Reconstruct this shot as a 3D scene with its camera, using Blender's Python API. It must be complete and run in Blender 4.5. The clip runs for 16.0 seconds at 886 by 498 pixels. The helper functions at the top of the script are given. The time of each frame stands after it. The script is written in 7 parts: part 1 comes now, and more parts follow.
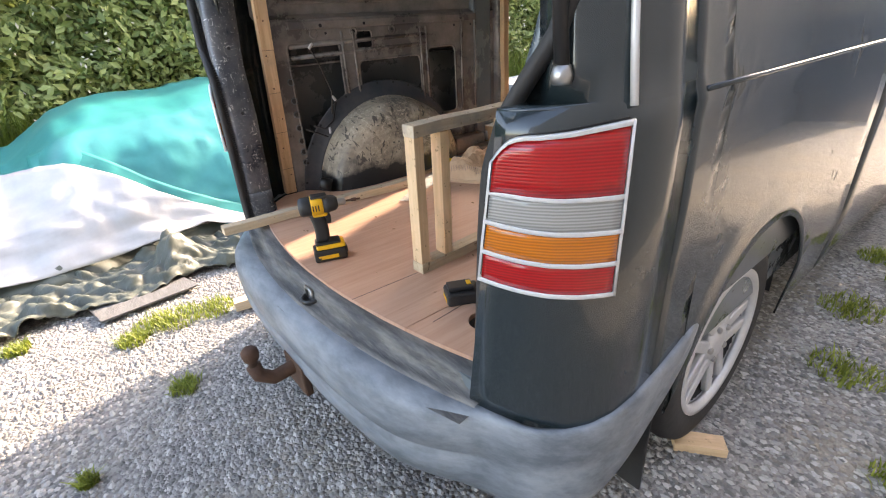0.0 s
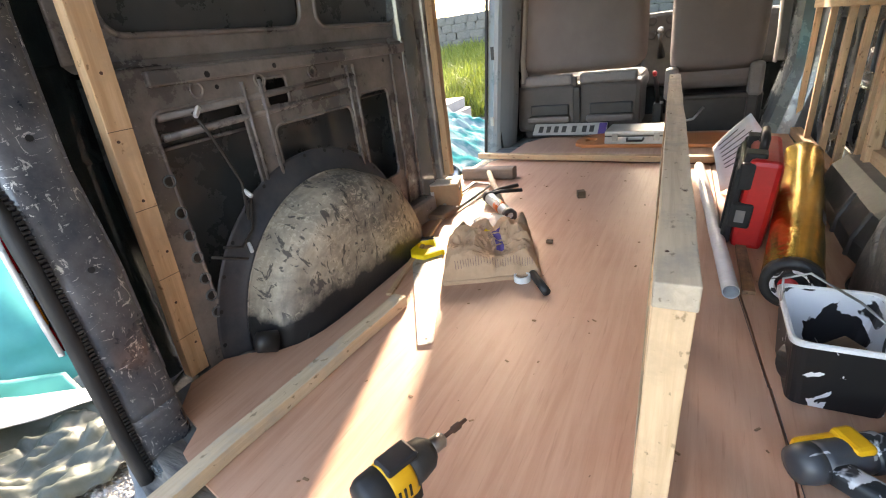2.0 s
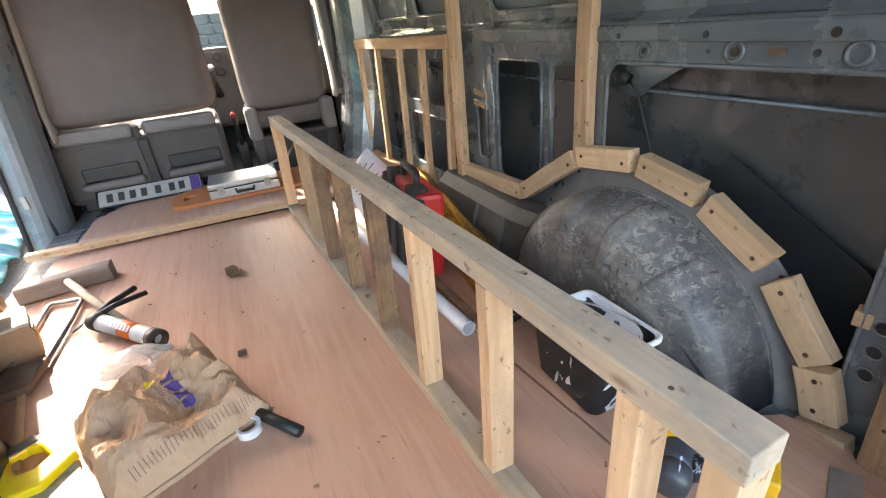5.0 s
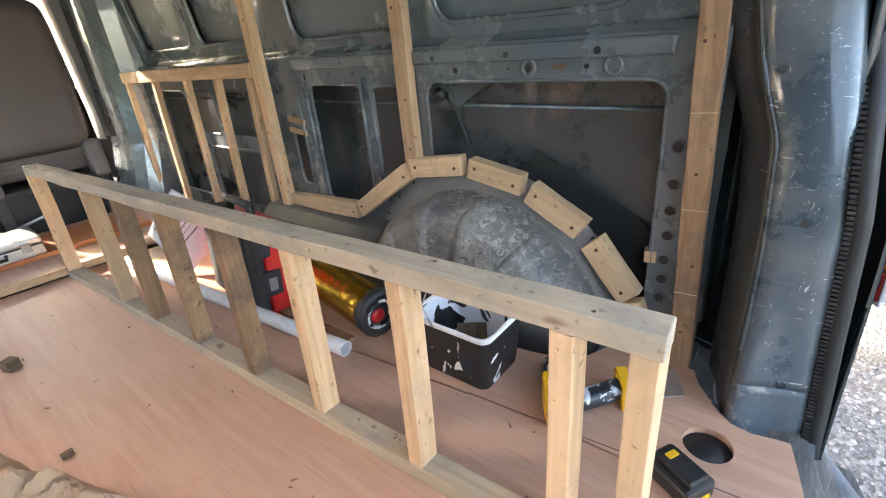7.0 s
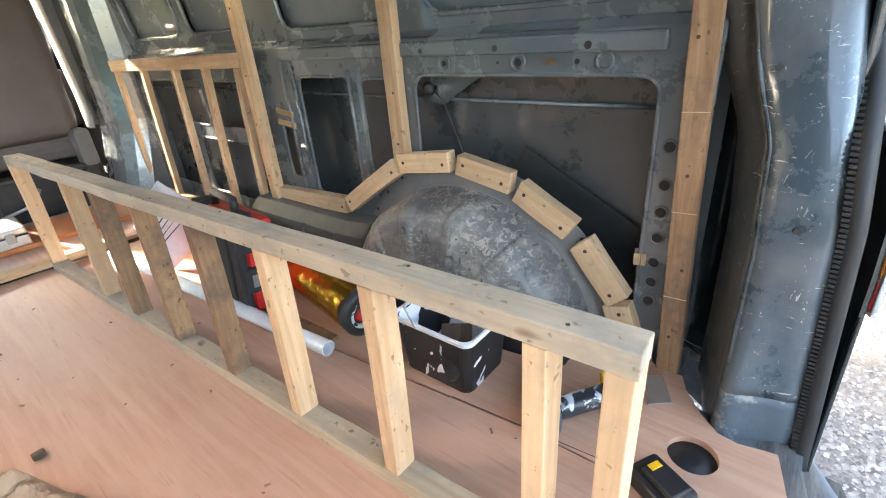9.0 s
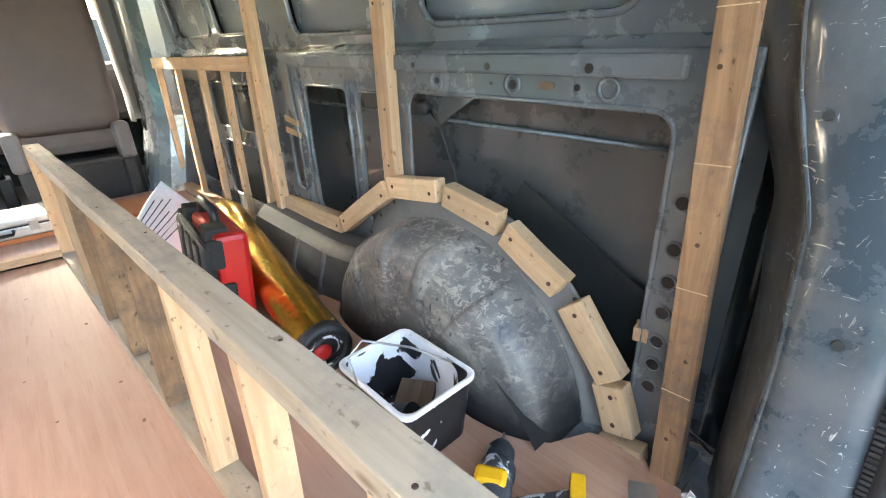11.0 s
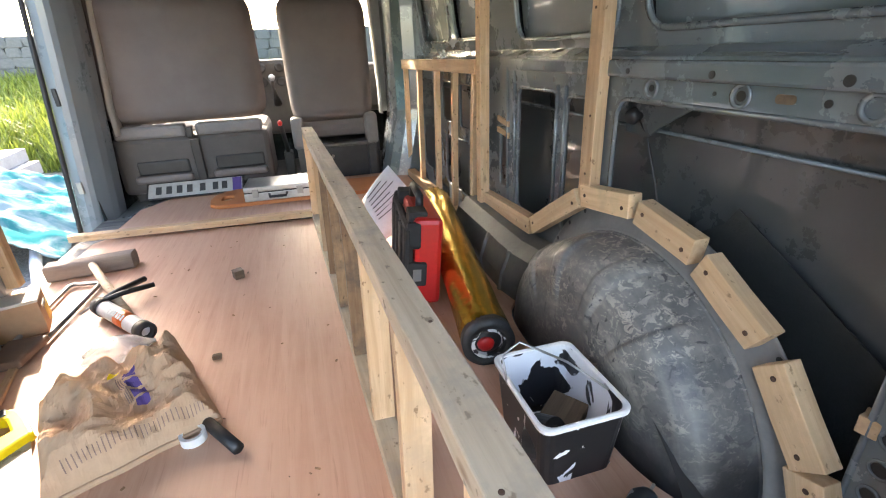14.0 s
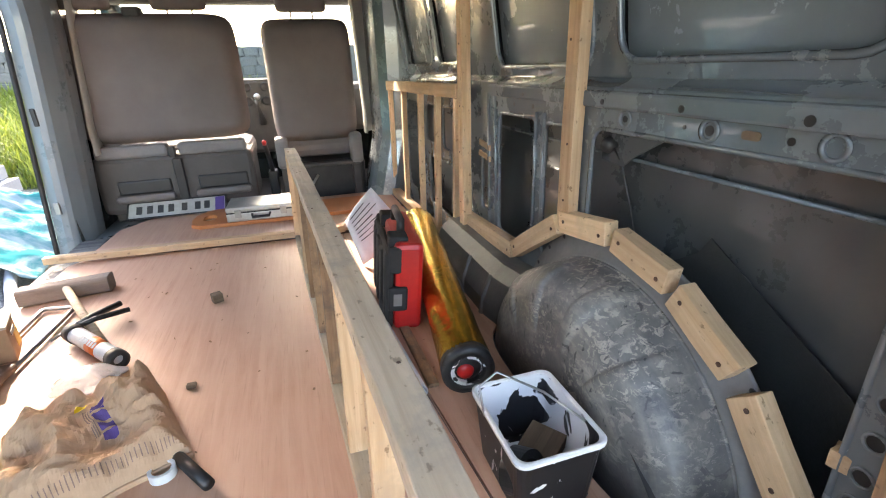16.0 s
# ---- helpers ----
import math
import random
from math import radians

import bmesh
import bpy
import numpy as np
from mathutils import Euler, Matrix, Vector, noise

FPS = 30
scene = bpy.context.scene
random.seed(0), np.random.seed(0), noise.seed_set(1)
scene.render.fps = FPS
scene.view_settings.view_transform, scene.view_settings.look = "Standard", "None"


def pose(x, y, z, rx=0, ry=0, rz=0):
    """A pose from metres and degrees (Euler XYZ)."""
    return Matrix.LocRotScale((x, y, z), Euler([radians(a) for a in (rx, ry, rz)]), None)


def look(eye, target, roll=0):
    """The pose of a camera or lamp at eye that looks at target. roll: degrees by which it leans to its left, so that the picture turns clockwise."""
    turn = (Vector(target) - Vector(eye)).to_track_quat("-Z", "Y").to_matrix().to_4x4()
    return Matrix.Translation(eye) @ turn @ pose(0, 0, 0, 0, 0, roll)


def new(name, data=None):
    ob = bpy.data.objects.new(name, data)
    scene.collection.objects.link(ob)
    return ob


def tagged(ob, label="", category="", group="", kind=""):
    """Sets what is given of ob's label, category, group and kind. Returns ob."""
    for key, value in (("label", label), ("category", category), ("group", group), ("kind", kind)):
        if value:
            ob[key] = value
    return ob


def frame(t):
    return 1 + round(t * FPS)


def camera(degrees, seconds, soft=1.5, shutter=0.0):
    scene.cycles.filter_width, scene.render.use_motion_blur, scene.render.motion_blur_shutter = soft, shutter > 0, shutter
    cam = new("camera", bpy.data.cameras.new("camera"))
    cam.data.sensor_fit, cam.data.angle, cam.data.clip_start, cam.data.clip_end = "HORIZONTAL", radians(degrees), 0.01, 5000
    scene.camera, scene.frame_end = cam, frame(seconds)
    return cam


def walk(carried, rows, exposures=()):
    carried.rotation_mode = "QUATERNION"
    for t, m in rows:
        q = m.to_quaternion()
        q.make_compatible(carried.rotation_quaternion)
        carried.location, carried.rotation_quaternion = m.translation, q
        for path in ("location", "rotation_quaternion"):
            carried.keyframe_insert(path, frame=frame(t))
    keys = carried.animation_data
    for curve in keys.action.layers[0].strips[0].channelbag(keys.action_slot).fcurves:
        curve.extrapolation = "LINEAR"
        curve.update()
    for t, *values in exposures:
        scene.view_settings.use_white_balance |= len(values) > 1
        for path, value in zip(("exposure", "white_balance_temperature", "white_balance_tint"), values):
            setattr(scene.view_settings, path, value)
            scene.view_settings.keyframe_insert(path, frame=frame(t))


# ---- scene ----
cam = camera(87.6, 16.0, soft=1.1)
PATH = [
    (0, (1.239, -0.507, 1.241), (-0.187, 0.596, 0.376), -3.8),
    (0.5, (0.883, -0.553, 1.234), (-0.495, 0.58, 0.33), -4.5),
    (1, (0.615, -0.509, 1.251), (-0.641, 0.777, 0.374), -6.1),
    (1.5, (0.347, -0.399, 1.267), (-0.824, 0.981, 0.416), -7.9),
    (2, (0.217, -0.301, 1.281), (-0.701, 1.281, 0.471), -7.4),
    (2.5, (0.159, -0.204, 1.337), (-0.19, 1.62, 0.596), -6.0),
    (3, (0.195, -0.097, 1.34), (0.087, 1.754, 0.592), -6.3),
    (3.5, (0.196, -0.018, 1.318), (0.192, 1.806, 0.497), -5.9),
    (4, (0.132, 0.018, 1.314), (0.28, 1.81, 0.437), -4.2),
    (4.5, (0.087, 0.041, 1.304), (0.359, 1.797, 0.386), -4.9),
    (5, (-0.093, 0.066, 1.327), (0.608, 1.716, 0.44), -5.9),
    (5.2, (-0.132, 0.075, 1.343), (0.789, 1.611, 0.454), -6.7),
    (7.3, (-0.238, 0.116, 1.312), (1.145, 1.277, 0.453), -5.3),
    (7.5, (-0.233, 0.117, 1.322), (1.14, 1.276, 0.445), -5.5),
    (8, (-0.22, 0.114, 1.327), (1.155, 1.27, 0.449), -5.4),
    (8.5, (-0.209, 0.109, 1.322), (1.166, 1.259, 0.437), -5.0),
    (10.8, (0.024, 0.092, 1.291), (1.289, 1.414, 0.485), -2.1),
    (11, (0.065, 0.084, 1.305), (1.287, 1.435, 0.479), -2.1),
    (11.5, (0.175, 0.079, 1.285), (1.127, 1.613, 0.425), -4.0),
    (12, (0.231, 0.083, 1.288), (0.808, 1.782, 0.404), -5.1),
    (12.5, (0.204, 0.081, 1.286), (0.634, 1.824, 0.404), -4.2),
    (13, (0.183, 0.07, 1.31), (0.68, 1.817, 0.474), -3.1),
    (13.5, (0.139, 0.064, 1.312), (0.667, 1.815, 0.504), -2.7),
    (14, (0.103, 0.053, 1.312), (0.596, 1.822, 0.521), -2.5),
    (14.5, (0.142, 0.077, 1.316), (0.573, 1.87, 0.542), -3.2),
    (15, (0.19, 0.115, 1.305), (0.646, 1.889, 0.503), -3.6),
    (15.5, (0.173, 0.094, 1.32), (0.733, 1.849, 0.539), -2.7),
    (16, (0.131, 0.059, 1.337), (0.68, 1.837, 0.603), -2.0),
]
walk(cam, [(t, look(eye, target, roll)) for t, eye, target, roll in PATH], [(0, 3.3, 8100, 19), (0.5, 3.15, 8450, 17), (1.5, 3.3, 8200, 18), (2.5, 3.65, 7650, 16), (3.5, 3.75, 7500, 17), (8, 4.0, 7400, 15), (11, 4.42, 7400, 14), (11.7, 4.45, 7400, 15), (12.5, 3.95, 7500, 17), (16, 3.9, 7500, 17)])
CX = -0.035          # the van's middle line
FLOOR = 0.57         # top of the plywood floor

# ---- light ----
SUN_TO = Vector((-0.285 * 0.906, 0.958 * 0.906, 0.423)).normalized()
world = bpy.data.worlds.new("sky")
scene.world = world
world.use_nodes = True
sky = world.node_tree.nodes.new("ShaderNodeTexSky")
sky.sky_type = "NISHITA"
sky.sun_disc = False
sky.sun_elevation = radians(25)
sky.sun_rotation = radians(-17)
sky.dust_density = 2.0
world.node_tree.links.new(sky.outputs[0], world.node_tree.nodes["Background"].inputs[0])
world.node_tree.nodes["Background"].inputs[1].default_value = 0.15
sun = new("sun", bpy.data.lights.new("sun", "SUN"))
sun.data.energy = 2.1
sun.data.angle = radians(1.2)
sun.data.color = (1.0, 0.93, 0.82)
sun.matrix_world = look(SUN_TO * 30, (0, 0, 0))


# ---- materials ----
def ramp_mix(nt, fac, a, b):
    n = nt.nodes.new("ShaderNodeMix")
    n.data_type = "RGBA"
    if hasattr(fac, "is_output"):
        nt.links.new(fac, n.inputs["Factor"])
    else:
        n.inputs["Factor"].default_value = fac
    for sock, v in ((n.inputs[6], a), (n.inputs[7], b)):
        if hasattr(v, "is_output"):
            nt.links.new(v, sock)
        else:
            sock.default_value = (*v, 1)
    return n.outputs[2]


def math_node(nt, op, a, b=None):
    n = nt.nodes.new("ShaderNodeMath")
    n.operation = op
    for k, v in enumerate((a, b)):
        if v is None:
            continue
        if hasattr(v, "is_output"):
            nt.links.new(v, n.inputs[k])
        else:
            n.inputs[k].default_value = v
    return n.outputs[0]


def coords(nt, scale=(1, 1, 1), shuffle=False):
    tc = nt.nodes.new("ShaderNodeTexCoord")
    mp = nt.nodes.new("ShaderNodeMapping")
    mp.inputs["Scale"].default_value = scale
    nt.links.new(tc.outputs["Object"], mp.inputs["Vector"])
    if shuffle:
        oi = nt.nodes.new("ShaderNodeObjectInfo")
        mul = nt.nodes.new("ShaderNodeVectorMath")
        mul.operation = "SCALE"
        mul.inputs[0].default_value = (31.0, 17.0, 23.0)
        nt.links.new(oi.outputs["Random"], mul.inputs["Scale"])
        nt.links.new(mul.outputs[0], mp.inputs["Location"])
    return mp.outputs[0]


def noise_tex(nt, vec, scale, detail=5.0, rough=0.6, distort=0.0):
    n = nt.nodes.new("ShaderNodeTexNoise")
    n.inputs["Scale"].default_value = scale
    n.inputs["Detail"].default_value = detail
    n.inputs["Roughness"].default_value = rough
    n.inputs["Distortion"].default_value = distort
    nt.links.new(vec, n.inputs["Vector"])
    return n.outputs["Fac"]


def step(nt, fac, lo, hi):
    n = nt.nodes.new("ShaderNodeMapRange")
    n.inputs["From Min"].default_value = lo
    n.inputs["From Max"].default_value = hi
    nt.links.new(fac, n.inputs["Value"])
    return n.outputs[0]


def bump(nt, bsdf, fac, strength, dist=0.01):
    b = nt.nodes.new("ShaderNodeBump")
    b.inputs["Strength"].default_value = strength
    b.inputs["Distance"].default_value = dist
    nt.links.new(fac, b.inputs["Height"])
    nt.links.new(b.outputs[0], bsdf.inputs["Normal"])


def base_mat(name, rough=0.6, metal=0.0, coat=0.0):
    m = bpy.data.materials.new(name)
    m.use_nodes = True
    b = m.node_tree.nodes["Principled BSDF"]
    b.inputs["Roughness"].default_value = rough
    b.inputs["Metallic"].default_value = metal
    b.inputs["Coat Weight"].default_value = coat
    return m, m.node_tree, b


def worn(name, col, col2, scale=6.0, rough=0.6, metal=0.0, coat=0.0, relief=0.1, lo=0.4, hi=0.7, fine=60.0, stretch=(1, 1, 1), rough2=None, shuffle=True):
    """Two colours mixed by a cloud pattern, with a fine grain over it."""
    m, nt, b = base_mat(name, rough, metal, coat)
    v = coords(nt, stretch, shuffle)
    big = step(nt, noise_tex(nt, v, scale, 6, 0.65), lo, hi)
    small = noise_tex(nt, v, fine, 3, 0.6)
    c = ramp_mix(nt, big, col, col2)
    dark = ramp_mix(nt, step(nt, small, 0.35, 0.65), tuple(x * 0.86 for x in col), tuple(min(1, x * 1.08) for x in col))
    c2 = ramp_mix(nt, 0.35, c, dark)
    nt.links.new(c2, b.inputs["Base Color"])
    if rough2 is not None:
        mr = nt.nodes.new("ShaderNodeMapRange")
        mr.inputs["To Min"].default_value = rough
        mr.inputs["To Max"].default_value = rough2
        nt.links.new(big, mr.inputs["Value"])
        nt.links.new(mr.outputs[0], b.inputs["Roughness"])
    if relief:
        bump(nt, b, small, relief, 0.004)
    return m


def scratched(name, col, dust, scratch, amount=0.66, rough=0.4, metal=0.0, coat=0.0, dust_lo=0.45, dust_hi=0.75, smears=False, dust_rough=0.85):
    """Painted steel with dust clouds, pale scratches and, if asked for, dark hand smears."""
    m, nt, b = base_mat(name, rough, metal, coat)
    v = coords(nt)
    cloud = step(nt, noise_tex(nt, v, 4.0, 7, 0.7), dust_lo, dust_hi)
    c = ramp_mix(nt, cloud, col, dust)
    sc1 = step(nt, noise_tex(nt, coords(nt, (2.4, 2.4, 1.0)), 24.0, 6, 0.68, 2.2), amount, amount + 0.04)
    sc2 = step(nt, noise_tex(nt, coords(nt, (2.0, 2.0, 7)), 13.0, 4, 0.6, 2.0), amount + 0.03, amount + 0.05)
    mx = nt.nodes.new("ShaderNodeMath")
    mx.operation = "MAXIMUM"
    nt.links.new(sc1, mx.inputs[0])
    nt.links.new(sc2, mx.inputs[1])
    sc = mx.outputs[0]
    fine = noise_tex(nt, v, 90.0, 3, 0.6)
    c = ramp_mix(nt, sc, c, scratch)
    if smears:
        sm = step(nt, noise_tex(nt, coords(nt, (3.0, 1.1, 5.0)), 4.0, 6, 0.7, 1.2), 0.66, 0.80)
        c = ramp_mix(nt, sm, c, tuple(0.28 * x for x in col))
    nt.links.new(c, b.inputs["Base Color"])
    mr = nt.nodes.new("ShaderNodeMapRange")
    mr.inputs["To Min"].default_value = rough
    mr.inputs["To Max"].default_value = dust_rough
    nt.links.new(cloud, mr.inputs["Value"])
    nt.links.new(mr.outputs[0], b.inputs["Roughness"])
    bump(nt, b, fine, 0.06, 0.003)
    return m


def timber(name, col, dark, knot=(0.16, 0.08, 0.04), rough=0.75, knots=0.76, stains=None):
    """Sawn softwood, the grain along the local x axis."""
    m, nt, b = base_mat(name, rough)
    v = coords(nt, (1.4, 22, 22), True)
    grain = noise_tex(nt, v, 2.6, 6, 0.62, 0.6)
    c = ramp_mix(nt, step(nt, grain, 0.36, 0.68), col, dark)
    kv = coords(nt, (1.0, 2.2, 2.2), True)
    kn = step(nt, noise_tex(nt, kv, 9.0, 1, 0.4), knots, knots + 0.07)
    c = ramp_mix(nt, kn, c, knot)
    if stains:
        st = step(nt, noise_tex(nt, coords(nt, (1, 1, 1), True), 7.0, 6, 0.7), 0.48, 0.66)
        c = ramp_mix(nt, st, c, stains)
    dots = step(nt, noise_tex(nt, coords(nt, (0.7, 1, 1), True), 60.0, 3, 0.6), 0.64, 0.70)
    c = ramp_mix(nt, dots, c, tuple(0.6 * x for x in dark))
    oi = nt.nodes.new("ShaderNodeObjectInfo")
    hv = nt.nodes.new("ShaderNodeHueSaturation")
    mr = nt.nodes.new("ShaderNodeMapRange")
    mr.inputs["To Min"].default_value = 0.8
    mr.inputs["To Max"].default_value = 1.15
    nt.links.new(oi.outputs["Random"], mr.inputs["Value"])
    nt.links.new(mr.outputs[0], hv.inputs["Value"])
    nt.links.new(c, hv.inputs["Color"])
    nt.links.new(hv.outputs[0], b.inputs["Base Color"])
    bump(nt, b, grain, 0.25, 0.003)
    return m


def plain(name, col, rough=0.5, metal=0.0, coat=0.0):
    return worn(name, col, tuple(x * 0.8 for x in col), 12.0, rough, metal, coat, 0.04)


PAINT = scratched("van_paint", (0.016, 0.026, 0.030), (0.04, 0.048, 0.048), (0.08, 0.09, 0.09), 0.97, 0.2, 0.1, 0.6, 0.62, 1.05)
INNER = scratched("inner_paint", (0.132, 0.162, 0.179), (0.205, 0.222, 0.230), (0.42, 0.42, 0.40), 0.69, 0.20, 0.15, 0.8, 0.34, 0.86, smears=True, dust_rough=0.42)
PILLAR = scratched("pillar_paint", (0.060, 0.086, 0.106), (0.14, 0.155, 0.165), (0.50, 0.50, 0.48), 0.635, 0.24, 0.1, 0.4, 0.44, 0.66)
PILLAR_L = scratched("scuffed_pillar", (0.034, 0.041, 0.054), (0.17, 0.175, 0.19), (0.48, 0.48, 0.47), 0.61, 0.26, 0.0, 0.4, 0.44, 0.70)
# Recess strip beside the right pillar's crease: darker than the pillar face
RECESS_M = scratched("dark_recess", (0.030, 0.034, 0.038), (0.11, 0.11, 0.108), (0.30, 0.29, 0.28), 0.645, 0.3)
# Copy of INNER for the left wall, toned to the light on that side
INNER_L = scratched("left_toned_panel", (0.135, 0.126, 0.124), (0.40, 0.355, 0.325), (0.48, 0.45, 0.43), 0.69, 0.24, 0.05, 0.5, 0.40, 0.82, dust_rough=0.55)
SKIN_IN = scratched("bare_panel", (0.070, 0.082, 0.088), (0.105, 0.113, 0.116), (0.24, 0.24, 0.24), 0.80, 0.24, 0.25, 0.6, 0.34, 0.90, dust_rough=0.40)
PILLAR_B = scratched("door_pillar_paint", (0.20, 0.245, 0.275), (0.26, 0.29, 0.31), (0.40, 0.41, 0.41), 0.72, 0.26, 0.05, 0.5, 0.40, 0.90, dust_rough=0.45)
# Right blind panes: the light they reflect is put into this paler colour
PANE_M = scratched("lit_pane_steel", (0.19, 0.225, 0.245), (0.24, 0.265, 0.275), (0.26, 0.27, 0.27), 0.82, 0.22, 0.25, 0.6, 0.34, 0.90, dust_rough=0.36)
PADM = worn("bitumen", (0.026, 0.029, 0.030), (0.040, 0.043, 0.044), 20, 0.42, relief=0.3, fine=120, shuffle=False)
FOOT_M = worn("muddy_foot", (0.068, 0.092, 0.112), (0.33, 0.31, 0.27), 16, 0.55, relief=0.3, lo=0.52, hi=0.60, fine=70, shuffle=False)
TRIM = worn("pale_trim", (0.42, 0.40, 0.37), (0.34, 0.325, 0.30), 5, 0.6, relief=0.05)
RUBBER = worn("rubber", (0.014, 0.014, 0.015), (0.03, 0.03, 0.03), 8, 0.6, relief=0.1)
TYRE = worn("tyre_rubber", (0.02, 0.02, 0.021), (0.05, 0.048, 0.045), 6, 0.8, relief=0.3)
BUMPER = worn("faded_bumper", (0.10, 0.12, 0.14), (0.30, 0.33, 0.36), 5.0, 0.5, relief=0.15, lo=0.36, hi=0.64, fine=35, stretch=(1, 2, 3), shuffle=False)
SILLM = worn("muddy_sill", (0.060, 0.061, 0.062), (0.27, 0.255, 0.23), 13, 0.65, relief=0.8, lo=0.40, hi=0.66, fine=90, stretch=(0.35, 2.0, 2.0), shuffle=False)
ALLOY = worn("alloy", (0.62, 0.63, 0.64), (0.50, 0.50, 0.50), 5, 0.35, 0.3, relief=0.03)
RUST = worn("rusty_iron", (0.10, 0.05, 0.03), (0.05, 0.035, 0.03), 14, 0.85, 0.2, relief=0.5)
ALU = worn("aluminium", (0.62, 0.62, 0.60), (0.45, 0.45, 0.44), 10, 0.32, 0.85, relief=0.05)
STEEL = worn("steel", (0.42, 0.42, 0.41), (0.30, 0.28, 0.26), 12, 0.35, 0.9, relief=0.05)
SAWM = worn("saw_steel", (0.36, 0.355, 0.34), (0.17, 0.135, 0.11), 34, 0.5, 0.3, relief=0.1, lo=0.53, hi=0.58)
PINE = timber("pine", (0.62, 0.42, 0.25), (0.45, 0.27, 0.14), stains=(0.46, 0.31, 0.19))
PINE_P = timber("pale_pine", (0.70, 0.49, 0.30), (0.55, 0.36, 0.20), stains=(0.52, 0.36, 0.22))
PINE_D = timber("old_pine", (0.36, 0.21, 0.11), (0.19, 0.10, 0.05), knots=0.70, stains=(0.14, 0.09, 0.06))
PINE_G = timber("weathered_pine", (0.58, 0.46, 0.32), (0.44, 0.33, 0.21), stains=(0.40, 0.34, 0.27))
PINE_W = timber("grey_pine", (0.46, 0.38, 0.285), (0.35, 0.28, 0.20), knots=0.8, stains=(0.29, 0.255, 0.21))
DARKWOOD = timber("dark_wood", (0.15, 0.10, 0.06), (0.08, 0.05, 0.03))
SEATF = worn("seat_cloth", (0.15, 0.127, 0.12), (0.20, 0.172, 0.163), 3.5, 0.95, relief=0.5, fine=400, lo=0.35, hi=0.7)
SEATP = worn("grey_vinyl", (0.17, 0.155, 0.15), (0.22, 0.20, 0.19), 5, 0.7, relief=0.1)
PLAST_D = worn("dark_plastic", (0.03, 0.029, 0.028), (0.07, 0.063, 0.057), 7, 0.6, relief=0.1)
SHELL = worn("seat_shell_plastic", (0.055, 0.047, 0.044), (0.085, 0.074, 0.068), 7, 0.6, relief=0.1)
BLACK = worn("black_plastic", (0.012, 0.012, 0.013), (0.03, 0.03, 0.03), 12, 0.45, relief=0.05)
YELLOW = worn("yellow_plastic", (0.80, 0.42, 0.015), (0.55, 0.28, 0.02), 14, 0.45, relief=0.04, lo=0.5, hi=0.75)
SAWYEL = plain("saw_yellow", (0.85, 0.62, 0.01), 0.4)
REDP = worn("red_plastic", (0.55, 0.015, 0.015), (0.42, 0.02, 0.02), 8, 0.4, relief=0.04)
WHITEP = plain("white_plastic", (0.75, 0.76, 0.76), 0.35)
WHITE = worn("white_paint", (0.80, 0.80, 0.80), (0.62, 0.62, 0.62), 9, 0.5, relief=0.05)
PAPER = worn("paper", (0.72, 0.72, 0.72), (0.60, 0.60, 0.60), 6, 0.9, relief=0.05)
KRAFT = worn("kraft_paper", (0.46, 0.295, 0.185), (0.55, 0.38, 0.25), 6, 0.85, relief=0.15)
CARD = worn("cardboard", (0.46, 0.29, 0.17), (0.38, 0.24, 0.14), 6, 0.85, relief=0.1)
ORANGE = worn("orange_board", (0.55, 0.19, 0.06), (0.45, 0.15, 0.05), 6, 0.45, relief=0.05)
ORANGE_L = plain("orange_label", (0.75, 0.16, 0.03), 0.4)
PURPLE = plain("purple_print", (0.10, 0.06, 0.22), 0.8)
BAGINK = plain("brown_print", (0.25, 0.165, 0.135), 0.8)
DARKPRINT = plain("dark_print", (0.05, 0.045, 0.05), 0.7)
ROLLCAP = worn("roll_core", (0.02, 0.02, 0.02), (0.05, 0.05, 0.05), 20, 0.5)
GLOSS_W = plain("pipe_white", (0.72, 0.74, 0.76), 0.25)


def gold():
    m, nt, b = base_mat("gold_foil", 0.22, 1.0)
    v = coords(nt, (6, 1, 6))
    n = noise_tex(nt, coords(nt), 26.0, 4, 0.6, 1.0)
    c = ramp_mix(nt, step(nt, n, 0.35, 0.7), (0.78, 0.50, 0.07), (0.62, 0.36, 0.04))
    nt.links.new(c, b.inputs["Base Color"])
    bump(nt, b, n, 0.5, 0.006)
    return m


GOLD = gold()


def ply():
    m, nt, b = base_mat("plywood", 0.5)
    v = coords(nt, (16, 0.9, 1))
    g = noise_tex(nt, v, 3.0, 7, 0.66, 0.5)
    c = ramp_mix(nt, step(nt, g, 0.38, 0.64), (0.535, 0.315, 0.215), (0.445, 0.240, 0.155))
    cl = noise_tex(nt, coords(nt), 2.2, 5, 0.6)
    c = ramp_mix(nt, step(nt, cl, 0.42, 0.75), c, (0.54, 0.325, 0.225))
    v2 = coords(nt, (40, 2.0, 1))
    streak = step(nt, noise_tex(nt, v2, 4.0, 3, 0.5), 0.62, 0.72)
    c = ramp_mix(nt, math_node(nt, "MULTIPLY", streak, 0.5), c, (0.37, 0.19, 0.12))
    spots = step(nt, noise_tex(nt, coords(nt), 17.0, 5, 0.75), 0.70, 0.78)
    c = ramp_mix(nt, spots, c, (0.33, 0.20, 0.14))
    nt.links.new(c, b.inputs["Base Color"])
    mr = nt.nodes.new("ShaderNodeMapRange")
    mr.inputs["To Min"].default_value = 0.36
    mr.inputs["To Max"].default_value = 0.6
    nt.links.new(cl, mr.inputs["Value"])
    nt.links.new(mr.outputs[0], b.inputs["Roughness"])
    bump(nt, b, g, 0.08, 0.002)
    return m


PLY = ply()


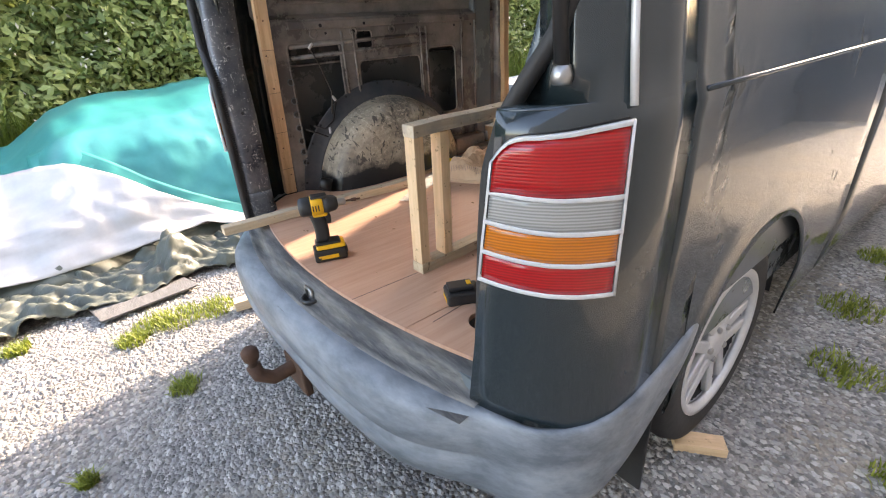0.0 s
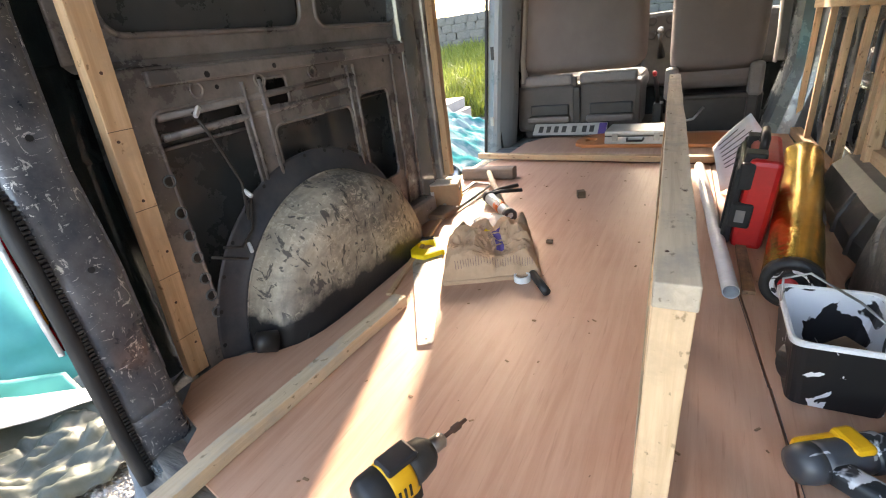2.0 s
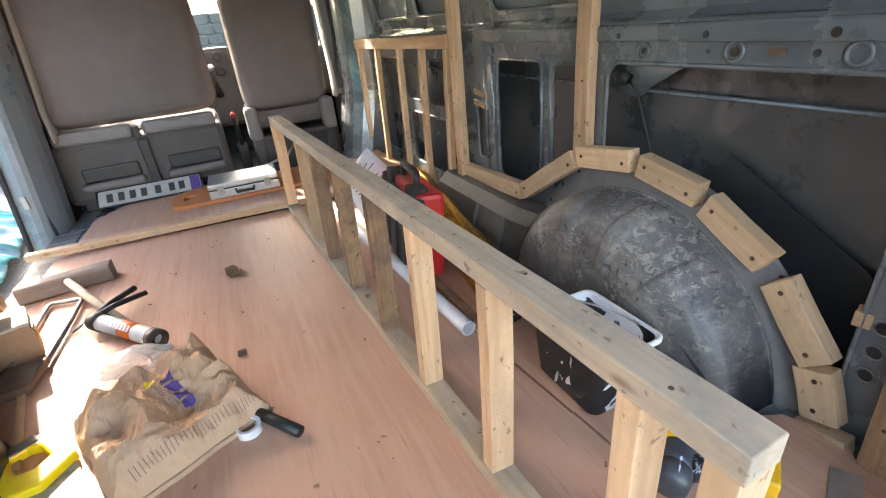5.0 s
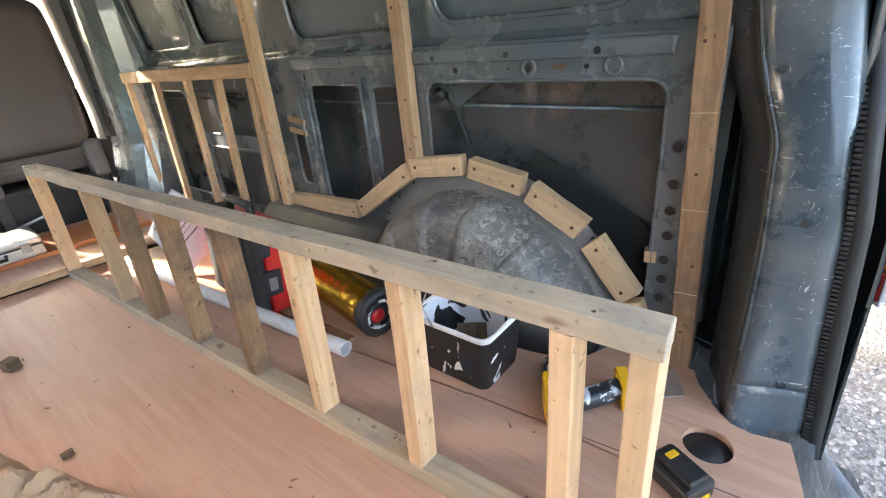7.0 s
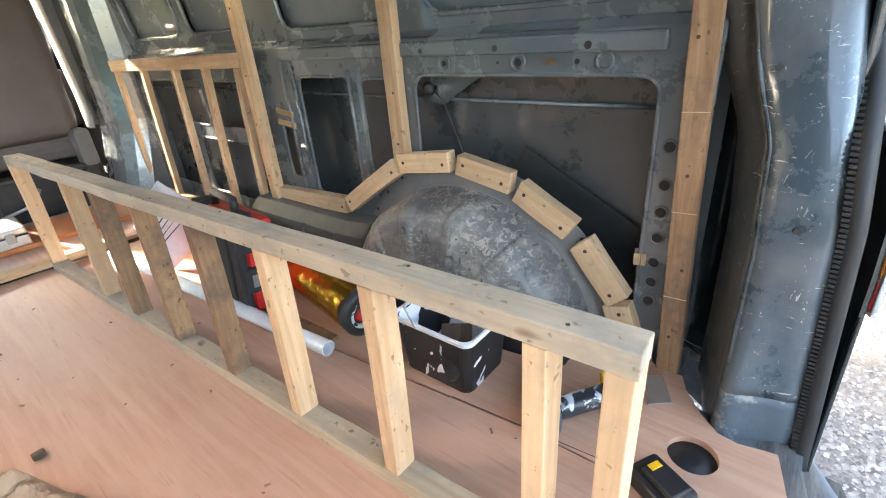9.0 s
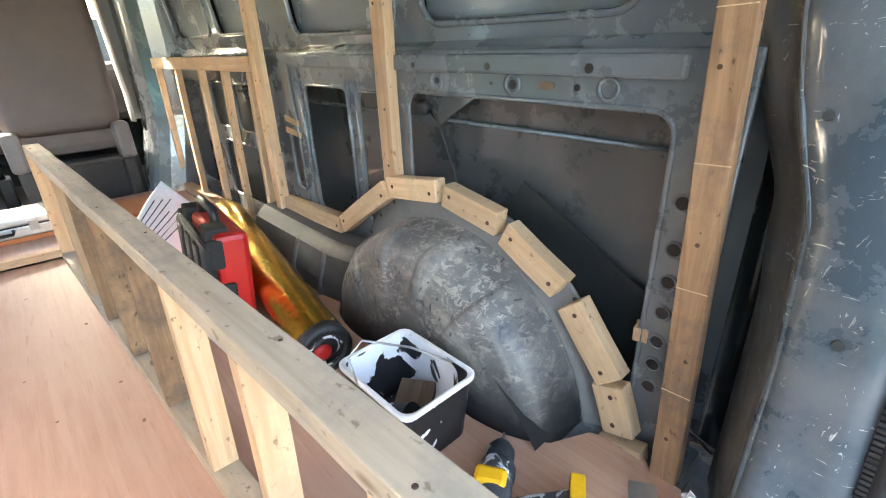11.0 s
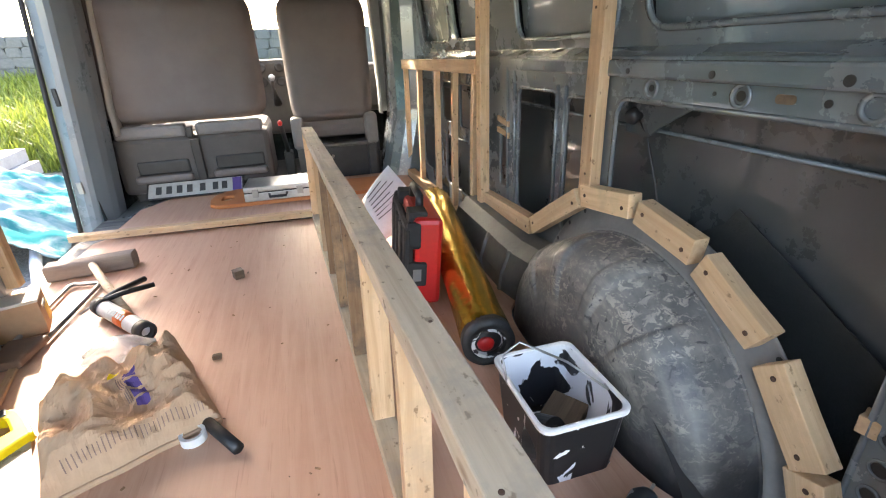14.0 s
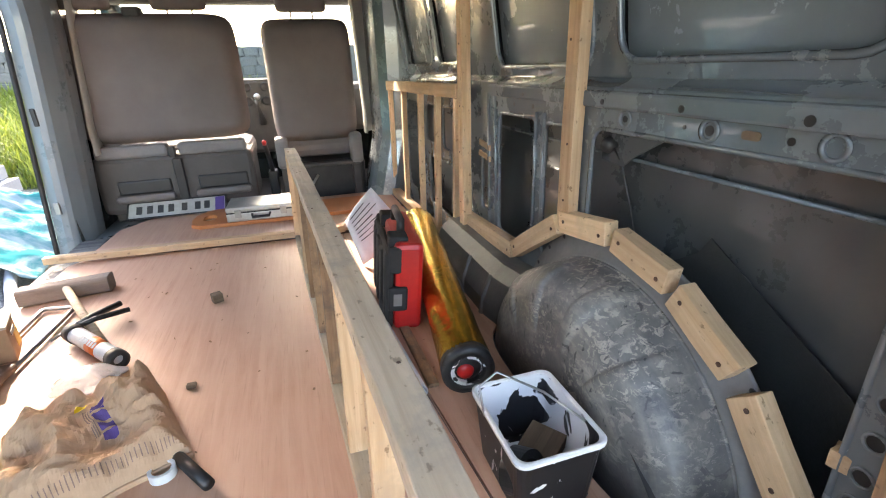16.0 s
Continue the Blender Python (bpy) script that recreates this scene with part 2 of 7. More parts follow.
def tub_mat(name, cy, cz, film, mid, pale, cover, zlo, zhi, scuff=0.625):
    """Black sealed steel under dried dirt: a thin film, wiped strokes round the arch, pale flakes and black scuffs; the foot is bare."""
    m, nt, b = base_mat(name, 0.42)
    v = coords(nt)
    sep = nt.nodes.new("ShaderNodeSeparateXYZ")
    nt.links.new(v, sep.inputs[0])
    dy = math_node(nt, "SUBTRACT", sep.outputs["Y"], cy)
    dz = math_node(nt, "SUBTRACT", sep.outputs["Z"], cz)
    r = math_node(nt, "SQRT", math_node(nt, "ADD", math_node(nt, "MULTIPLY", dy, dy), math_node(nt, "MULTIPLY", dz, dz)))
    ang = math_node(nt, "ARCTAN2", dz, dy)
    arc = nt.nodes.new("ShaderNodeCombineXYZ")
    nt.links.new(math_node(nt, "MULTIPLY", r, 46.0), arc.inputs[0])
    nt.links.new(math_node(nt, "MULTIPLY", ang, 3.6), arc.inputs[1])
    nt.links.new(math_node(nt, "MULTIPLY", sep.outputs["X"], 26.0), arc.inputs[2])
    foot = step(nt, math_node(nt, "MULTIPLY_ADD", noise_tex(nt, v, 9.0, 4, 0.6), 0.14), zlo + 0.07, zhi + 0.07)
    wob = foot.node.inputs["Value"].links[0].from_node
    nt.links.new(sep.outputs["Z"], wob.inputs[2])
    cloud = math_node(nt, "MULTIPLY", step(nt, noise_tex(nt, v, 3.6, 8, 0.66, 0.3), cover, cover + 0.24), foot)
    strokes = math_node(nt, "MULTIPLY", step(nt, noise_tex(nt, arc.outputs[0], 1.0, 4, 0.6, 0.5), 0.44, 0.66), cloud)
    patches = step(nt, noise_tex(nt, v, 6.5, 5, 0.6, 0.4), 0.42, 0.62)
    flakes = math_node(nt, "MULTIPLY", math_node(nt, "MULTIPLY", step(nt, noise_tex(nt, coords(nt, (1.0, 1.0, 1.5)), 46.0, 8, 0.73, 0.9), 0.53, 0.555), patches), foot)
    scuffs = math_node(nt, "MULTIPLY", step(nt, noise_tex(nt, coords(nt, (0.8, 1.6, 0.8)), 21.0, 4, 0.55, 1.6), scuff, scuff + 0.03), foot)
    c = ramp_mix(nt, foot, (0.020, 0.021, 0.023), film)
    c = ramp_mix(nt, cloud, c, mid)
    c = ramp_mix(nt, math_node(nt, "MULTIPLY", strokes, 0.55), c, pale)
    c = ramp_mix(nt, math_node(nt, "MULTIPLY", flakes, 0.80), c, pale)
    c = ramp_mix(nt, math_node(nt, "MULTIPLY", scuffs, 0.85), c, tuple(0.6 * x for x in film))
    nt.links.new(c, b.inputs["Base Color"])
    mr = nt.nodes.new("ShaderNodeMapRange")
    mr.inputs["To Min"].default_value = 0.36
    mr.inputs["To Max"].default_value = 0.74
    nt.links.new(cloud, mr.inputs["Value"])
    nt.links.new(mr.outputs[0], b.inputs["Roughness"])
    bump(nt, b, math_node(nt, "ADD", flakes, noise_tex(nt, v, 55.0, 4, 0.65, 0.6)), 0.28, 0.003)
    return m


FLANGE_R = worn("dusty_flange", (0.17, 0.17, 0.165), (0.28, 0.265, 0.245), 7, 0.7, relief=0.2, shuffle=False)
FLANGE_L = worn("black_flange", (0.040, 0.047, 0.060), (0.12, 0.115, 0.115), 6, 0.32, relief=0.15, shuffle=False)
TUB_R = tub_mat("dusty_tub", 0.84, 0.51, (0.078, 0.081, 0.086), (0.190, 0.185, 0.174), (0.42, 0.385, 0.325), 0.36, 0.60, 0.71)
TUB_L = tub_mat("muddy_tub", 0.79, 0.535, (0.085, 0.080, 0.078), (0.40, 0.345, 0.27), (0.62, 0.55, 0.44), 0.34, 0.640, 0.675, 0.585)


def lens(name, col, rough=0.12):
    m, nt, b = base_mat(name, rough, 0.0, 0.3)
    b.inputs["Base Color"].default_value = (*col, 1)
    v = coords(nt, (1, 1, 1))
    w = nt.nodes.new("ShaderNodeTexWave")
    w.bands_direction = "Z"
    w.inputs["Scale"].default_value = 60
    w.inputs["Distortion"].default_value = 0.4
    nt.links.new(v, w.inputs["Vector"])
    c = ramp_mix(nt, w.outputs["Fac"], tuple(0.58 * x for x in col), col)
    nt.links.new(c, b.inputs["Base Color"])
    bump(nt, b, w.outputs["Fac"], 0.15, 0.002)
    b.inputs["Subsurface Weight"].default_value = 0.0
    return m


BEZEL = worn("silver_bezel", (0.62, 0.62, 0.62), (0.52, 0.52, 0.52), 9, 0.35, 0.2, relief=0.02)
LENS_R = lens("red_lens", (0.46, 0.005, 0.007))
LENS_C = lens("clear_lens", (0.36, 0.36, 0.345))
LENS_A = lens("amber_lens", (0.62, 0.17, 0.008))


def glass():
    m, nt, b = base_mat("glass", 0.02)
    b.inputs["Base Color"].default_value = (0.85, 0.92, 0.90, 1)
    b.inputs["Transmission Weight"].default_value = 1.0
    b.inputs["IOR"].default_value = 1.05
    return m


GLASS = glass()


def gravel():
    m, nt, b = base_mat("gravel", 0.9)
    v = coords(nt)
    vo = nt.nodes.new("ShaderNodeTexVoronoi")
    vo.inputs["Scale"].default_value = 75
    nt.links.new(v, vo.inputs["Vector"])
    sep = nt.nodes.new("ShaderNodeSeparateColor")
    nt.links.new(vo.outputs["Color"], sep.inputs[0])
    c = ramp_mix(nt, sep.outputs[0], (0.13, 0.125, 0.12), (0.34, 0.325, 0.30))
    cl = noise_tex(nt, v, 1.6, 6, 0.65)
    c = ramp_mix(nt, step(nt, cl, 0.48, 0.72), c, (0.30, 0.265, 0.21))
    moss = step(nt, noise_tex(nt, v, 2.3, 7, 0.75, 0.5), 0.66, 0.76)
    c = ramp_mix(nt, moss, c, (0.12, 0.14, 0.04))
    nt.links.new(c, b.inputs["Base Color"])
    inv = nt.nodes.new("ShaderNodeMath")
    inv.operation = "SUBTRACT"
    inv.inputs[0].default_value = 1
    nt.links.new(vo.outputs["Distance"], inv.inputs[1])
    bump(nt, b, inv.outputs[0], 0.9, 0.012)
    return m


GRAVEL = gravel()


def leaf_mat(name, a, c2):
    m, nt, b = base_mat(name, 0.5)
    g = nt.nodes.new("ShaderNodeNewGeometry")
    c = ramp_mix(nt, g.outputs["Random Per Island"], a, c2)
    nt.links.new(c, b.inputs["Base Color"])
    tr = nt.nodes.new("ShaderNodeBsdfTranslucent")
    nt.links.new(c, tr.inputs["Color"])
    mx = nt.nodes.new("ShaderNodeMixShader")
    mx.inputs[0].default_value = 0.35
    nt.links.new(b.outputs[0], mx.inputs[1])
    nt.links.new(tr.outputs[0], mx.inputs[2])
    nt.links.new(mx.outputs[0], nt.nodes["Material Output"].inputs["Surface"])
    return m


LEAF = leaf_mat("hedge_leaf", (0.075, 0.125, 0.022), (0.42, 0.46, 0.16))
GRASS = leaf_mat("grass_blade", (0.07, 0.12, 0.015), (0.22, 0.27, 0.05))
GRASS_Y = leaf_mat("sunny_grass", (0.12, 0.17, 0.02), (0.30, 0.34, 0.06))
BLOSSOM = leaf_mat("pale_blossom", (0.45, 0.40, 0.30), (0.70, 0.66, 0.55))
TEAL = worn("teal_sheet", (0.018, 0.220, 0.205), (0.045, 0.28, 0.265), 3, 0.30, relief=0.15, fine=14)
TEAL_D = worn("teal_hem", (0.01, 0.20, 0.18), (0.02, 0.25, 0.22), 3, 0.4, relief=0.15, fine=14)
WTARP = worn("white_sheet", (0.44, 0.44, 0.44), (0.35, 0.345, 0.335), 2.2, 0.5, relief=0.2, fine=12)
DTARP = worn("olive_sheet", (0.062, 0.072, 0.055), (0.135, 0.145, 0.125), 6, 0.5, relief=0.3, fine=20)
MATM = worn("ribbed_mat", (0.10, 0.10, 0.10), (0.17, 0.17, 0.17), 14, 0.85, relief=0.6, stretch=(1, 6, 1))
BOARDM = worn("weathered_board", (0.36, 0.37, 0.37), (0.26, 0.27, 0.27), 4, 0.7, relief=0.1)
STONE = worn("field_stone", (0.15, 0.145, 0.13), (0.095, 0.095, 0.085), 5, 0.9, relief=0.5, fine=25)
BLUEB = plain("blue_drum", (0.03, 0.10, 0.45), 0.4)
EARTH = worn("bank_earth", (0.08, 0.10, 0.03), (0.05, 0.06, 0.02), 4, 0.9, relief=0.4)


# ---- building helpers ----
def part(name, bm, mat, parent=None, label="", smooth=False, bevel=0.0):
    me = bpy.data.meshes.new(name)
    bm.normal_update()
    bm.to_mesh(me)
    bm.free()
    if smooth:
        me.polygons.foreach_set("use_smooth", [True] * len(me.polygons))
    for m in mat if isinstance(mat, (list, tuple)) else [mat]:
        me.materials.append(m)
    ob = new(name, me)
    if bevel:
        bv = ob.modifiers.new("edge", "BEVEL")
        bv.width, bv.segments, bv.limit_method = bevel, 2, "ANGLE"
        bv.angle_limit = radians(40)
    if parent is not None:
        ob.parent = parent
    if label:
        ob["label"] = label
    return ob


def thing(name, label, category, group="", kind="", m=None):
    ob = new(name)
    ob.empty_display_size = 0.05
    if m is not None:
        ob.matrix_world = m
    return tagged(ob, label, category, group, kind)


def add_box(bm, x0, x1, y0, y1, z0, z1, m=None):
    vs = [bm.verts.new(Vector(p)) for p in ((x0, y0, z0), (x1, y0, z0), (x1, y1, z0), (x0, y1, z0), (x0, y0, z1), (x1, y0, z1), (x1, y1, z1), (x0, y1, z1))]
    if m is not None:
        for v in vs:
            v.co = m @ v.co
    for f in ((0, 3, 2, 1), (4, 5, 6, 7), (0, 1, 5, 4), (1, 2, 6, 5), (2, 3, 7, 6), (3, 0, 4, 7)):
        bm.faces.new([vs[i] for i in f])
    return vs


def boxbm(x0, x1, y0, y1, z0, z1, m=None):
    bm = bmesh.new()
    add_box(bm, x0, x1, y0, y1, z0, z1, m)
    return bm


def grid(nu, nv, f, close_u=False):
    """A sheet of nu x nv points f(u, v), u and v from 0 to 1."""
    bm = bmesh.new()
    vs = [[bm.verts.new(f(i / (nu if close_u else nu - 1), j / (nv - 1))) for j in range(nv)] for i in range(nu)]
    for i in range(nu if close_u else nu - 1):
        for j in range(nv - 1):
            k = (i + 1) % nu
            bm.faces.new((vs[i][j], vs[k][j], vs[k][j + 1], vs[i][j + 1]))
    return bm


def thick(ob, t, offset=0.0):
    s = ob.modifiers.new("thickness", "SOLIDIFY")
    s.thickness, s.offset = t, offset
    return ob


def lathe_open(profile, n, m=Matrix.Identity(4)):
    """A ring turned about z: the profile is closed on itself."""
    bm = bmesh.new()
    rings = [[bm.verts.new(m @ Vector((r * math.cos(2 * math.pi * i / n), r * math.sin(2 * math.pi * i / n), z))) for i in range(n)] for r, z in profile]
    k = len(rings)
    for j in range(k):
        a, b = rings[j], rings[(j + 1) % k]
        for i in range(n):
            bm.faces.new((a[i], a[(i + 1) % n], b[(i + 1) % n], b[i]))
    return bm


def lathe(profile, n=32, m=None, bm=None):
    """A turned body about the local z axis; profile: (radius, z)."""
    bm = bm or bmesh.new()
    rings = []
    for r, z in profile:
        ring = []
        for i in range(n):
            a = 2 * math.pi * i / n
            p = Vector((r * math.cos(a), r * math.sin(a), z))
            ring.append(bm.verts.new(m @ p if m is not None else p))
        rings.append(ring)
    for a, b in zip(rings, rings[1:]):
        for i in range(n):
            bm.faces.new((a[i], a[(i + 1) % n], b[(i + 1) % n], b[i]))
    bm.faces.new(rings[0][::-1])
    bm.faces.new(rings[-1])
    return bm


def pipe(points, r, n=8, bm=None, radii=None):
    """A round bar along points."""
    bm = bm or bmesh.new()
    pts = [Vector(p) for p in points]
    rings = []
    side = None
    for i, p in enumerate(pts):
        d = (pts[min(i + 1, len(pts) - 1)] - pts[max(i - 1, 0)]).normalized()
        if side is None:
            side = d.orthogonal().normalized()
        side = (side - d * side.dot(d)).normalized()
        up = d.cross(side)
        rr = radii[i] if radii else r
        rings.append([bm.verts.new(p + rr * (math.cos(2 * math.pi * k / n) * side + math.sin(2 * math.pi * k / n) * up)) for k in range(n)])
    for a, b in zip(rings, rings[1:]):
        for k in range(n):
            bm.faces.new((a[k], a[(k + 1) % n], b[(k + 1) % n], b[k]))
    bm.faces.new(rings[0][::-1])
    bm.faces.new(rings[-1])
    return bm


def rounded(y0, y1, z0, z1, r, n=5):
    """The outline of a rectangle with rounded corners."""
    pts = []
    for cy, cz, a0 in ((y1 - r, z1 - r, 0), (y0 + r, z1 - r, 90), (y0 + r, z0 + r, 180), (y1 - r, z0 + r, 270)):
        for i in range(n + 1):
            a = radians(a0 + 90 * i / n)
            pts.append((cy + r * math.cos(a), cz + r * math.sin(a)))
    return pts


def circle(cy, cz, r, n=20):
    return [(cy + r * math.cos(2 * math.pi * i / n), cz + r * math.sin(2 * math.pi * i / n)) for i in range(n)]


def sheet(outer, holes, place, t):
    """A plate of thickness t with holes; place(a, b, c) lays plane points and depth into the world."""
    bm = bmesh.new()
    loops, edges = [], []
    for pts in [outer] + list(holes):
        vs = [bm.verts.new((a, b, 0)) for a, b in pts]
        loops.append(vs)
        edges += [bm.edges.new((vs[i], vs[(i + 1) % len(vs)])) for i in range(len(vs))]
    bmesh.ops.triangle_fill(bm, edges=edges, use_beauty=True, use_dissolve=False)
    top = {}
    faces = list(bm.faces)
    for v in list(bm.verts):
        top[v] = bm.verts.new((v.co.x, v.co.y, t))
    for f in faces:
        bm.faces.new([top[v] for v in reversed(f.verts)])
    for vs in loops:
        for i in range(len(vs)):
            a, b = vs[i], vs[(i + 1) % len(vs)]
            bm.faces.new((a, b, top[b], top[a]))
    for v in bm.verts:
        v.co = place(*v.co)
    bmesh.ops.recalc_face_normals(bm, faces=bm.faces)
    return bm


def frame_of(p0, p1, up=(0, 0, 1)):
    """A pose with x from p0 to p1 and z as near to up as may be."""
    x = (Vector(p1) - Vector(p0)).normalized()
    z = Vector(up)
    y = z.cross(x).normalized()
    z = x.cross(y)
    m = Matrix((x, y, z)).transposed().to_4x4()
    m.translation = (Vector(p0) + Vector(p1)) / 2
    return m


def sawn(name, p0, p1, w, h, mat, up=(0, 0, 1), parent=None, label="", wob=0.0012, cut=(0, 0)):
    """A sawn timber from p0 to p1 (its middle line), w across, h along up. cut: slant of each end."""
    L = (Vector(p1) - Vector(p0)).length
    n = max(2, int(L / 0.12))
    bm = bmesh.new()
    rings = []
    for i in range(n + 1):
        x = -L / 2 + L * i / n
        dy, dz = random.uniform(-wob, wob), random.uniform(-wob, wob)
        ring = []
        for sy, sz in ((-1, -1), (1, -1), (1, 1), (-1, 1)):
            sl = (cut[0] if i == 0 else cut[1] if i == n else 0) * sy * w / 2
            ring.append(bm.verts.new((x + sl, sy * w / 2 + dy, sz * h / 2 + dz)))
        rings.append(ring)
    for a, b in zip(rings, rings[1:]):
        for k in range(4):
            bm.faces.new((a[k], a[(k + 1) % 4], b[(k + 1) % 4], b[k]))
    bm.faces.new(rings[0][::-1])
    bm.faces.new(rings[-1])
    bmesh.ops.recalc_face_normals(bm, faces=bm.faces)
    ob = part(name, bm, mat, parent, label, bevel=0.002)
    m = frame_of(p0, p1, up)
    if parent is not None:
        ob.matrix_world = m
        ob.matrix_parent_inverse = Matrix()
        ob.matrix_basis = parent.matrix_world.inverted() @ m
    else:
        ob.matrix_world = m
    return ob


def X(s, d):
    """The place across the van at distance d from its middle line, s = 1 to its right."""
    return CX + s * d


def screws(ob, spots, r=0.0042):
    """Dark screw heads on a timber, at local places."""
    for p, nrm in spots:
        m = Vector((0, 0, 1)).rotation_difference(Vector(nrm)).to_matrix().to_4x4()
        m.translation = Vector(p)
        sc = part("screw_head", lathe([(r, -0.001), (r, 0.0009), (r * 0.6, 0.0013)], 10, m), RUST, ob)


# ---- the van ----
van = thing("van", "dark green-grey panel van with stripped interior and open tailgate, on gravel", "van")


def lerp_table(t, table):
    for (a, va), (b, vb) in zip(table, table[1:]):
        if t <= b:
            return va + (vb - va) * max(0, min(1, (t - a) / (b - a)))
    return table[-1][1]


def tumble(z):
    return lerp_table(z, [(0.25, -0.035), (0.5, 0.0), (0.95, 0.002), (1.115, -0.001), (1.14, -0.008), (1.86, -0.095)])


def pillar_shift(z):
    return lerp_table(z, [(0.5, -0.060), (0.66, -0.045), (0.8, -0.022), (0.96, 0.0), (1.21, 0.06), (1.4, 0.095), (1.9, 0.085)])


WHEEL_Y, WHEEL_Z, ARCH_R = 0.80, 0.345, 0.405


def low_edge(y):
    if y < 0.395:
        return 0.53
    if y < 1.205:
        return WHEEL_Z + math.sqrt(max(0.0, ARCH_R ** 2 - (y - WHEEL_Y) ** 2)) + 0.0
    return 0.27


def side_strip(name, s, ys, zlo, zhi, nz=22):
    bm = bmesh.new()
    cols = []
    for y in ys:
        lo, hi = zlo(y), zhi(y)
        col = []
        for j in range(nz):
            z = lo + (hi - lo) * j / (nz - 1)
            d = 0.941 + tumble(z)
            flare = max(0.0, 1 - abs(math.hypot(y - WHEEL_Y, z - WHEEL_Z) - ARCH_R - 0.01) / 0.05) * 0.012
            if y < 0.3:
                d -= 0.02 * (0.3 - y)
            if abs(z - 1.128) < 0.014:
                d += 0.004
            col.append(bm.verts.new((X(s, d + flare), y, z)))
        cols.append(col)
    for a, b in zip(cols, cols[1:]):
        for j in range(nz - 1):
            bm.faces.new((a[j], b[j], b[j + 1], a[j + 1]))
    bmesh.ops.recalc_face_normals(bm, faces=bm.faces)
    return thick(part(name, bm, PAINT, van, smooth=True), 0.006)


def span(a, b, n):
    return [a + (b - a) * i / n for i in range(n + 1)]


arch_ys = [WHEEL_Y - (ARCH_R - 0.0005) * math.cos(math.pi * i / 26) for i in range(27)]
rear_ys = span(0.268, 0.394, 4) + arch_ys
TOPZ = lambda y: 1.87
for s in (1, -1):
    side_strip("side_panel", s, rear_ys + span(1.21, 1.64, 5), low_edge, TOPZ, 40)
side_strip("side_panel", 1, span(1.64, 3.05, 10), low_edge, TOPZ, 40)
side_strip("side_panel", -1, span(1.64, 2.76, 5), lambda y: 1.77, TOPZ, 4)
side_strip("sill_panel", -1, span(1.64, 2.76, 5), lambda y: 0.27, lambda y: 0.50, 6)
side_strip("side_panel", -1, span(2.76, 3.05, 3), low_edge, TOPZ, 30)
part("waist_crease", pipe([(X(1, 0.9465 + tumble(1.128)), y, 1.128) for y in span(0.30, 3.04, 12)], 0.005, 6), PAINT, van, smooth=True)
for s in (1, -1):
    side_strip("cab_door", s, span(3.05, 4.5, 8), low_edge, lambda y: 1.2, 20)
    side_strip("roof_rail", s, span(3.05, 3.7, 4), lambda y: 1.74, TOPZ, 4)
    side_strip("cab_pillar", s, span(3.05, 3.12, 2), lambda y: 1.2, lambda y: 1.74, 8)
    a_pil = pipe([(X(s, 0.88), 4.45, 1.18), (X(s, 0.80), 3.68, 1.82)], 0.045, 8)
    part("windscreen_pillar", a_pil, PAINT, van, smooth=True)

# rear corners: the lower quarter with the lamp, the shelf and the set-back upper part
CORNER = [(0.735, -0.012), (0.775, 0.000), (0.815, 0.016), (0.853, 0.038), (0.886, 0.068), (0.912, 0.105), (0.930, 0.15), (0.9385, 0.205), (0.940, 0.27)]


def corner_at(k, z):
    d, y = CORNER[k]
    lean = 0.14 * (z - 0.80) * max(0, 1 - k / 4)
    return d + lean + tumble(z), y + 0.03 * max(0, z - 0.9)


def corner(s):
    zs = span(0.50, 1.125, 16)
    bm = bmesh.new()
    cols = [[bm.verts.new((X(s, corner_at(k, z)[0]), corner_at(k, z)[1], z)) for z in zs] for k in range(len(CORNER))]
    up = [(0.80, 0.075), (0.83, 0.062), (0.865, 0.07), (0.895, 0.095), (0.918, 0.13), (0.925, 0.165), (0.934, 0.19), (0.9385, 0.21), (0.940, 0.27)]
    zs2 = span(1.13, 1.87, 14)
    cols2 = [[bm.verts.new((X(s, d + tumble(z) + 0.05 * (z - 1.13) * (k < 3)), y + 0.05 * (z - 1.13), z)) for z in zs2] for k, (d, y) in enumerate(up)]
    for cc in (cols, cols2):
        for a, b in zip(cc, cc[1:]):
            for j in range(len(a) - 1):
                bm.faces.new((a[j], b[j], b[j + 1], a[j + 1]))
    for k in range(len(CORNER) - 1):
        bm.faces.new((cols[k][-1], cols[k + 1][-1], cols2[k + 1][0], cols2[k][0]))
    bmesh.ops.recalc_face_normals(bm, faces=bm.faces)
    ob = part("rear_quarter", bm, PAINT, van, smooth=True)
    ob.modifiers.new("split", "EDGE_SPLIT").split_angle = radians(50)
    thick(ob, 0.006)
    # drip channel and a grommet
    part("panel_gap", pipe([(X(s, corner_at(5, z)[0] + 0.0005), corner_at(5, z)[1] + 0.004, z) for z in span(0.53, 1.12, 12)], 0.0028, 6), BLACK, van)
    ch = pipe([(X(s, 0.924 + tumble(z)), 0.124 + 0.05 * (z - 1.13), z) for z in span(1.125, 1.86, 8)], 0.006, 6)
    part("drip_channel", ch, BEZEL, van, smooth=True)
    g = Matrix.Translation((X(s, 0.90), 0.10, 1.37)) @ Euler((radians(90), 0, radians(25 * s))).to_matrix().to_4x4()
    part("grommet", lathe([(0.018, -0.004), (0.018, 0.006), (0.012, 0.010), (0.011, 0.004)], 18, g), RUBBER, van, smooth=True)


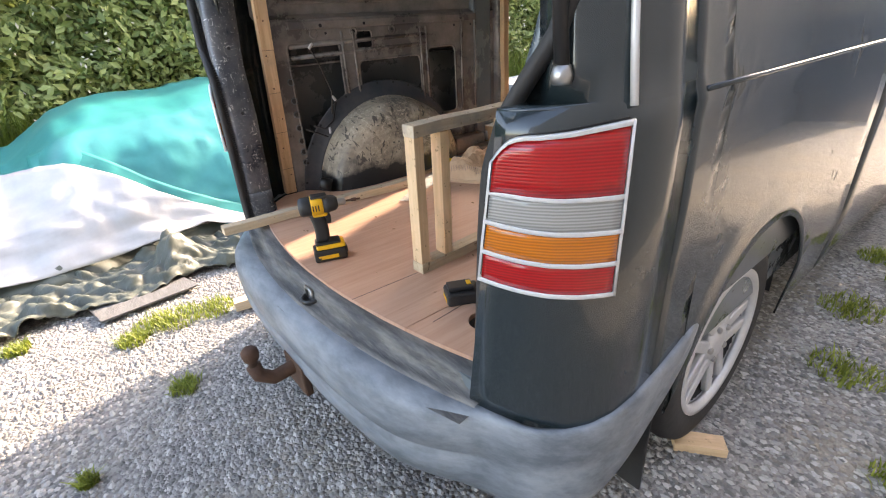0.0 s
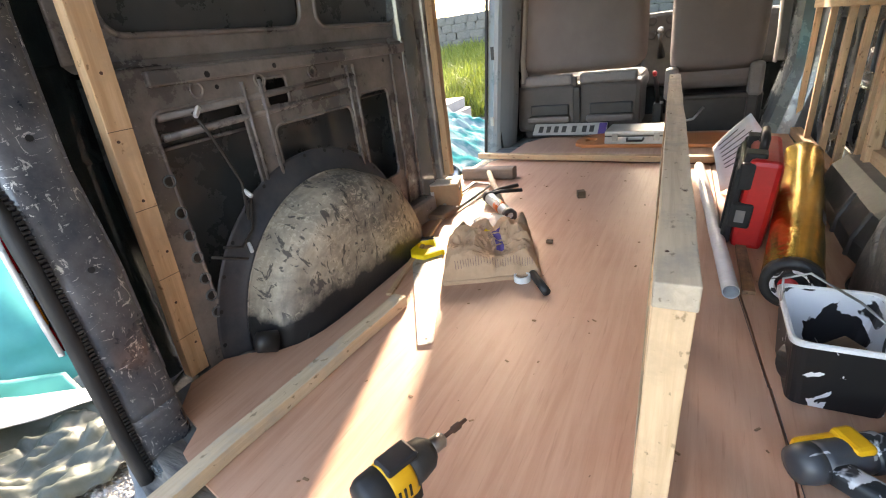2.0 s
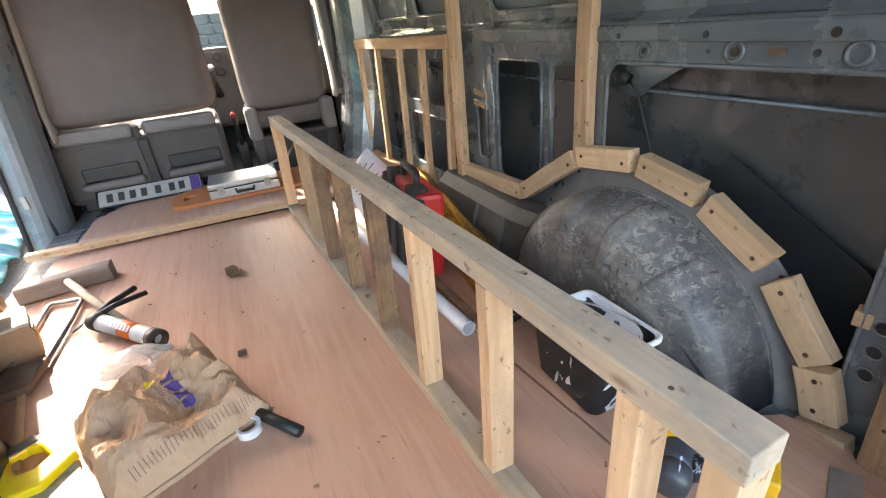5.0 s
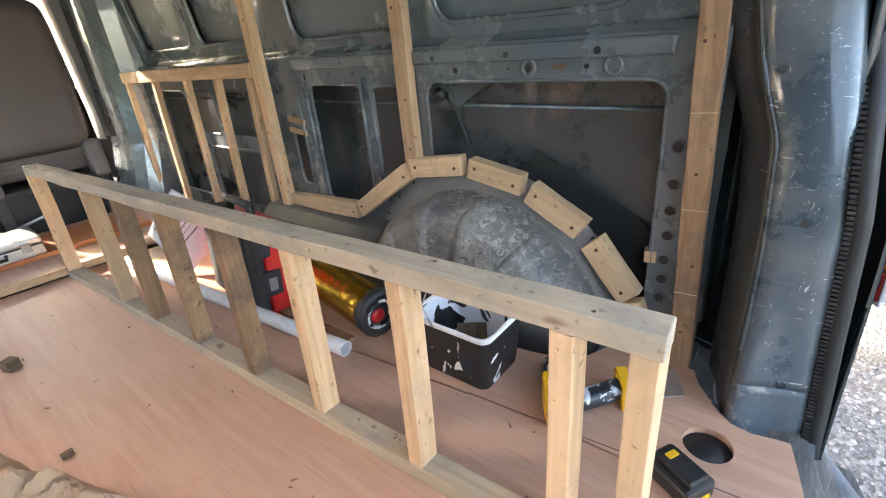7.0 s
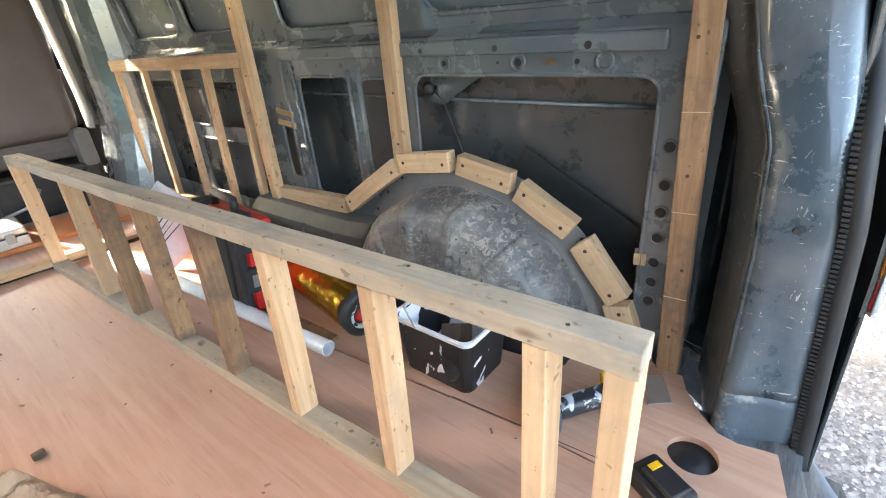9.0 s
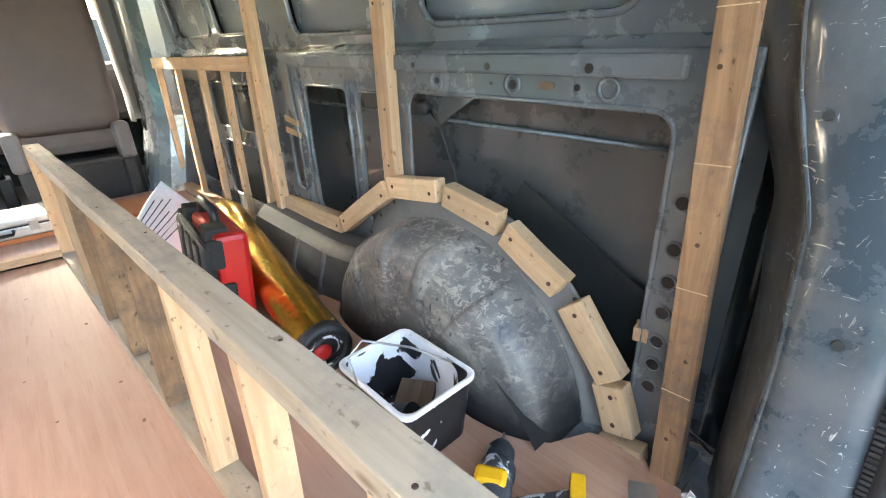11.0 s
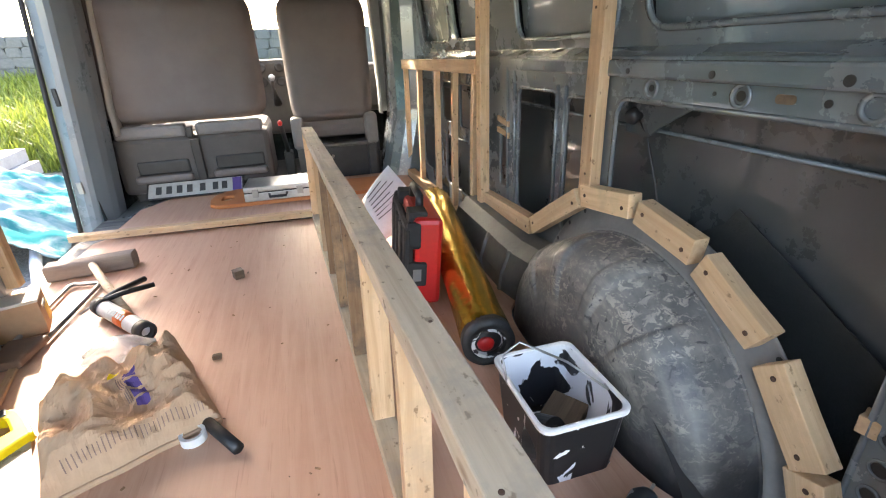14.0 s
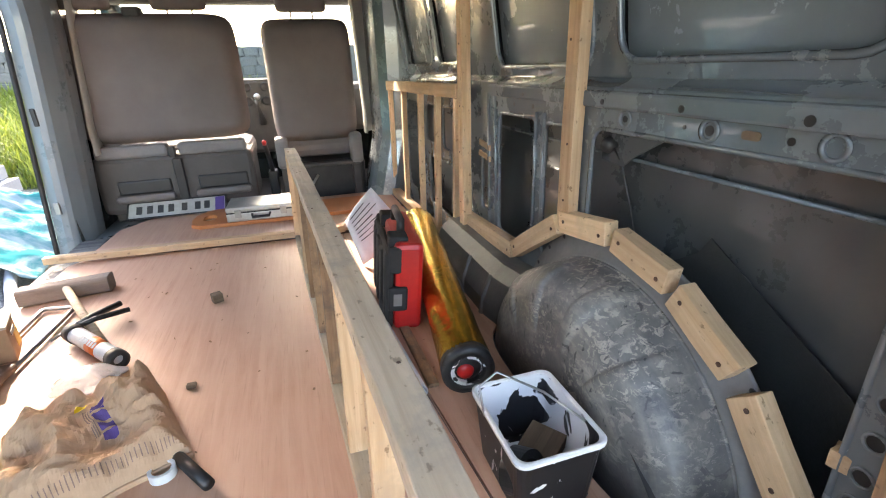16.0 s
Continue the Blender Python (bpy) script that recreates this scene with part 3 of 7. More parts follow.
def lamp(s):
    """The stacked lamp that wraps the corner: red, clear, amber, red, in a silver bezel."""
    base = part("tail_lamp", lamp_strip(s, 0.825, 1.112, 0.004, 0.0, 1.0), BLACK, van, "tail lamp with red, clear and amber lenses" )
    bands = [(0.834, 0.884, LENS_R), (0.891, 0.939, LENS_A), (0.946, 0.995, LENS_C), (1.002, 1.103, LENS_R)]
    for z0, z1, m in bands:
        part("lens", lamp_strip(s, z0, z1, 0.016, 0.028, 0.978), m, base, smooth=True)
    for z0, z1 in ((0.827, 0.834), (0.884, 0.891), (0.939, 0.946), (0.995, 1.002), (1.103, 1.110)):
        part("bezel", lamp_strip(s, z0, z1, 0.019, 0.0, 1.0), BEZEL, base, smooth=True)
    for u0, u1 in ((0.0, 0.022), (0.982, 1.0)):
        part("bezel", lamp_strip(s, 0.827, 1.110, 0.019, u0, u1), BEZEL, base, smooth=True)


def lamp_strip(s, z0, z1, out, u0, u1):
    """A band of the lamp between heights z0 and z1, proud of the corner by out."""
    def at(u, v):
        uu = u0 + (u1 - u0) * u
        k = uu * 5.15 + 0.05
        i = min(int(k), len(CORNER) - 2)
        f = k - i
        zz = z0 + (z1 - z0) * v
        # the lamp rises towards the side and its top is rounded over the inner end
        z = zz + 0.010 - 0.011 * uu - 0.004 * math.sin(math.pi * uu) - max(0, (zz - 0.985) / 0.125) * (0.030 * (1 - uu) + 0.042 * max(0.0, 1 - uu / 0.28) ** 2.2)
        a, b = corner_at(i, z), corner_at(i + 1, z)
        d, y = a[0] + (b[0] - a[0]) * f, a[1] + (b[1] - a[1]) * f
        n = Vector((b[1] - a[1], -(b[0] - a[0]))).normalized()
        return Vector((X(s, d + n.x * out), y + n.y * out, z))
    bm = grid(19, 5, at)
    ret = bmesh.ops.extrude_face_region(bm, geom=list(bm.faces))
    for v in ret["geom"]:
        if isinstance(v, bmesh.types.BMVert):
            v.co.x -= s * 0.008
            v.co.y += 0.008
    bmesh.ops.recalc_face_normals(bm, faces=bm.faces)
    return bm


for s in (1, -1):
    corner(s)
    lamp(s)

# bumper
BUMP = [(0.0, -0.185), (0.25, -0.18), (0.5, -0.155), (0.62, -0.115), (0.70, -0.06), (0.745, -0.028), (0.79, -0.010), (0.83, 0.008), (0.87, 0.035), (0.905, 0.072), (0.928, 0.11), (0.943, 0.16), (0.951, 0.22), (0.953, 0.30), (0.953, 0.38), (0.947, 0.47)]


def bumper():
    pts = [(-d, y) for d, y in reversed(BUMP[1:])] + BUMP
    fine = []
    for i in range(len(pts) - 1):
        for f in (0, 0.25, 0.5, 0.75):
            p0, p1, p2, p3 = pts[max(i - 1, 0)], pts[i], pts[i + 1], pts[min(i + 2, len(pts) - 1)]
            fine.append(tuple(0.5 * (2 * p1[k] + (p2[k] - p0[k]) * f + (2 * p0[k] - 5 * p1[k] + 4 * p2[k] - p3[k]) * f * f + (3 * p1[k] - p0[k] - 3 * p2[k] + p3[k]) * f ** 3) for k in (0, 1)))
    fine.append(pts[-1])
    prof = [(0.13, 0.485), (0.115, 0.505), (0.05, 0.508), (0.022, 0.500), (0.006, 0.478), (0.0, 0.44), (0.0, 0.40), (0.006, 0.395), (0.006, 0.385), (0.0, 0.38), (0.004, 0.33), (0.02, 0.285), (0.05, 0.262)]
    bm = bmesh.new()
    rows = []
    for i, (d, y) in enumerate(fine):
        a, b = fine[max(i - 1, 0)], fine[min(i + 1, len(fine) - 1)]
        t = Vector((b[0] - a[0], b[1] - a[1])).normalized()
        n = Vector((-t.y, t.x))
        rise = 0.11 * max(0, min(1, (y + 0.02) / 0.46)) ** 1.3
        row = []
        for inset, z in prof:
            k = max(0.0, min(1.0, (0.02 - y) / 0.16))
            ii = inset * (0.10 + 0.90 * k * k * (3 - 2 * k))
            low = 0.31 * max(0, min(1, (y - 0.02) / 0.45)) ** 1.2
            zz = (z + rise * max(0, (z - 0.36) / 0.14)) if z > 0.5 else z
            top = 0.505 + rise
            zz = top - (0.505 - z) * (top - 0.262 - low) / 0.243
            row.append(bm.verts.new((CX + d + n.x * ii, y + n.y * ii, zz)))
        rows.append(row)
    for a, b in zip(rows, rows[1:]):
        for j in range(len(prof) - 1):
            bm.faces.new((a[j], b[j], b[j + 1], a[j + 1]))
    bmesh.ops.recalc_face_normals(bm, faces=bm.faces)
    return thick(part("bumper", bm, BUMPER, van, "faded grey-blue plastic rear bumper", smooth=True), 0.006)


BUMPER_OB = bumper()


def sill_y(x):
    return -0.05 + 0.20 * (x - CX) ** 2


def sill(u, v):
    x = X(1, -0.72 + 1.44 * u)
    prof = [(-0.03, 0.552), (0.0, 0.560), (0.030, 0.556), (0.036, 0.545), (0.040, 0.522), (0.055, 0.516), (0.075, 0.516), (0.08, 0.500), (0.12, 0.496)]
    k = v * (len(prof) - 1)
    i = min(int(k), len(prof) - 2)
    f = k - i
    o = prof[i][0] + (prof[i + 1][0] - prof[i][0]) * f
    z = prof[i][1] + (prof[i + 1][1] - prof[i][1]) * f
    return Vector((x, sill_y(x) - o + 0.002 * noise.noise((x * 20, v * 5, 0)), z + 0.003 * noise.noise((x * 9, v * 4, 3))))


part("rear_sill", grid(60, 17, sill), SILLM, van, "muddy worn rear sill", smooth=True)
part("latch_recess", lathe([(0.032, 0), (0.034, 0.012), (0.026, 0.014), (0.022, 0.004)], 18, pose(0.03, -0.088, 0.517)), BLACK, van, smooth=True)
part("latch_striker", pipe([(0.005, -0.088, 0.52), (0.005, -0.09, 0.555), (0.045, -0.09, 0.555), (0.045, -0.088, 0.52)], 0.006, 8), STEEL, van, smooth=True)
part("floor_pan", boxbm(X(-1, 0.90), X(1, 0.90), 0.24, 3.4, 0.44, 0.552), INNER, van)
part("floor_pan", boxbm(X(-1, 0.71), X(1, 0.71), 0.0, 0.239, 0.44, 0.551), INNER, van)
part("door_step", boxbm(X(-1, 0.955), X(-1, 0.83), 1.62, 2.78, 0.50, 0.556), SILLM, van, "scuffed door step", bevel=0.006)

# wheel
def wheel(s):
    w = part("wheel", lathe_open([(0.20, -0.10), (0.285, -0.105), (0.318, -0.095), (0.332, -0.07), (0.333, 0.07), (0.320, 0.098), (0.285, 0.108), (0.235, 0.104), (0.215, 0.094), (0.20, 0.05)], 56), TYRE, van, "wheel with black tyre", smooth=True)
    w.matrix_world = Matrix.Translation((X(s, 0.80), WHEEL_Y, WHEEL_Z)) @ Euler((0, radians(90 * s), 0)).to_matrix().to_4x4()
    part("rim", lathe_open([(0.228, 0.090), (0.212, 0.092), (0.205, 0.05), (0.20, -0.06), (0.06, -0.06), (0.05, 0.02), (0.045, -0.07), (0.21, -0.08)], 48), ALLOY, w, smooth=True)
    part("rim_lip", lathe_open([(0.205, 0.085), (0.236, 0.098), (0.236, 0.106), (0.218, 0.108), (0.205, 0.095)], 48), ALLOY, w, smooth=True)
    for k in range(5):
        a = radians(72 * k + 20)
        c = Matrix.Rotation(a, 4, "Z")
        bm = bmesh.new()
        for sg in (-1, 1):
            add_box(bm, 0.045, 0.215, -0.019, 0.019, 0.070, 0.092, c @ Matrix.Translation((0, sg * 0.024, 0)) @ Matrix.Rotation(radians(4 * sg), 4, "Z"))
        part("spoke", bm, ALLOY, w, bevel=0.006)
        part("bolt", lathe([(0.010, 0.08), (0.010, 0.10), (0.007, 0.103)], 8, c @ Matrix.Rotation(radians(36), 4, "Z") @ Matrix.Translation((0.055, 0, 0))), STEEL, w)
    part("hub_cap", lathe([(0.062, 0.06), (0.060, 0.094), (0.03, 0.100), (0.02, 0.100)], 24), ALLOY, w, smooth=True)


for s in (1, -1):
    wheel(s)
    flap = part("mud_flap", boxbm(X(s, 0.72) if s > 0 else X(s, 0.93), X(s, 0.93) if s > 0 else X(s, 0.72), 0.345, 0.353, 0.13, 0.54), RUBBER, van, bevel=0.003)
    part("wheel_housing", grid(24, 3, lambda u, v, s=s: Vector((X(s, 0.66 + 0.23 * v), WHEEL_Y - 0.41 * math.cos(math.pi * u), WHEEL_Z + 0.41 * math.sin(math.pi * u)))), BLACK, van)

# tow bar
tb = part("tow_bar", pipe([(0.03, -0.02, 0.33), (0.03, -0.19, 0.32), (0.025, -0.25, 0.31), (0.015, -0.288, 0.335), (0.01, -0.295, 0.37)], 0.022, 10), RUST, van, "rusty tow hitch", smooth=True)
part("tow_ball", lathe([(0.013, 0.36), (0.013, 0.385), (0.02, 0.392), (0.0255, 0.41), (0.0245, 0.424), (0.016, 0.434), (0.006, 0.436)], 20, pose(0.01, -0.295, 0.0)), RUST, tb, smooth=True)
part("bracket", boxbm(-0.04, 0.10, -0.19, -0.165, 0.24, 0.345), RUST, tb, bevel=0.006)

# raised tailgate, its struts and the roof
def roof(u, v):
    x = -0.90 + 1.80 * u
    return Vector((X(1, x), 0.02 + 3.66 * v, 1.885 + 0.055 * (1 - (x / 0.90) ** 4)))


part("roof", grid(17, 9, roof), PAINT, van, smooth=True)
thick(van.children[-1], 0.02, 1)
ceiling_in = part("headliner_steel", grid(13, 13, lambda u, v: Vector((X(1, -0.85 + 1.7 * u), 0.05 + 3.5 * v, 1.86 + 0.012 * (abs(math.sin(v * 15)) > 0.93)))), INNER, van)
part("rear_header", boxbm(X(1, -0.80), X(1, 0.80), 0.02, 0.14, 1.79, 1.86), INNER, van, bevel=0.01)
TG = Matrix.Translation((CX, 0, 1.9)) @ Matrix.Rotation(radians(-14), 4, "X")
tail = part("tailgate", sheet([(-0.80, -1.25), (0.80, -1.25), (0.80, 0.0), (-0.80, 0.0)], [rounded(-0.66, 0.66, -0.66, -0.10, 0.08)], lambda a, b, c: TG @ Vector((a, b, c)), 0.05), PAINT, van, "raised tailgate with a window", bevel=0.012)
tg = part("tailgate_glass", sheet(rounded(-0.67, 0.67, -0.67, -0.09, 0.08), [], lambda a, b, c: TG @ Vector((a, b, 0.02 + c)), 0.005), GLASS, tail)
tg.visible_shadow = False
for s in (1, -1):
    part("gas_strut", pipe([(X(s, 0.845), 0.055, 1.17), (X(s, 0.835), 0.03, 1.50)], 0.011, 10), BLACK, van, smooth=True)
    part("strut_rod", pipe([(X(s, 0.835), 0.03, 1.50), (X(s, 0.82), -0.25, 1.93)], 0.005, 8), STEEL, van, smooth=True)
    part("strut_foot", lathe([(0.014, -0.012), (0.016, 0.0), (0.012, 0.014)], 14, Matrix.Translation((X(s, 0.845), 0.055, 1.17))), STEEL, van, smooth=True)


# inner rear pillars and the rubber seal
def crease_y(z, s):
    if s > 0:
        return lerp_table(z, [(0.50, 0.150), (0.71, 0.150), (0.93, 0.153), (1.10, 0.168), (1.16, 0.190), (1.22, 0.212), (1.32, 0.235), (1.9, 0.270)])
    return lerp_table(z, [(0.50, 0.108), (0.65, 0.110), (0.90, 0.116), (1.15, 0.126), (1.36, 0.156), (1.9, 0.215)])


def edge_y(z, s):
    """The rear edge of the pillar, where the rubber seal sits."""
    if s > 0:
        return lerp_table(z, [(0.50, 0.014), (0.77, 0.034), (0.99, 0.048), (1.16, 0.070), (1.30, 0.092), (1.9, 0.165)])
    return lerp_table(z, [(0.50, 0.000), (1.04, 0.004), (1.29, 0.022), (1.9, 0.085)])


def pillar_plan(z, s):
    sh = pillar_shift(z) * (0.2 if s < 0 and z < 0.96 else 1)
    cy, ye = crease_y(z, s), edge_y(z, s)
    yi = cy - 0.028
    pts = ((0.87, cy + 0.060, 0.0), (0.85, cy + 0.050, 0.0), (0.83, cy + 0.042, 0.1), (0.80, cy + 0.033, 0.35), (0.775, cy + 0.022, 0.7), (0.752, cy + 0.010, 0.95), (0.732, cy + 0.001, 1.0),
           (0.718, cy - 0.004, 1.0), (0.708, cy - 0.013, 1.0), (0.703, yi, 1.0)) + tuple((d, ye + (yi - ye) * f, 1.0) for d, f in ((0.700, 0.85), (0.698, 0.62), (0.697, 0.42), (0.698, 0.23), (0.704, 0.08), (0.724, 0.0)))
    tail_w = {9: 0.8, 10: 0.55, 11: 0.25, 12: 0.1, 13: 0.05, 14: 0.0, 15: 0.0}
    if s < 0:
        pts = ((0.93, cy + 0.030, 0.3), (0.90, cy + 0.027, 0.4), (0.86, cy + 0.022, 0.5), (0.82, cy + 0.016, 0.7), (0.79, cy + 0.010, 0.9), (0.76, cy + 0.005, 1.0), (0.738, cy + 0.001, 1.0)) + pts[7:]
    return [(d + sh * w * (tail_w.get(k, 1.0) if sh < 0 else 1.0), y) for k, (d, y, w) in enumerate(pts)]


def pillar(s, mat):
    dimples = ((0.101, 0.978), (0.179, 1.215)) if s > 0 else ((0.062, 0.978), (0.085, 1.215))

    def strip(name, k0, k1, z0, z1, m, parent, label=""):
        zs = span(z0, z1, max(6, int((z1 - z0) / 0.022)))
        bm = bmesh.new()
        rows = []
        for z in zs:
            row = []
            for d, y in pillar_plan(z, s)[k0:k1]:
                dent = 0.002 * noise.noise((y * 12, z * 7, s))
                for py, pz in dimples:
                    r = math.hypot(y - py, z - pz)
                    if r < 0.034:
                        dent += 0.007 * (1 - (r / 0.034) ** 3)
                row.append(bm.verts.new((X(s, d + dent), y, z)))
            rows.append(row)
        for a, b in zip(rows, rows[1:]):
            for k in range(len(a) - 1):
                bm.faces.new((a[k], a[k + 1], b[k + 1], b[k]))
        bmesh.ops.recalc_face_normals(bm, faces=bm.faces)
        return thick(part(name, bm, m, parent, label, smooth=True), 0.004)
    ob = strip("rear_pillar", 6, 16, 0.655, 1.87, mat, van, "scuffed painted rear pillar")
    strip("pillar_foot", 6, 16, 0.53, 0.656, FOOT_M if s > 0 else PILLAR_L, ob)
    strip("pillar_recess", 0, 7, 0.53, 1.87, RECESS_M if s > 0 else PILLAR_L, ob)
    part("pillar_crease", pipe([(X(s, pillar_plan(z, s)[7][0] - 0.001), pillar_plan(z, s)[7][1], z) for z in span(0.72, 1.86, 40)], 0.0045, 8), mat, ob, smooth=True)
    for py, pz in dimples:
        d = 0.697 + pillar_shift(pz) + 0.006
        slope = (pillar_shift(pz + 0.03) - pillar_shift(pz - 0.03)) / 0.06
        nrm = Vector((-s, -0.08, s * s * slope)).normalized()
        m = nrm.to_track_quat("Z", "Y").to_matrix().to_4x4()
        m.translation = Vector((X(s, d), py, pz))
        part("dimple_hole", lathe([(0.006, -0.006), (0.006, 0.0035), (0.003, 0.0035)], 14, m), BLACK, ob)
    seal_d = lambda z: lerp_table(z, [(0.50, 0.70), (0.60, 0.712), (0.90, 0.712), (1.02, 0.718), (1.11, 0.745), (1.18, 0.794), (1.22, 0.825), (1.35, 0.862), (1.5, 0.875), (1.84, 0.865)])
    seal = [(X(s, seal_d(z)), edge_y(z, s) - 0.014, z) for z in span(0.515, 1.84, 56)]
    sl = part("door_seal", pipe(seal, 0.015, 10), RUBBER, van, smooth=True)
    teeth = bmesh.new()
    for z in span(0.55, 1.80, 150):
        x = X(s, seal_d(z) - 0.012)
        add_box(teeth, x - 0.004, x + 0.004, edge_y(z, s) - 0.006, edge_y(z, s) + 0.004, z - 0.0025, z + 0.0025)
    part("seal_teeth", teeth, RUBBER, sl)
    part("gutter", grid(36, 3, lambda u, v, s=s: Vector((X(s, seal_d(0.53 + 1.31 * u) + (0.02 + 0.03 * min(1, max(0, (u - 0.4) * 4))) * v), edge_y(0.53 + 1.31 * u, s) - 0.004 + 0.060 * v * min(1, max(0, (u - 0.40) * 8)), 0.53 + 1.31 * u))), PAINT, van, smooth=True)


pillar(1, PILLAR)
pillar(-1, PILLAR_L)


# inner side walls
INNER_R = INNER
def wall_holes(s):
    if s > 0:
        low = [rounded(0.365, 1.005, 0.60, 1.195, 0.04), rounded(1.085, 1.225, 0.80, 1.185, 0.025), rounded(1.275, 1.535, 0.78, 1.19, 0.03), rounded(1.62, 1.685, 0.82, 1.04, 0.02),
               rounded(1.86, 2.16, 0.98, 1.17, 0.03), rounded(1.88, 2.40, 0.66, 0.92, 0.04), rounded(2.24, 2.44, 0.98, 1.17, 0.03), rounded(2.50, 2.86, 0.66, 1.17, 0.04)]
        top = [rounded(0.445, 0.965, 1.335, 1.80, 0.06), rounded(1.06, 1.60, 1.33, 1.80, 0.06), rounded(1.86, 2.26, 1.35, 1.80, 0.05), rounded(2.34, 2.86, 1.35, 1.80, 0.05)]
        return low, top, 3.0
    low = [rounded(0.345, 0.60, 0.62, 1.215, 0.03), rounded(0.69, 1.06, 0.62, 1.12, 0.03), rounded(1.11, 1.30, 0.80, 1.15, 0.03), rounded(0.69, 0.78, 1.17, 1.25, 0.015)]
    top = [rounded(0.32, 0.92, 1.375, 1.80, 0.05), rounded(0.985, 1.46, 1.375, 1.80, 0.05)]
    return low, top, 1.62


def inner_wall(s):
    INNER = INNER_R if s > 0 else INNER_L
    low, top, yend = wall_holes(s)
    zb = 1.285 if s > 0 else 1.31
    place = lambda a, b, c: Vector((X(s, 0.835 + c), a, b))
    ob = part("inner_wall", sheet([(0.27, 0.55), (yend, 0.55), (yend, zb), (0.27, zb)], low, place, 0.012), INNER, van, "dusty grey-blue inner steel panel", bevel=0.004)
    up = lambda a, b, c: Vector((X(s, 0.868 - 0.14 * (b - 1.3) + c), a, b))
    part("window_frame", sheet([(0.23, zb + 0.015), (yend, zb + 0.015), (yend, 1.87), (0.23, 1.87)], top, up, 0.012), INNER, ob, bevel=0.004)
    part("ledge", grid(20, 4, lambda u, v: Vector((X(s, 0.833 + 0.036 * v), 0.23 + (yend - 0.23) * u, zb - 0.001 + 0.018 * v ** 1.5))), INNER, ob, smooth=True)
    # pressed rims round the openings, and recessed blind panes
    for pts in top:
        part("pressed_rim", pipe([up(a, b, -0.002) for a, b in pts + pts[:2]], 0.007, 6), INNER, ob, smooth=True)
        cy = [a for a, b in pts]
        cz = [b for a, b in pts]
        pane = sheet(rounded(min(cy) - 0.01, max(cy) + 0.01, min(cz) - 0.012, max(cz) + 0.012, 0.05), [], lambda a, b, c: Vector((X(s, 0.894 - 0.14 * (b - 1.3) + c), a, b)), 0.004)
        # left panes take the darker SKIN_IN, their backlit look put into the colour
        part("blind_pane", pane, PANE_M if s > 0 else SKIN_IN, ob)
    for pts in low:
        part("pressed_rim", pipe([place(a, b, 0.002) for a, b in pts + pts[:2]], 0.006, 6), INNER, ob, smooth=True)
    # the waist beam with its fixing holes
    y1 = 1.60 if s > 0 else 1.45
    beam = part("waist_beam", boxbm(min(X(s, 0.822), X(s, 0.84)), max(X(s, 0.822), X(s, 0.84)), 0.36, y1, zb - 0.045, zb - 0.008), INNER, ob, bevel=0.006)
    spots = [(0.962, 1.254, 0.006), (0.735, 1.254, 0.007), (0.512, 1.254, 0.008), (0.896, 1.222, 0.007), (0.68, 1.222, 0.009), (0.735, 1.222, 0.004), (0.539, 1.222, 0.006), (1.05, 1.222, 0.006), (1.30, 1.222, 0.007), (1.42, 1.222, 0.006), (1.34, 1.254, 0.006), (1.555, 1.215, 0.010)]
    for y, z, r in spots:
        if y > y1 + 0.02:
            continue
        z += zb - 1.285
        d = 0.822 if z > zb - 0.045 else 0.835
        m = Matrix.Translation((X(s, d), y, z)) @ Euler((0, radians(-90 * s), 0)).to_matrix().to_4x4()
        part("fixing_hole", lathe([(r, -0.004), (r, 0.0012), (r * 0.5, 0.0012)], 12, m), BLACK, ob)
    for y, z in ((0.896, 1.222), (0.68, 1.222), (0.48, 1.222)):
        m = Matrix.Translation((X(s, 0.834), y, z + zb - 1.285)) @ Euler((0, radians(-90 * s), 0)).to_matrix().to_4x4()
        part("boss", lathe_open([(0.020, -0.002), (0.021, 0.003), (0.015, 0.004), (0.013, -0.002)], 18, m), INNER, ob, smooth=True)
    # slot on the beam
    if s > 0:
        part("slot", sheet(rounded(0.585, 0.618, 1.216, 1.230, 0.006), [], lambda a, b, c: Vector((X(s, 0.834 - c), a, b)), 0.0015), DARKWOOD, ob)
    # swage lines on the outer skin, seen through the openings
    part("skin_swage", pipe([(X(s, 0.914), 0.30, 1.12), (X(s, 0.914), yend - 0.05, 1.125)], 0.005, 6), INNER, ob, smooth=True)
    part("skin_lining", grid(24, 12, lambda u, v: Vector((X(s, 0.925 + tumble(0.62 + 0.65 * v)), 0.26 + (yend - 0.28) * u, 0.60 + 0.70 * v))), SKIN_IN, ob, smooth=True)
    return ob


WALL_R = inner_wall(1)
WALL_L = inner_wall(-1)

# upright ribs and other pressings on the inner walls
def rib(s, y, z0, z1, w, parent, d=0.835, lean=0.0):
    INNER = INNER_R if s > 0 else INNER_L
    for off in (-w, w):
        part("rib_edge", pipe([(X(s, d), y + off, z0), (X(s, d), y + off + lean, z1)], 0.006, 6), INNER, parent, smooth=True)


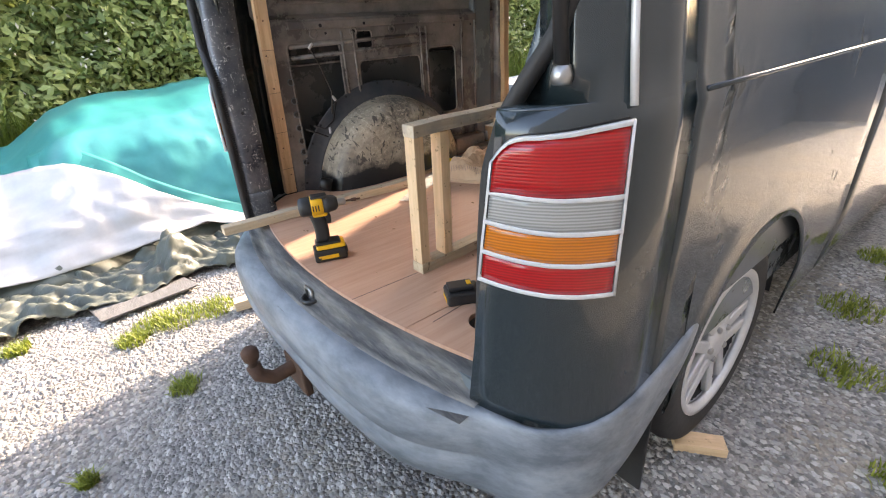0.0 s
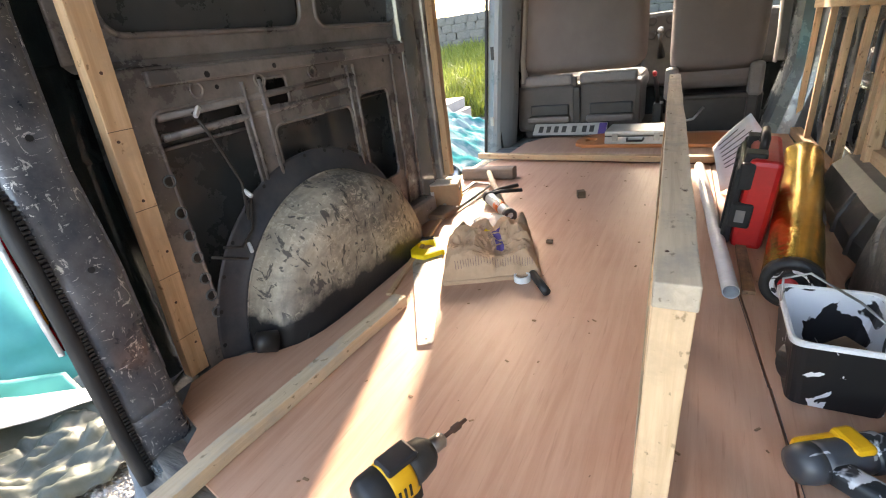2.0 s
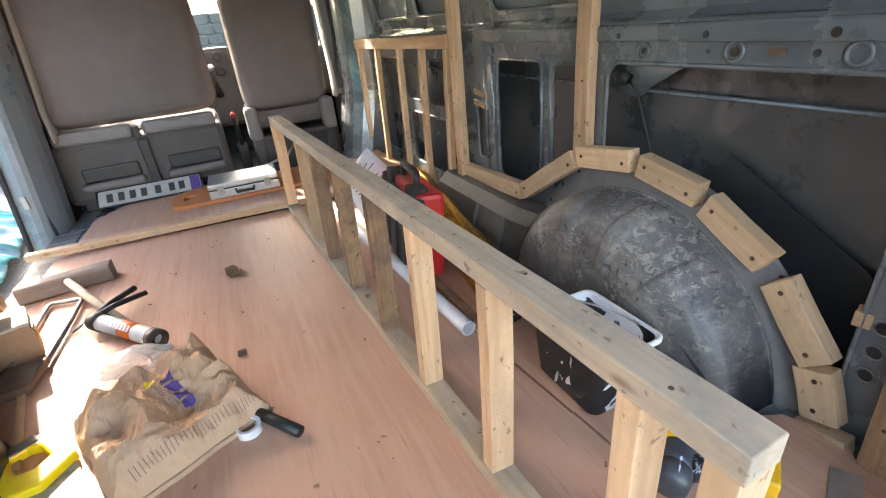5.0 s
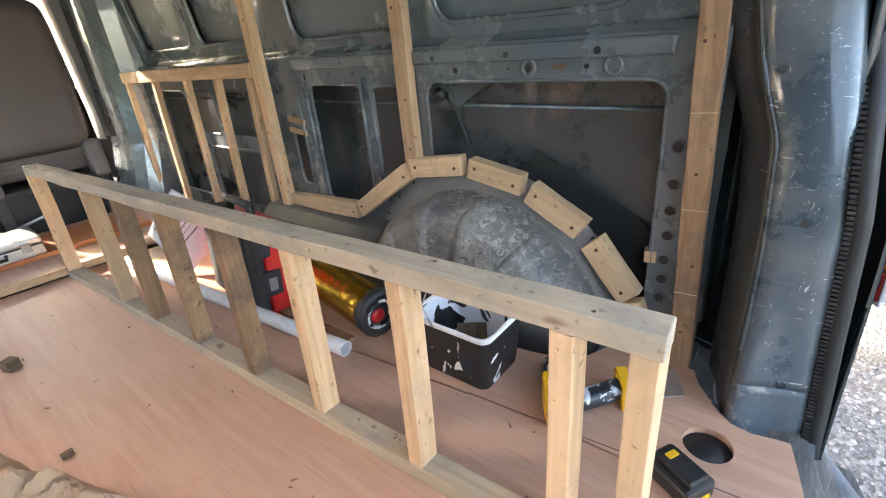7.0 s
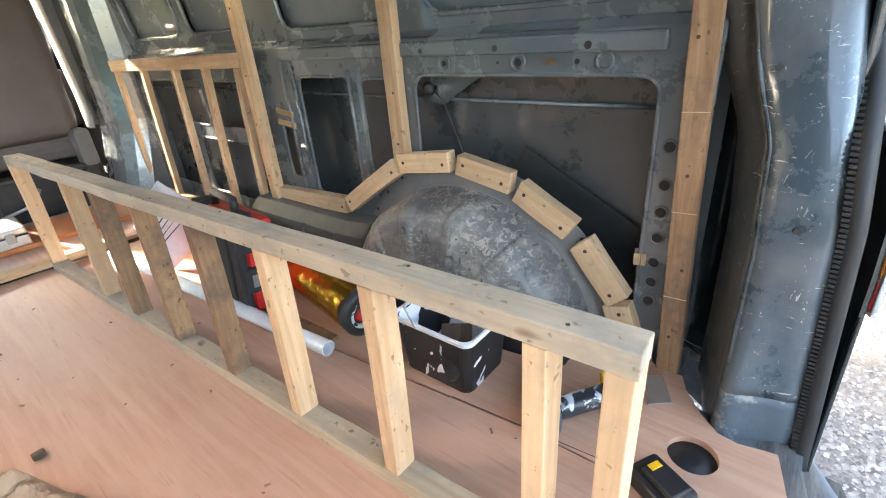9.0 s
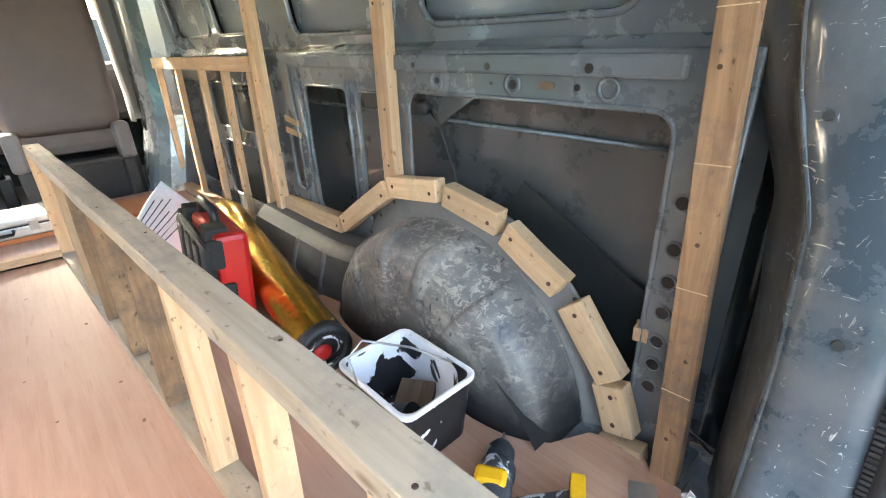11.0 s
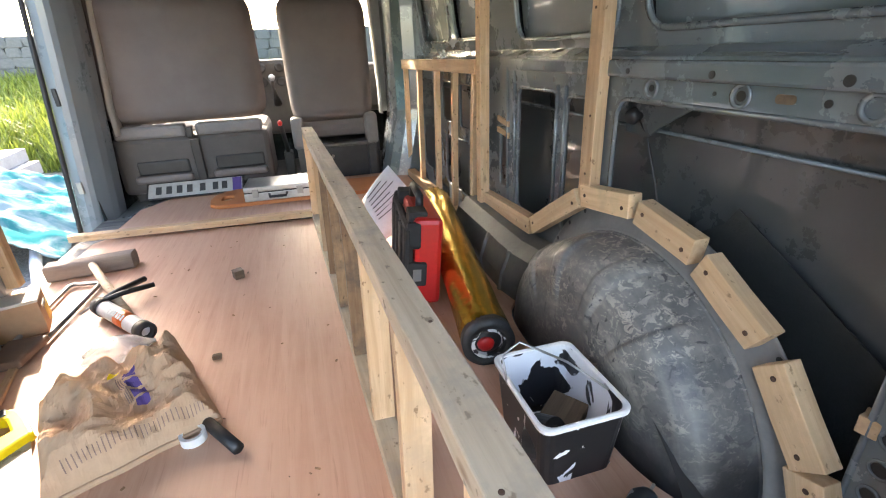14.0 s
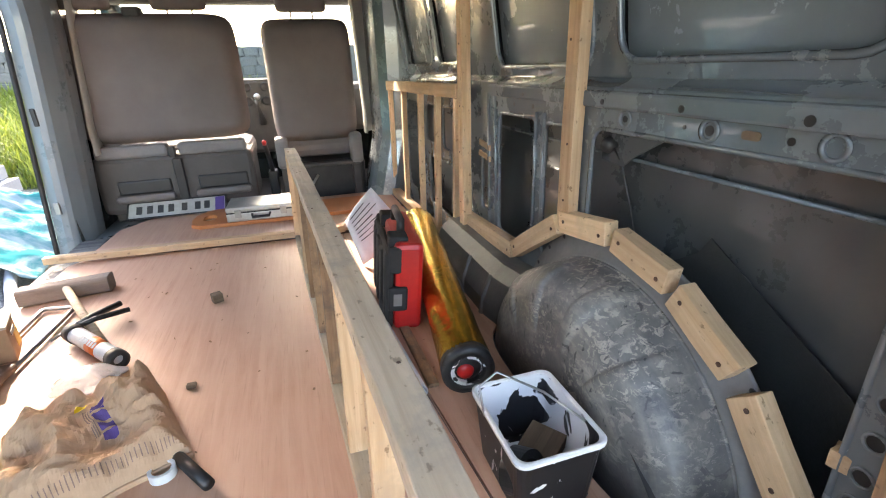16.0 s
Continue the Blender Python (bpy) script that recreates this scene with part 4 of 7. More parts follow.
rib(1, 1.25, 0.86, 1.21, 0.022, WALL_R, 0.832)
rib(1, 1.575, 0.78, 1.25, 0.028, WALL_R, 0.832, 0.015)
rib(-1, 0.645, 0.98, 1.25, 0.030, WALL_L, 0.832)
rib(-1, 1.085, 0.90, 1.25, 0.018, WALL_L, 0.832)
rib(-1, 1.38, 0.62, 1.32, 0.05, WALL_L, 0.828, 0.02)
for z in (1.16, 1.205):
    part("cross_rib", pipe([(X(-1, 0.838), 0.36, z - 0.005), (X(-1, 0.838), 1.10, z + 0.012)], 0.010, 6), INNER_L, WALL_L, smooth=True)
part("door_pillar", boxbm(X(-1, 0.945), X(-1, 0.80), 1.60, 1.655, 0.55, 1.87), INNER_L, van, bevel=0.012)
part("door_pillar", boxbm(X(-1, 0.945), X(-1, 0.825), 1.44, 1.575, 0.55, 1.87), INNER, van, bevel=0.018)

# row of pressed holes down the edge of the rear cavity
for s, ob in ((1, WALL_R), (-1, WALL_L)):
    for z in (0.70, 0.75, 0.80, 0.86, 0.92, 0.98, 1.06):
        m = Matrix.Translation((X(s, 0.834), 0.335, z)) @ Euler((0, radians(-90 * s), 0)).to_matrix().to_4x4()
        part("pressed_hole", lathe([(0.011, -0.004), (0.011, 0.001), (0.006, 0.001)], 12, m), BLACK, ob)
        part("pressed_ring", lathe_open([(0.016, -0.002), (0.016, 0.003), (0.012, 0.003), (0.012, -0.002)], 14, m), INNER, ob, smooth=True)


# wheel tubs
TUBS = {1: (0.84, 0.51, 0.452), -1: (0.79, 0.535, 0.468)}      # y and z of the middle, radius
TUB_PROF = [(0.836, 1.035), (0.833, 1.035), (0.831, 0.995), (0.824, 0.955), (0.816, 0.912), (0.804, 0.876), (0.790, 0.869), (0.762, 0.864), (0.73, 0.855), (0.70, 0.830), (0.675, 0.785), (0.658, 0.69), (0.650, 0.57), (0.645, 0.40), (0.642, 0.2), (0.642, 0.0)]


def tub(s, mat, rim_mat):
    cy0, cz0, R = TUBS[s]
    nth = 240
    split = 5 / (len(TUB_PROF) - 1)

    def at(u, v):
        th = math.pi * (-0.06 + 1.12 * u)
        k = v * (len(TUB_PROF) - 1)
        i = min(int(k), len(TUB_PROF) - 2)
        f = k - i
        d = TUB_PROF[i][0] + (TUB_PROF[i + 1][0] - TUB_PROF[i][0]) * f
        r = TUB_PROF[i][1] + (TUB_PROF[i + 1][1] - TUB_PROF[i][1]) * f
        c, sn = math.cos(th), math.sin(th)
        y, z = cy0 - R * r * c, max(0.55, cz0 + R * r * sn)
        inside = max(0.0, min(1.0, (0.80 - d) / 0.03)) * (r > 0.3)
        ribs = 0.0
        for a in (0.31, 0.44, 0.57, 0.70):
            e = abs(u - a - 0.03 * (1 - r)) / 0.020
            ribs += max(0.0, 1 - e ** 6) if e < 1 else 0.0
        ribs *= max(0.0, min(1.0, (r - 0.50) / 0.12))
        dent = 0.006 * noise.noise((y * 5, z * 5, d * 5 + s * 3)) + 0.0015 * noise.noise((y * 15, z * 15, d * 15))
        ribs *= 1.0 if s > 0 else 0.35
        dent *= 1.0 if s > 0 else 2.0
        d2 = d - (0.006 * ribs * (d < 0.745) - dent) * inside
        z2 = z + 0.006 * ribs * inside * max(0, sn)
        return Vector((X(s, d2), y, max(0.55, z2)))
    ob = part("wheel_tub", grid(nth, 44, lambda u, v: at(u, split + (1 - split) * v)), mat, van, "dust-smeared black steel wheel tub", smooth=True)
    thick(ob, 0.003)
    thick(part("tub_flange", grid(nth, 12, lambda u, v: at(u, split * v)), rim_mat, ob, smooth=True), 0.003)
    part("tub_seam", pipe([(X(s, 0.802), cy0 - R * 0.876 * math.cos(a), max(0.55, cz0 + R * 0.876 * math.sin(a))) for a in span(0.12, math.pi - 0.12, 44)], 0.004, 6), mat, ob, smooth=True)
    for a in span(0.14, math.pi - 0.2, 14):
        y = cy0 - R * 1.015 * math.cos(a)
        z = cz0 + R * 1.015 * math.sin(a)
        m = Matrix.Translation((X(s, 0.831), y, z)) @ Euler((0, radians(-90 * s), 0)).to_matrix().to_4x4()
        part("flange_hole", lathe([(0.006, -0.002), (0.006, 0.0012), (0.003, 0.0012)], 10, m), BLACK, ob)
    return ob


TUB_RIGHT = tub(1, TUB_R, FLANGE_R)
TUB_LEFT = tub(-1, TUB_L, FLANGE_L)
part("drain_bung", lathe([(0.03, 0.0), (0.028, 0.05), (0.018, 0.058), (0.01, 0.058)], 20, Matrix.Translation((X(-1, 0.70), 0.385, 0.60)) @ Euler((radians(70), 0, radians(-30))).to_matrix().to_4x4()), BLACK, TUB_LEFT, smooth=True)

# box sections along the floor edge ahead of the tubs
def sill_box(s, y0, y1):
    prof = [(0.70, 0.55), (0.705, 0.62), (0.735, 0.70), (0.775, 0.735), (0.835, 0.742)]
    bm = bmesh.new()
    rows = [[bm.verts.new((X(s, d - 0.02 * (y > y0)), y, z)) for d, z in prof] for y in span(y0, y1, 6)]
    for a, b in zip(rows, rows[1:]):
        for k in range(len(prof) - 1):
            bm.faces.new((a[k], a[k + 1], b[k + 1], b[k]))
    bm.faces.new(rows[0])
    bm.faces.new(rows[-1][::-1])
    bmesh.ops.recalc_face_normals(bm, faces=bm.faces)
    BOXM = worn("dusty_box_steel", (0.065, 0.066, 0.066), (0.13, 0.125, 0.118), 8, 0.5, relief=0.2, shuffle=False)
    ob = part("floor_box", bm, BOXM, van, smooth=False, bevel=0.01)
    for y in (y0 + 0.12, y0 + 0.3):
        if y < y1 - 0.05:
            part("gusset", pipe([(X(s, 0.683), y, 0.56), (X(s, 0.69), y, 0.63), (X(s, 0.72), y, 0.70)], 0.012, 6), BOXM, ob, smooth=True)


sill_box(1, 1.20, 1.86)
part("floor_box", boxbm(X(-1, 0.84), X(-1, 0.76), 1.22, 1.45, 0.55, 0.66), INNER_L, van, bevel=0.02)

# door pillar and step beside the front seats
def b_pillar(s, inn=0.0, fwd=0.0):
    prof = [(0.95, 2.735), (0.905, 2.726), (0.880, 2.735), (0.862, 2.752), (0.845, 2.79), (0.828, 2.83), (0.815, 2.88), (0.815, 2.98), (0.84, 3.06), (0.95, 3.08)]
    bm = bmesh.new()
    rows = []
    for z in span(0.50, 1.87, 20):
        k = max(0.0, (0.95 - z) / 0.4) if s > 0 else 0.0
        out = 0.09 * max(0.0, 1.57 - z) if s < 0 else 0.0
        rows.append([bm.verts.new((X(s, d + out - (0.10 * k + inn * min(1, (0.9 - d) / 0.05)) * (d < 0.9)), y + fwd - (0.04 * k if d < 0.9 else 0), z)) for d, y in prof])
    for a, b in zip(rows, rows[1:]):
        for j in range(len(prof)):
            j2 = (j + 1) % len(prof)
            bm.faces.new((a[j], a[j2], b[j2], b[j]))
    bmesh.ops.recalc_face_normals(bm, faces=bm.faces)
    ob = part("door_pillar", bm, PILLAR_B if s < 0 else INNER, van, "blue-grey painted door pillar with a rubber seal", bevel=0.008)
    return ob


BP = b_pillar(-1)
part("door_seal", pipe([(X(-1, 0.955 + 0.09 * max(0.0, 1.57 - z)), 2.722, z) for z in span(0.52, 1.78, 24)], 0.012, 8), RUBBER, BP, smooth=True)
part("striker_plate", boxbm(X(-1, 0.960), X(-1, 0.940), 2.716, 2.728, 1.14, 1.22), BLACK, BP, bevel=0.004)
part("lock_plate", boxbm(X(-1, 0.995), X(-1, 0.970), 2.714, 2.728, 0.72, 0.78), STEEL, BP, bevel=0.004)
b_pillar(1, 0.14, 0.22)

# cab: dashboard, console, wheel, glass
dash = part("dashboard", boxbm(X(1, -0.85), X(1, 0.85), 4.12, 4.5, 0.86, 1.24), PLAST_D, van, "dark grey dashboard", bevel=0.05)
console = part("console", boxbm(-0.22, 0.08, 4.00, 4.2, 0.75, 1.30, Matrix.Translation((0, 0, 0))), PLAST_D, van, bevel=0.03)
for x, z in ((-0.15, 1.24), (-0.02, 1.24), (-0.15, 1.14), (-0.02, 1.14)):
    part("dial", lathe([(0.034, 0), (0.034, 0.012), (0.024, 0.016), (0.02, 0.014)], 18, Matrix.Translation((x, 3.998, z)) @ Euler((radians(90), 0, 0)).to_matrix().to_4x4()), BLACK, console, smooth=True)
part("gear_lever", pipe([(-0.07, 3.98, 0.98), (-0.08, 3.90, 1.10), (-0.08, 3.89, 1.15)], 0.012, 10, radii=[0.03, 0.010, 0.022]), PLAST_D, console, smooth=True)
part("gear_knob", lathe([(0.008, -0.02), (0.022, -0.005), (0.024, 0.012), (0.012, 0.026), (0.004, 0.028)], 18, pose(-0.08, 3.89, 1.17)), ALU, console, smooth=True)
part("steering_wheel", pipe([(0.33 + 0.19 * math.cos(a), 3.88 + 0.08 * math.sin(a), 1.16 + 0.17 * math.sin(a)) for a in span(0, 2 * math.pi, 32)], 0.015, 8), BLACK, van, smooth=True)
part("bulkhead_nose", boxbm(X(1, -0.93), X(1, 0.93), 4.45, 4.53, 0.3, 1.2), PAINT, van, bevel=0.02)
screen = part("windscreen", grid(2, 2, lambda u, v: Vector((X(1, (-0.86 + 1.72 * u) * (1 - 0.08 * v)), 4.45 - 0.78 * v, 1.20 + 0.64 * v))), GLASS, van)
thick(screen, 0.005)
screen.visible_shadow = False
for s in (1, -1):
    g = part("door_glass", grid(2, 2, lambda u, v, s=s: Vector((X(s, 0.925 + tumble(1.2 + 0.54 * v)), 3.12 + (1.32 - 0.72 * v) * u, 1.2 + 0.54 * v))), GLASS, van)
    thick(g, 0.004)
    g.visible_shadow = False
# Header bar added to keep the sun off the slatted frame
part("windscreen_header", boxbm(X(1, -0.84), X(1, 0.84), 3.55, 3.69, 1.75, 1.875), PLAST_D, van, bevel=0.02)
part("cab_floor", boxbm(X(1, -0.9), X(1, 0.9), 3.4, 4.5, 0.40, 0.46), PLAST_D, van)

for s in (1, -1):
    bm = bmesh.new()
    rows = []
    for z in span(0.95, 1.85, 12):
        w = 0.02 * (1.4 - z)
        back = 0.06 if s < 0 else -0.16
        rows.append([bm.verts.new((X(s, d + (tumble(z) if d > 0.82 else 0.5 * tumble(z))), y + (0.14 if s > 0 else 0.0), z)) for d, y in ((0.80 - w + back, 3.0), (0.79 - w + back, 3.05), (0.80 - w + back, 3.13), (0.875, 3.19), (0.915, 3.20))])
    for a, b in zip(rows, rows[1:]):
        for k in range(4):
            bm.faces.new((a[k], a[k + 1], b[k + 1], b[k]))
    bmesh.ops.recalc_face_normals(bm, faces=bm.faces)
    thick(part("pillar_trim", bm, TRIM, van, "pale grey plastic pillar trim", smooth=True), 0.006)
    part("door_card", boxbm(min(X(s, 0.86), X(s, 0.92)), max(X(s, 0.86), X(s, 0.92)), 3.2, 4.3, 0.55, 1.2), PLAST_D, van, bevel=0.02)
mir = part("door_mirror", boxbm(X(1, 0.98), X(1, 1.16), 4.10, 4.18, 1.22, 1.42), PAINT, van, bevel=0.03)
part("mirror_arm", pipe([(X(1, 0.90), 4.15, 1.24), (X(1, 1.0), 4.15, 1.27)], 0.025, 8), BLACK, van, smooth=True)
part("mirror_glass", boxbm(X(1, 0.995), X(1, 1.145), 4.092, 4.098, 1.235, 1.405), ALU, mir, bevel=0.01)


# ---- plywood floor ----
def rear_edge(x0, x1, n=12):
    return [(x, sill_y(x) + 0.004) for x in span(x0, x1, n)]


def tub_edge(s, y0, y1, n, gap=0.015):
    pts = []
    for y in span(y0, y1, n):
        cy0, cz0, R = TUBS[s]
        c = max(-1.0, min(1.0, (cy0 - y) / (R * 0.96)))
        bulge = max(0.0, 1 - abs(c) ** 5.0) ** 0.5
        pts.append((X(s, 0.815 - bulge * (0.168 + gap)), y))
    return pts


flat = lambda a, b, c: Vector((a, b, FLOOR - c))
out = rear_edge(-0.60, 0.415) + [(0.41, 0.45), (0.372, 0.9), (0.342, 1.2), (0.32, 1.7), (0.30, 2.31), (-0.86, 2.40), (X(-1, 0.86), 2.35), (X(-1, 0.86), 1.66), (X(-1, 0.75), 1.64)]
out += [(X(-1, 0.745), 1.40)] + tub_edge(-1, 1.235, 0.345, 22) + [(-0.86, 0.30), (-0.86, 0.20), (-0.80, 0.13), (-0.70, 0.10), (-0.665, 0.04)]
sheet_a = part("plywood_floor", sheet(out, [], flat, 0.014), PLY, None)
tagged(sheet_a, "large reddish-brown plywood sheet laid over the van floor", "floor", kind="structure")
out = rear_edge(0.418, 0.615, 4) + [(0.612, 0.06), (0.603, 0.10), (0.610, 0.135), (0.645, 0.172), (0.70, 0.212), (0.738, 0.228), (0.745, 0.29), (0.78, 0.32)]
out += tub_edge(1, 0.41, 1.27, 22) + [(X(1, 0.70), 1.30), (X(1, 0.69), 2.30), (0.304, 2.31), (0.324, 1.7), (0.346, 1.2), (0.376, 0.9), (0.414, 0.45)]
hole = circle(0.531, 0.160, 0.043, 28)
sheet_b = part("plywood_floor", sheet(out, [hole], flat, 0.014), PLY, None)
tagged(sheet_b, "narrow plywood sheet with a round hole, beside the wheel tub", "floor", kind="structure")
part("fixing_cup", lathe([(0.045, 0.0), (0.045, 0.003), (0.030, 0.004), (0.026, 0.008), (0.012, 0.008)], 24, pose(0.531, 0.160, 0.5525)), BLACK, van, smooth=True)
out = [(X(-1, 0.80), 2.405), (0.30, 2.335), (0.32, 2.36), (X(1, 0.72), 2.36), (X(1, 0.72), 3.06), (X(-1, 0.62), 3.06), (X(-1, 0.68), 2.95), (X(-1, 0.78), 2.80)]
sheet_c = part("plywood_floor", sheet(out, [], lambda a, b, c: Vector((a, b, 0.583 - c)), 0.014), PLY, None)
tagged(sheet_c, "plywood sheet behind the front seats", "floor", kind="structure")

# ---- timber fixed to the right wall ----
UPX = (-1, 0, 0)


def post(name, y0, y1, z0, z1, xin, xout, mat, label, lean=0.0):
    ob = sawn(name, ((xin + xout) / 2, (y0 + y1) / 2, z0), ((xin + xout) / 2, (y0 + y1) / 2 + lean, z1), y1 - y0, xout - xin, mat, UPX)
    tagged(ob, label, "timber post", "wall battens")
    L = z1 - z0
    spots = []
    for k in range(int(L / 0.2)):
        spots.append(((-L / 2 + 0.06 + 0.2 * k + random.uniform(-0.04, 0.04), random.uniform(-0.2, 0.2) * (y1 - y0), (xout - xin) / 2), (0, 0, 1)))
    screws(ob, spots, 0.0034)
    for k in range(1, int(L / 0.19)):
        if name == "marked_post":
            x = -L / 2 + 0.19 * k
            part("saw_mark", boxbm(x, x + 0.0016, -(y1 - y0) / 2, (y1 - y0) / 2, (xout - xin) / 2 + 0.0002, (xout - xin) / 2 + 0.0006), PINE_P, ob)
    return ob


post("marked_post", 0.238, 0.284, FLOOR, 1.855, 0.736, 0.762, PINE_D, "brown reused timber post screwed to the rear pillar", 0.058)
post("wall_post", 1.034, 1.084, 0.925, 1.855, 0.765, 0.795, PINE, "upright pine post standing on the wheel tub")
post("wall_post", 1.730, 1.775, 0.735, 1.855, 0.738, 0.775, PINE, "tall pine post beside the slatted frame")
lp = sawn("wall_post", (-0.893, 0.242, FLOOR), (-0.752, 0.240, 1.845), 0.052, 0.030, PINE, (1, 0, 0.1))
tagged(lp, "pale timber post leaning beside the scuffed rear pillar", "timber post", "wall battens")
screws(lp, [((-0.55 + 0.13 * k, random.uniform(-0.014, 0.014), 0.015), (0, 0, 1)) for k in range(9)], 0.0034)
for k in range(7):
    part("saw_mark", boxbm(-0.52 + 0.17 * k, -0.5185 + 0.17 * k, -0.026, 0.026, 0.0152, 0.0156), DARKWOOD, lp)
post("wall_post", 1.617, 1.655, 0.70, 1.855, X(-1, 0.798), X(-1, 0.765), PINE, "pine post at the edge of the sliding door opening")


def block(y0, z0, y1, z1, w, mat=PINE_P, x=0.776, t=0.036, name="timber_block"):
    a, b = Vector((x, y0, z0)), Vector((x, y1, z1))
    ob = sawn(name, a, b, w, t, mat, UPX, cut=(random.uniform(-0.12, 0.12), random.uniform(-0.12, 0.12)))
    L = (b - a).length
    tagged(ob, "short pine block screwed round the wheel tub rim" if name == "timber_block" else "pine batten screwed above the floor box", "timber block", "tub blocks")
    screws(ob, [((-L / 2 + 0.022, 0.004, t / 2), (0, 0, 1)), ((L / 2 - 0.022, -0.006, t / 2), (0, 0, 1))], 0.0048)
    return ob


block(1.062, 0.950, 0.872, 0.978, 0.056)
block(0.846, 0.975, 0.683, 0.944, 0.056)
block(0.662, 0.930, 0.520, 0.850, 0.060)
block(0.495, 0.824, 0.393, 0.696, 0.062)
block(0.397, 0.684, 0.360, 0.584, 0.064)
block(0.390, 0.536, 0.305, 0.556, 0.056, x=0.766)
block(1.79, 0.752, 1.335, 0.772, 0.056, name="floor_batten", x=0.772)
block(1.325, 0.778, 1.075, 0.940, 0.054, name="floor_batten", x=0.772)
tagged(sawn("timber_offcut", (0.80, 0.352, 0.80), (0.83, 0.36, 0.80), 0.05, 0.03, PINE, (0, 0, 1)), "small pine offcut wedged in the wall cavity", "timber offcut")
tagged(sawn("timber_offcut", (0.82, 0.355, 0.70), (0.82, 0.36, 0.78), 0.022, 0.02, PAPER, UPX), "pale splinter of wood in the wall cavity", "timber offcut")
for z in (1.02, 1.06):
    tagged(sawn("wood_wedge", (0.80, 1.60, z), (0.80, 1.70, z + 0.012), 0.014, 0.02, PINE, (0, 0, 1)), "thin pine wedge poking past the tall post", "wood wedge")

# slatted frame against the right wall
slat_frame = thing("slatted_frame", "open pine frame with upright slats against the van wall", "timber frame")
sawn("top_rail", (0.752, 1.778, 1.250), (0.718, 2.93, 1.244), 0.040, 0.050, PINE, parent=slat_frame)
for i, y in enumerate((2.905, 2.61, 2.30, 2.05, 1.815)):
    x = 0.752 - 0.030 * (y - 1.78)
    sawn("slat", (x, y + 0.05, 0.60), (x, y, 1.222), 0.030, 0.026, PINE if i % 2 else PINE_P, UPX, parent=slat_frame)
sawn("bottom_rail", (0.745, 1.80, 0.60), (0.715, 2.98, 0.60), 0.05, 0.04, PINE, parent=slat_frame)

# ---- stud frame lying along the floor ----
stud_frame = thing("stud_frame", "long low stud frame of sawn timber standing on the plywood", "timber frame")
N, Fp = Vector((0.204, 0.193, 0)), Vector((0.096, 2.30, 0))
dirf = (Fp - N).normalized()
LEANX = 0.012


def on_frame(y, z):
    p = N + dirf * ((y - N.y) / dirf.y)
    return Vector((p.x + LEANX * (z - FLOOR) / 0.44, p.y, z))


UPF = (on_frame(1, 1.0) - on_frame(1, 0.6)).normalized()
TOPZF = 1.015
ob = sawn("top_plate", on_frame(0.193, TOPZF - 0.0165), on_frame(2.31, TOPZF - 0.0165), 0.048, 0.033, PINE_W, UPF, stud_frame, wob=0.0015)
screws(ob, [((-0.98 + 0.24 * k, 0.012 * (-1) ** k, 0.0165), (0, 0, 1)) for k in (0, 1, 3, 4, 6, 8)], 0.0028)
sawn("bottom_plate", on_frame(0.193, FLOOR + 0.0165), on_frame(2.31, FLOOR + 0.0165), 0.048, 0.033, PINE_G, UPF, stud_frame, wob=0.0015)
for i, y in enumerate((2.288, 1.80, 1.58, 1.33, 1.07, 0.83, 0.565, 0.300, 0.206)):
    sawn("stud", on_frame(y + 0.004, FLOOR + 0.0335), on_frame(y + 0.004, TOPZF - 0.0335), 0.032, 0.045, (PINE, PINE, PINE_D, PINE_D, PINE_D, PINE, PINE, PINE_P, PINE_P)[i], (1, 0, 0), stud_frame)

# loose battens
tagged(sawn("timber_batten", (-0.985, 2.385, 0.599), (0.315, 2.315, 0.599), 0.04, 0.030, PINE, ), "long pine batten across the floor joint", "timber batten")
tagged(sawn("timber_batten", (-0.578, -0.160, 0.5875), (-0.528, 0.690, 0.5875), 0.046, 0.033, PINE_G), "weathered batten lying over the rear sill", "timber batten")
tagged(sawn("timber_lath", (-0.595, 0.72, 0.575), (-0.765, 1.46, 0.575), 0.02, 0.010, PINE), "thin pine lath beside the wheel tub", "timber batten")
tagged(sawn("timber_lath", (0.385, 1.00, 0.576), (0.375, 1.62, 0.576), 0.03, 0.012, PINE_D), "thin dark lath beside the white pipe", "timber batten")


# ---- seats ----
def cushion(name, w, h, t, mat, parent, m, r=0.06, puff=0.02):
    """An upholstered slab: w across, h high, t thick, with rounded edges."""
    bm = bmesh.new()
    verts = {}
    N2 = 16
    for side in (-1, 1):
        for i in range(N2 + 1):
            for j in range(N2 + 1):
                a, b = 2 * i / N2 - 1, 2 * j / N2 - 1
                k = max(abs(a), abs(b))
                e = 9.0
                norm = (abs(a) ** e + abs(b) ** e) ** (1 / e) if k else 1
                sc = k / norm if k else 1
                edge = math.sqrt(max(0.0, 1 - max(0.0, (k - 0.80) / 0.20) ** 2))
                y = side * (t / 2 * (0.35 + 0.65 * edge) if k < 1 else 0) + side * puff * (1 - k * k)
                if k >= 1:
                    y = 0.0
                key = (i, j, side if k < 1 else 0)
                if key not in verts:
                    verts[key] = bm.verts.new(m @ Vector((a * sc * w / 2, y, b * sc * h / 2)))
    def vget(i, j, side):
        return verts.get((i, j, side)) or verts[(i, j, 0)]
    for side in (-1, 1):
        for i in range(N2):
            for j in range(N2):
                q = [vget(i, j, side), vget(i + 1, j, side), vget(i + 1, j + 1, side), vget(i, j + 1, side)]
                bm.faces.new(q if side < 0 else q[::-1])
    return part(name, bm, mat, parent, smooth=True)


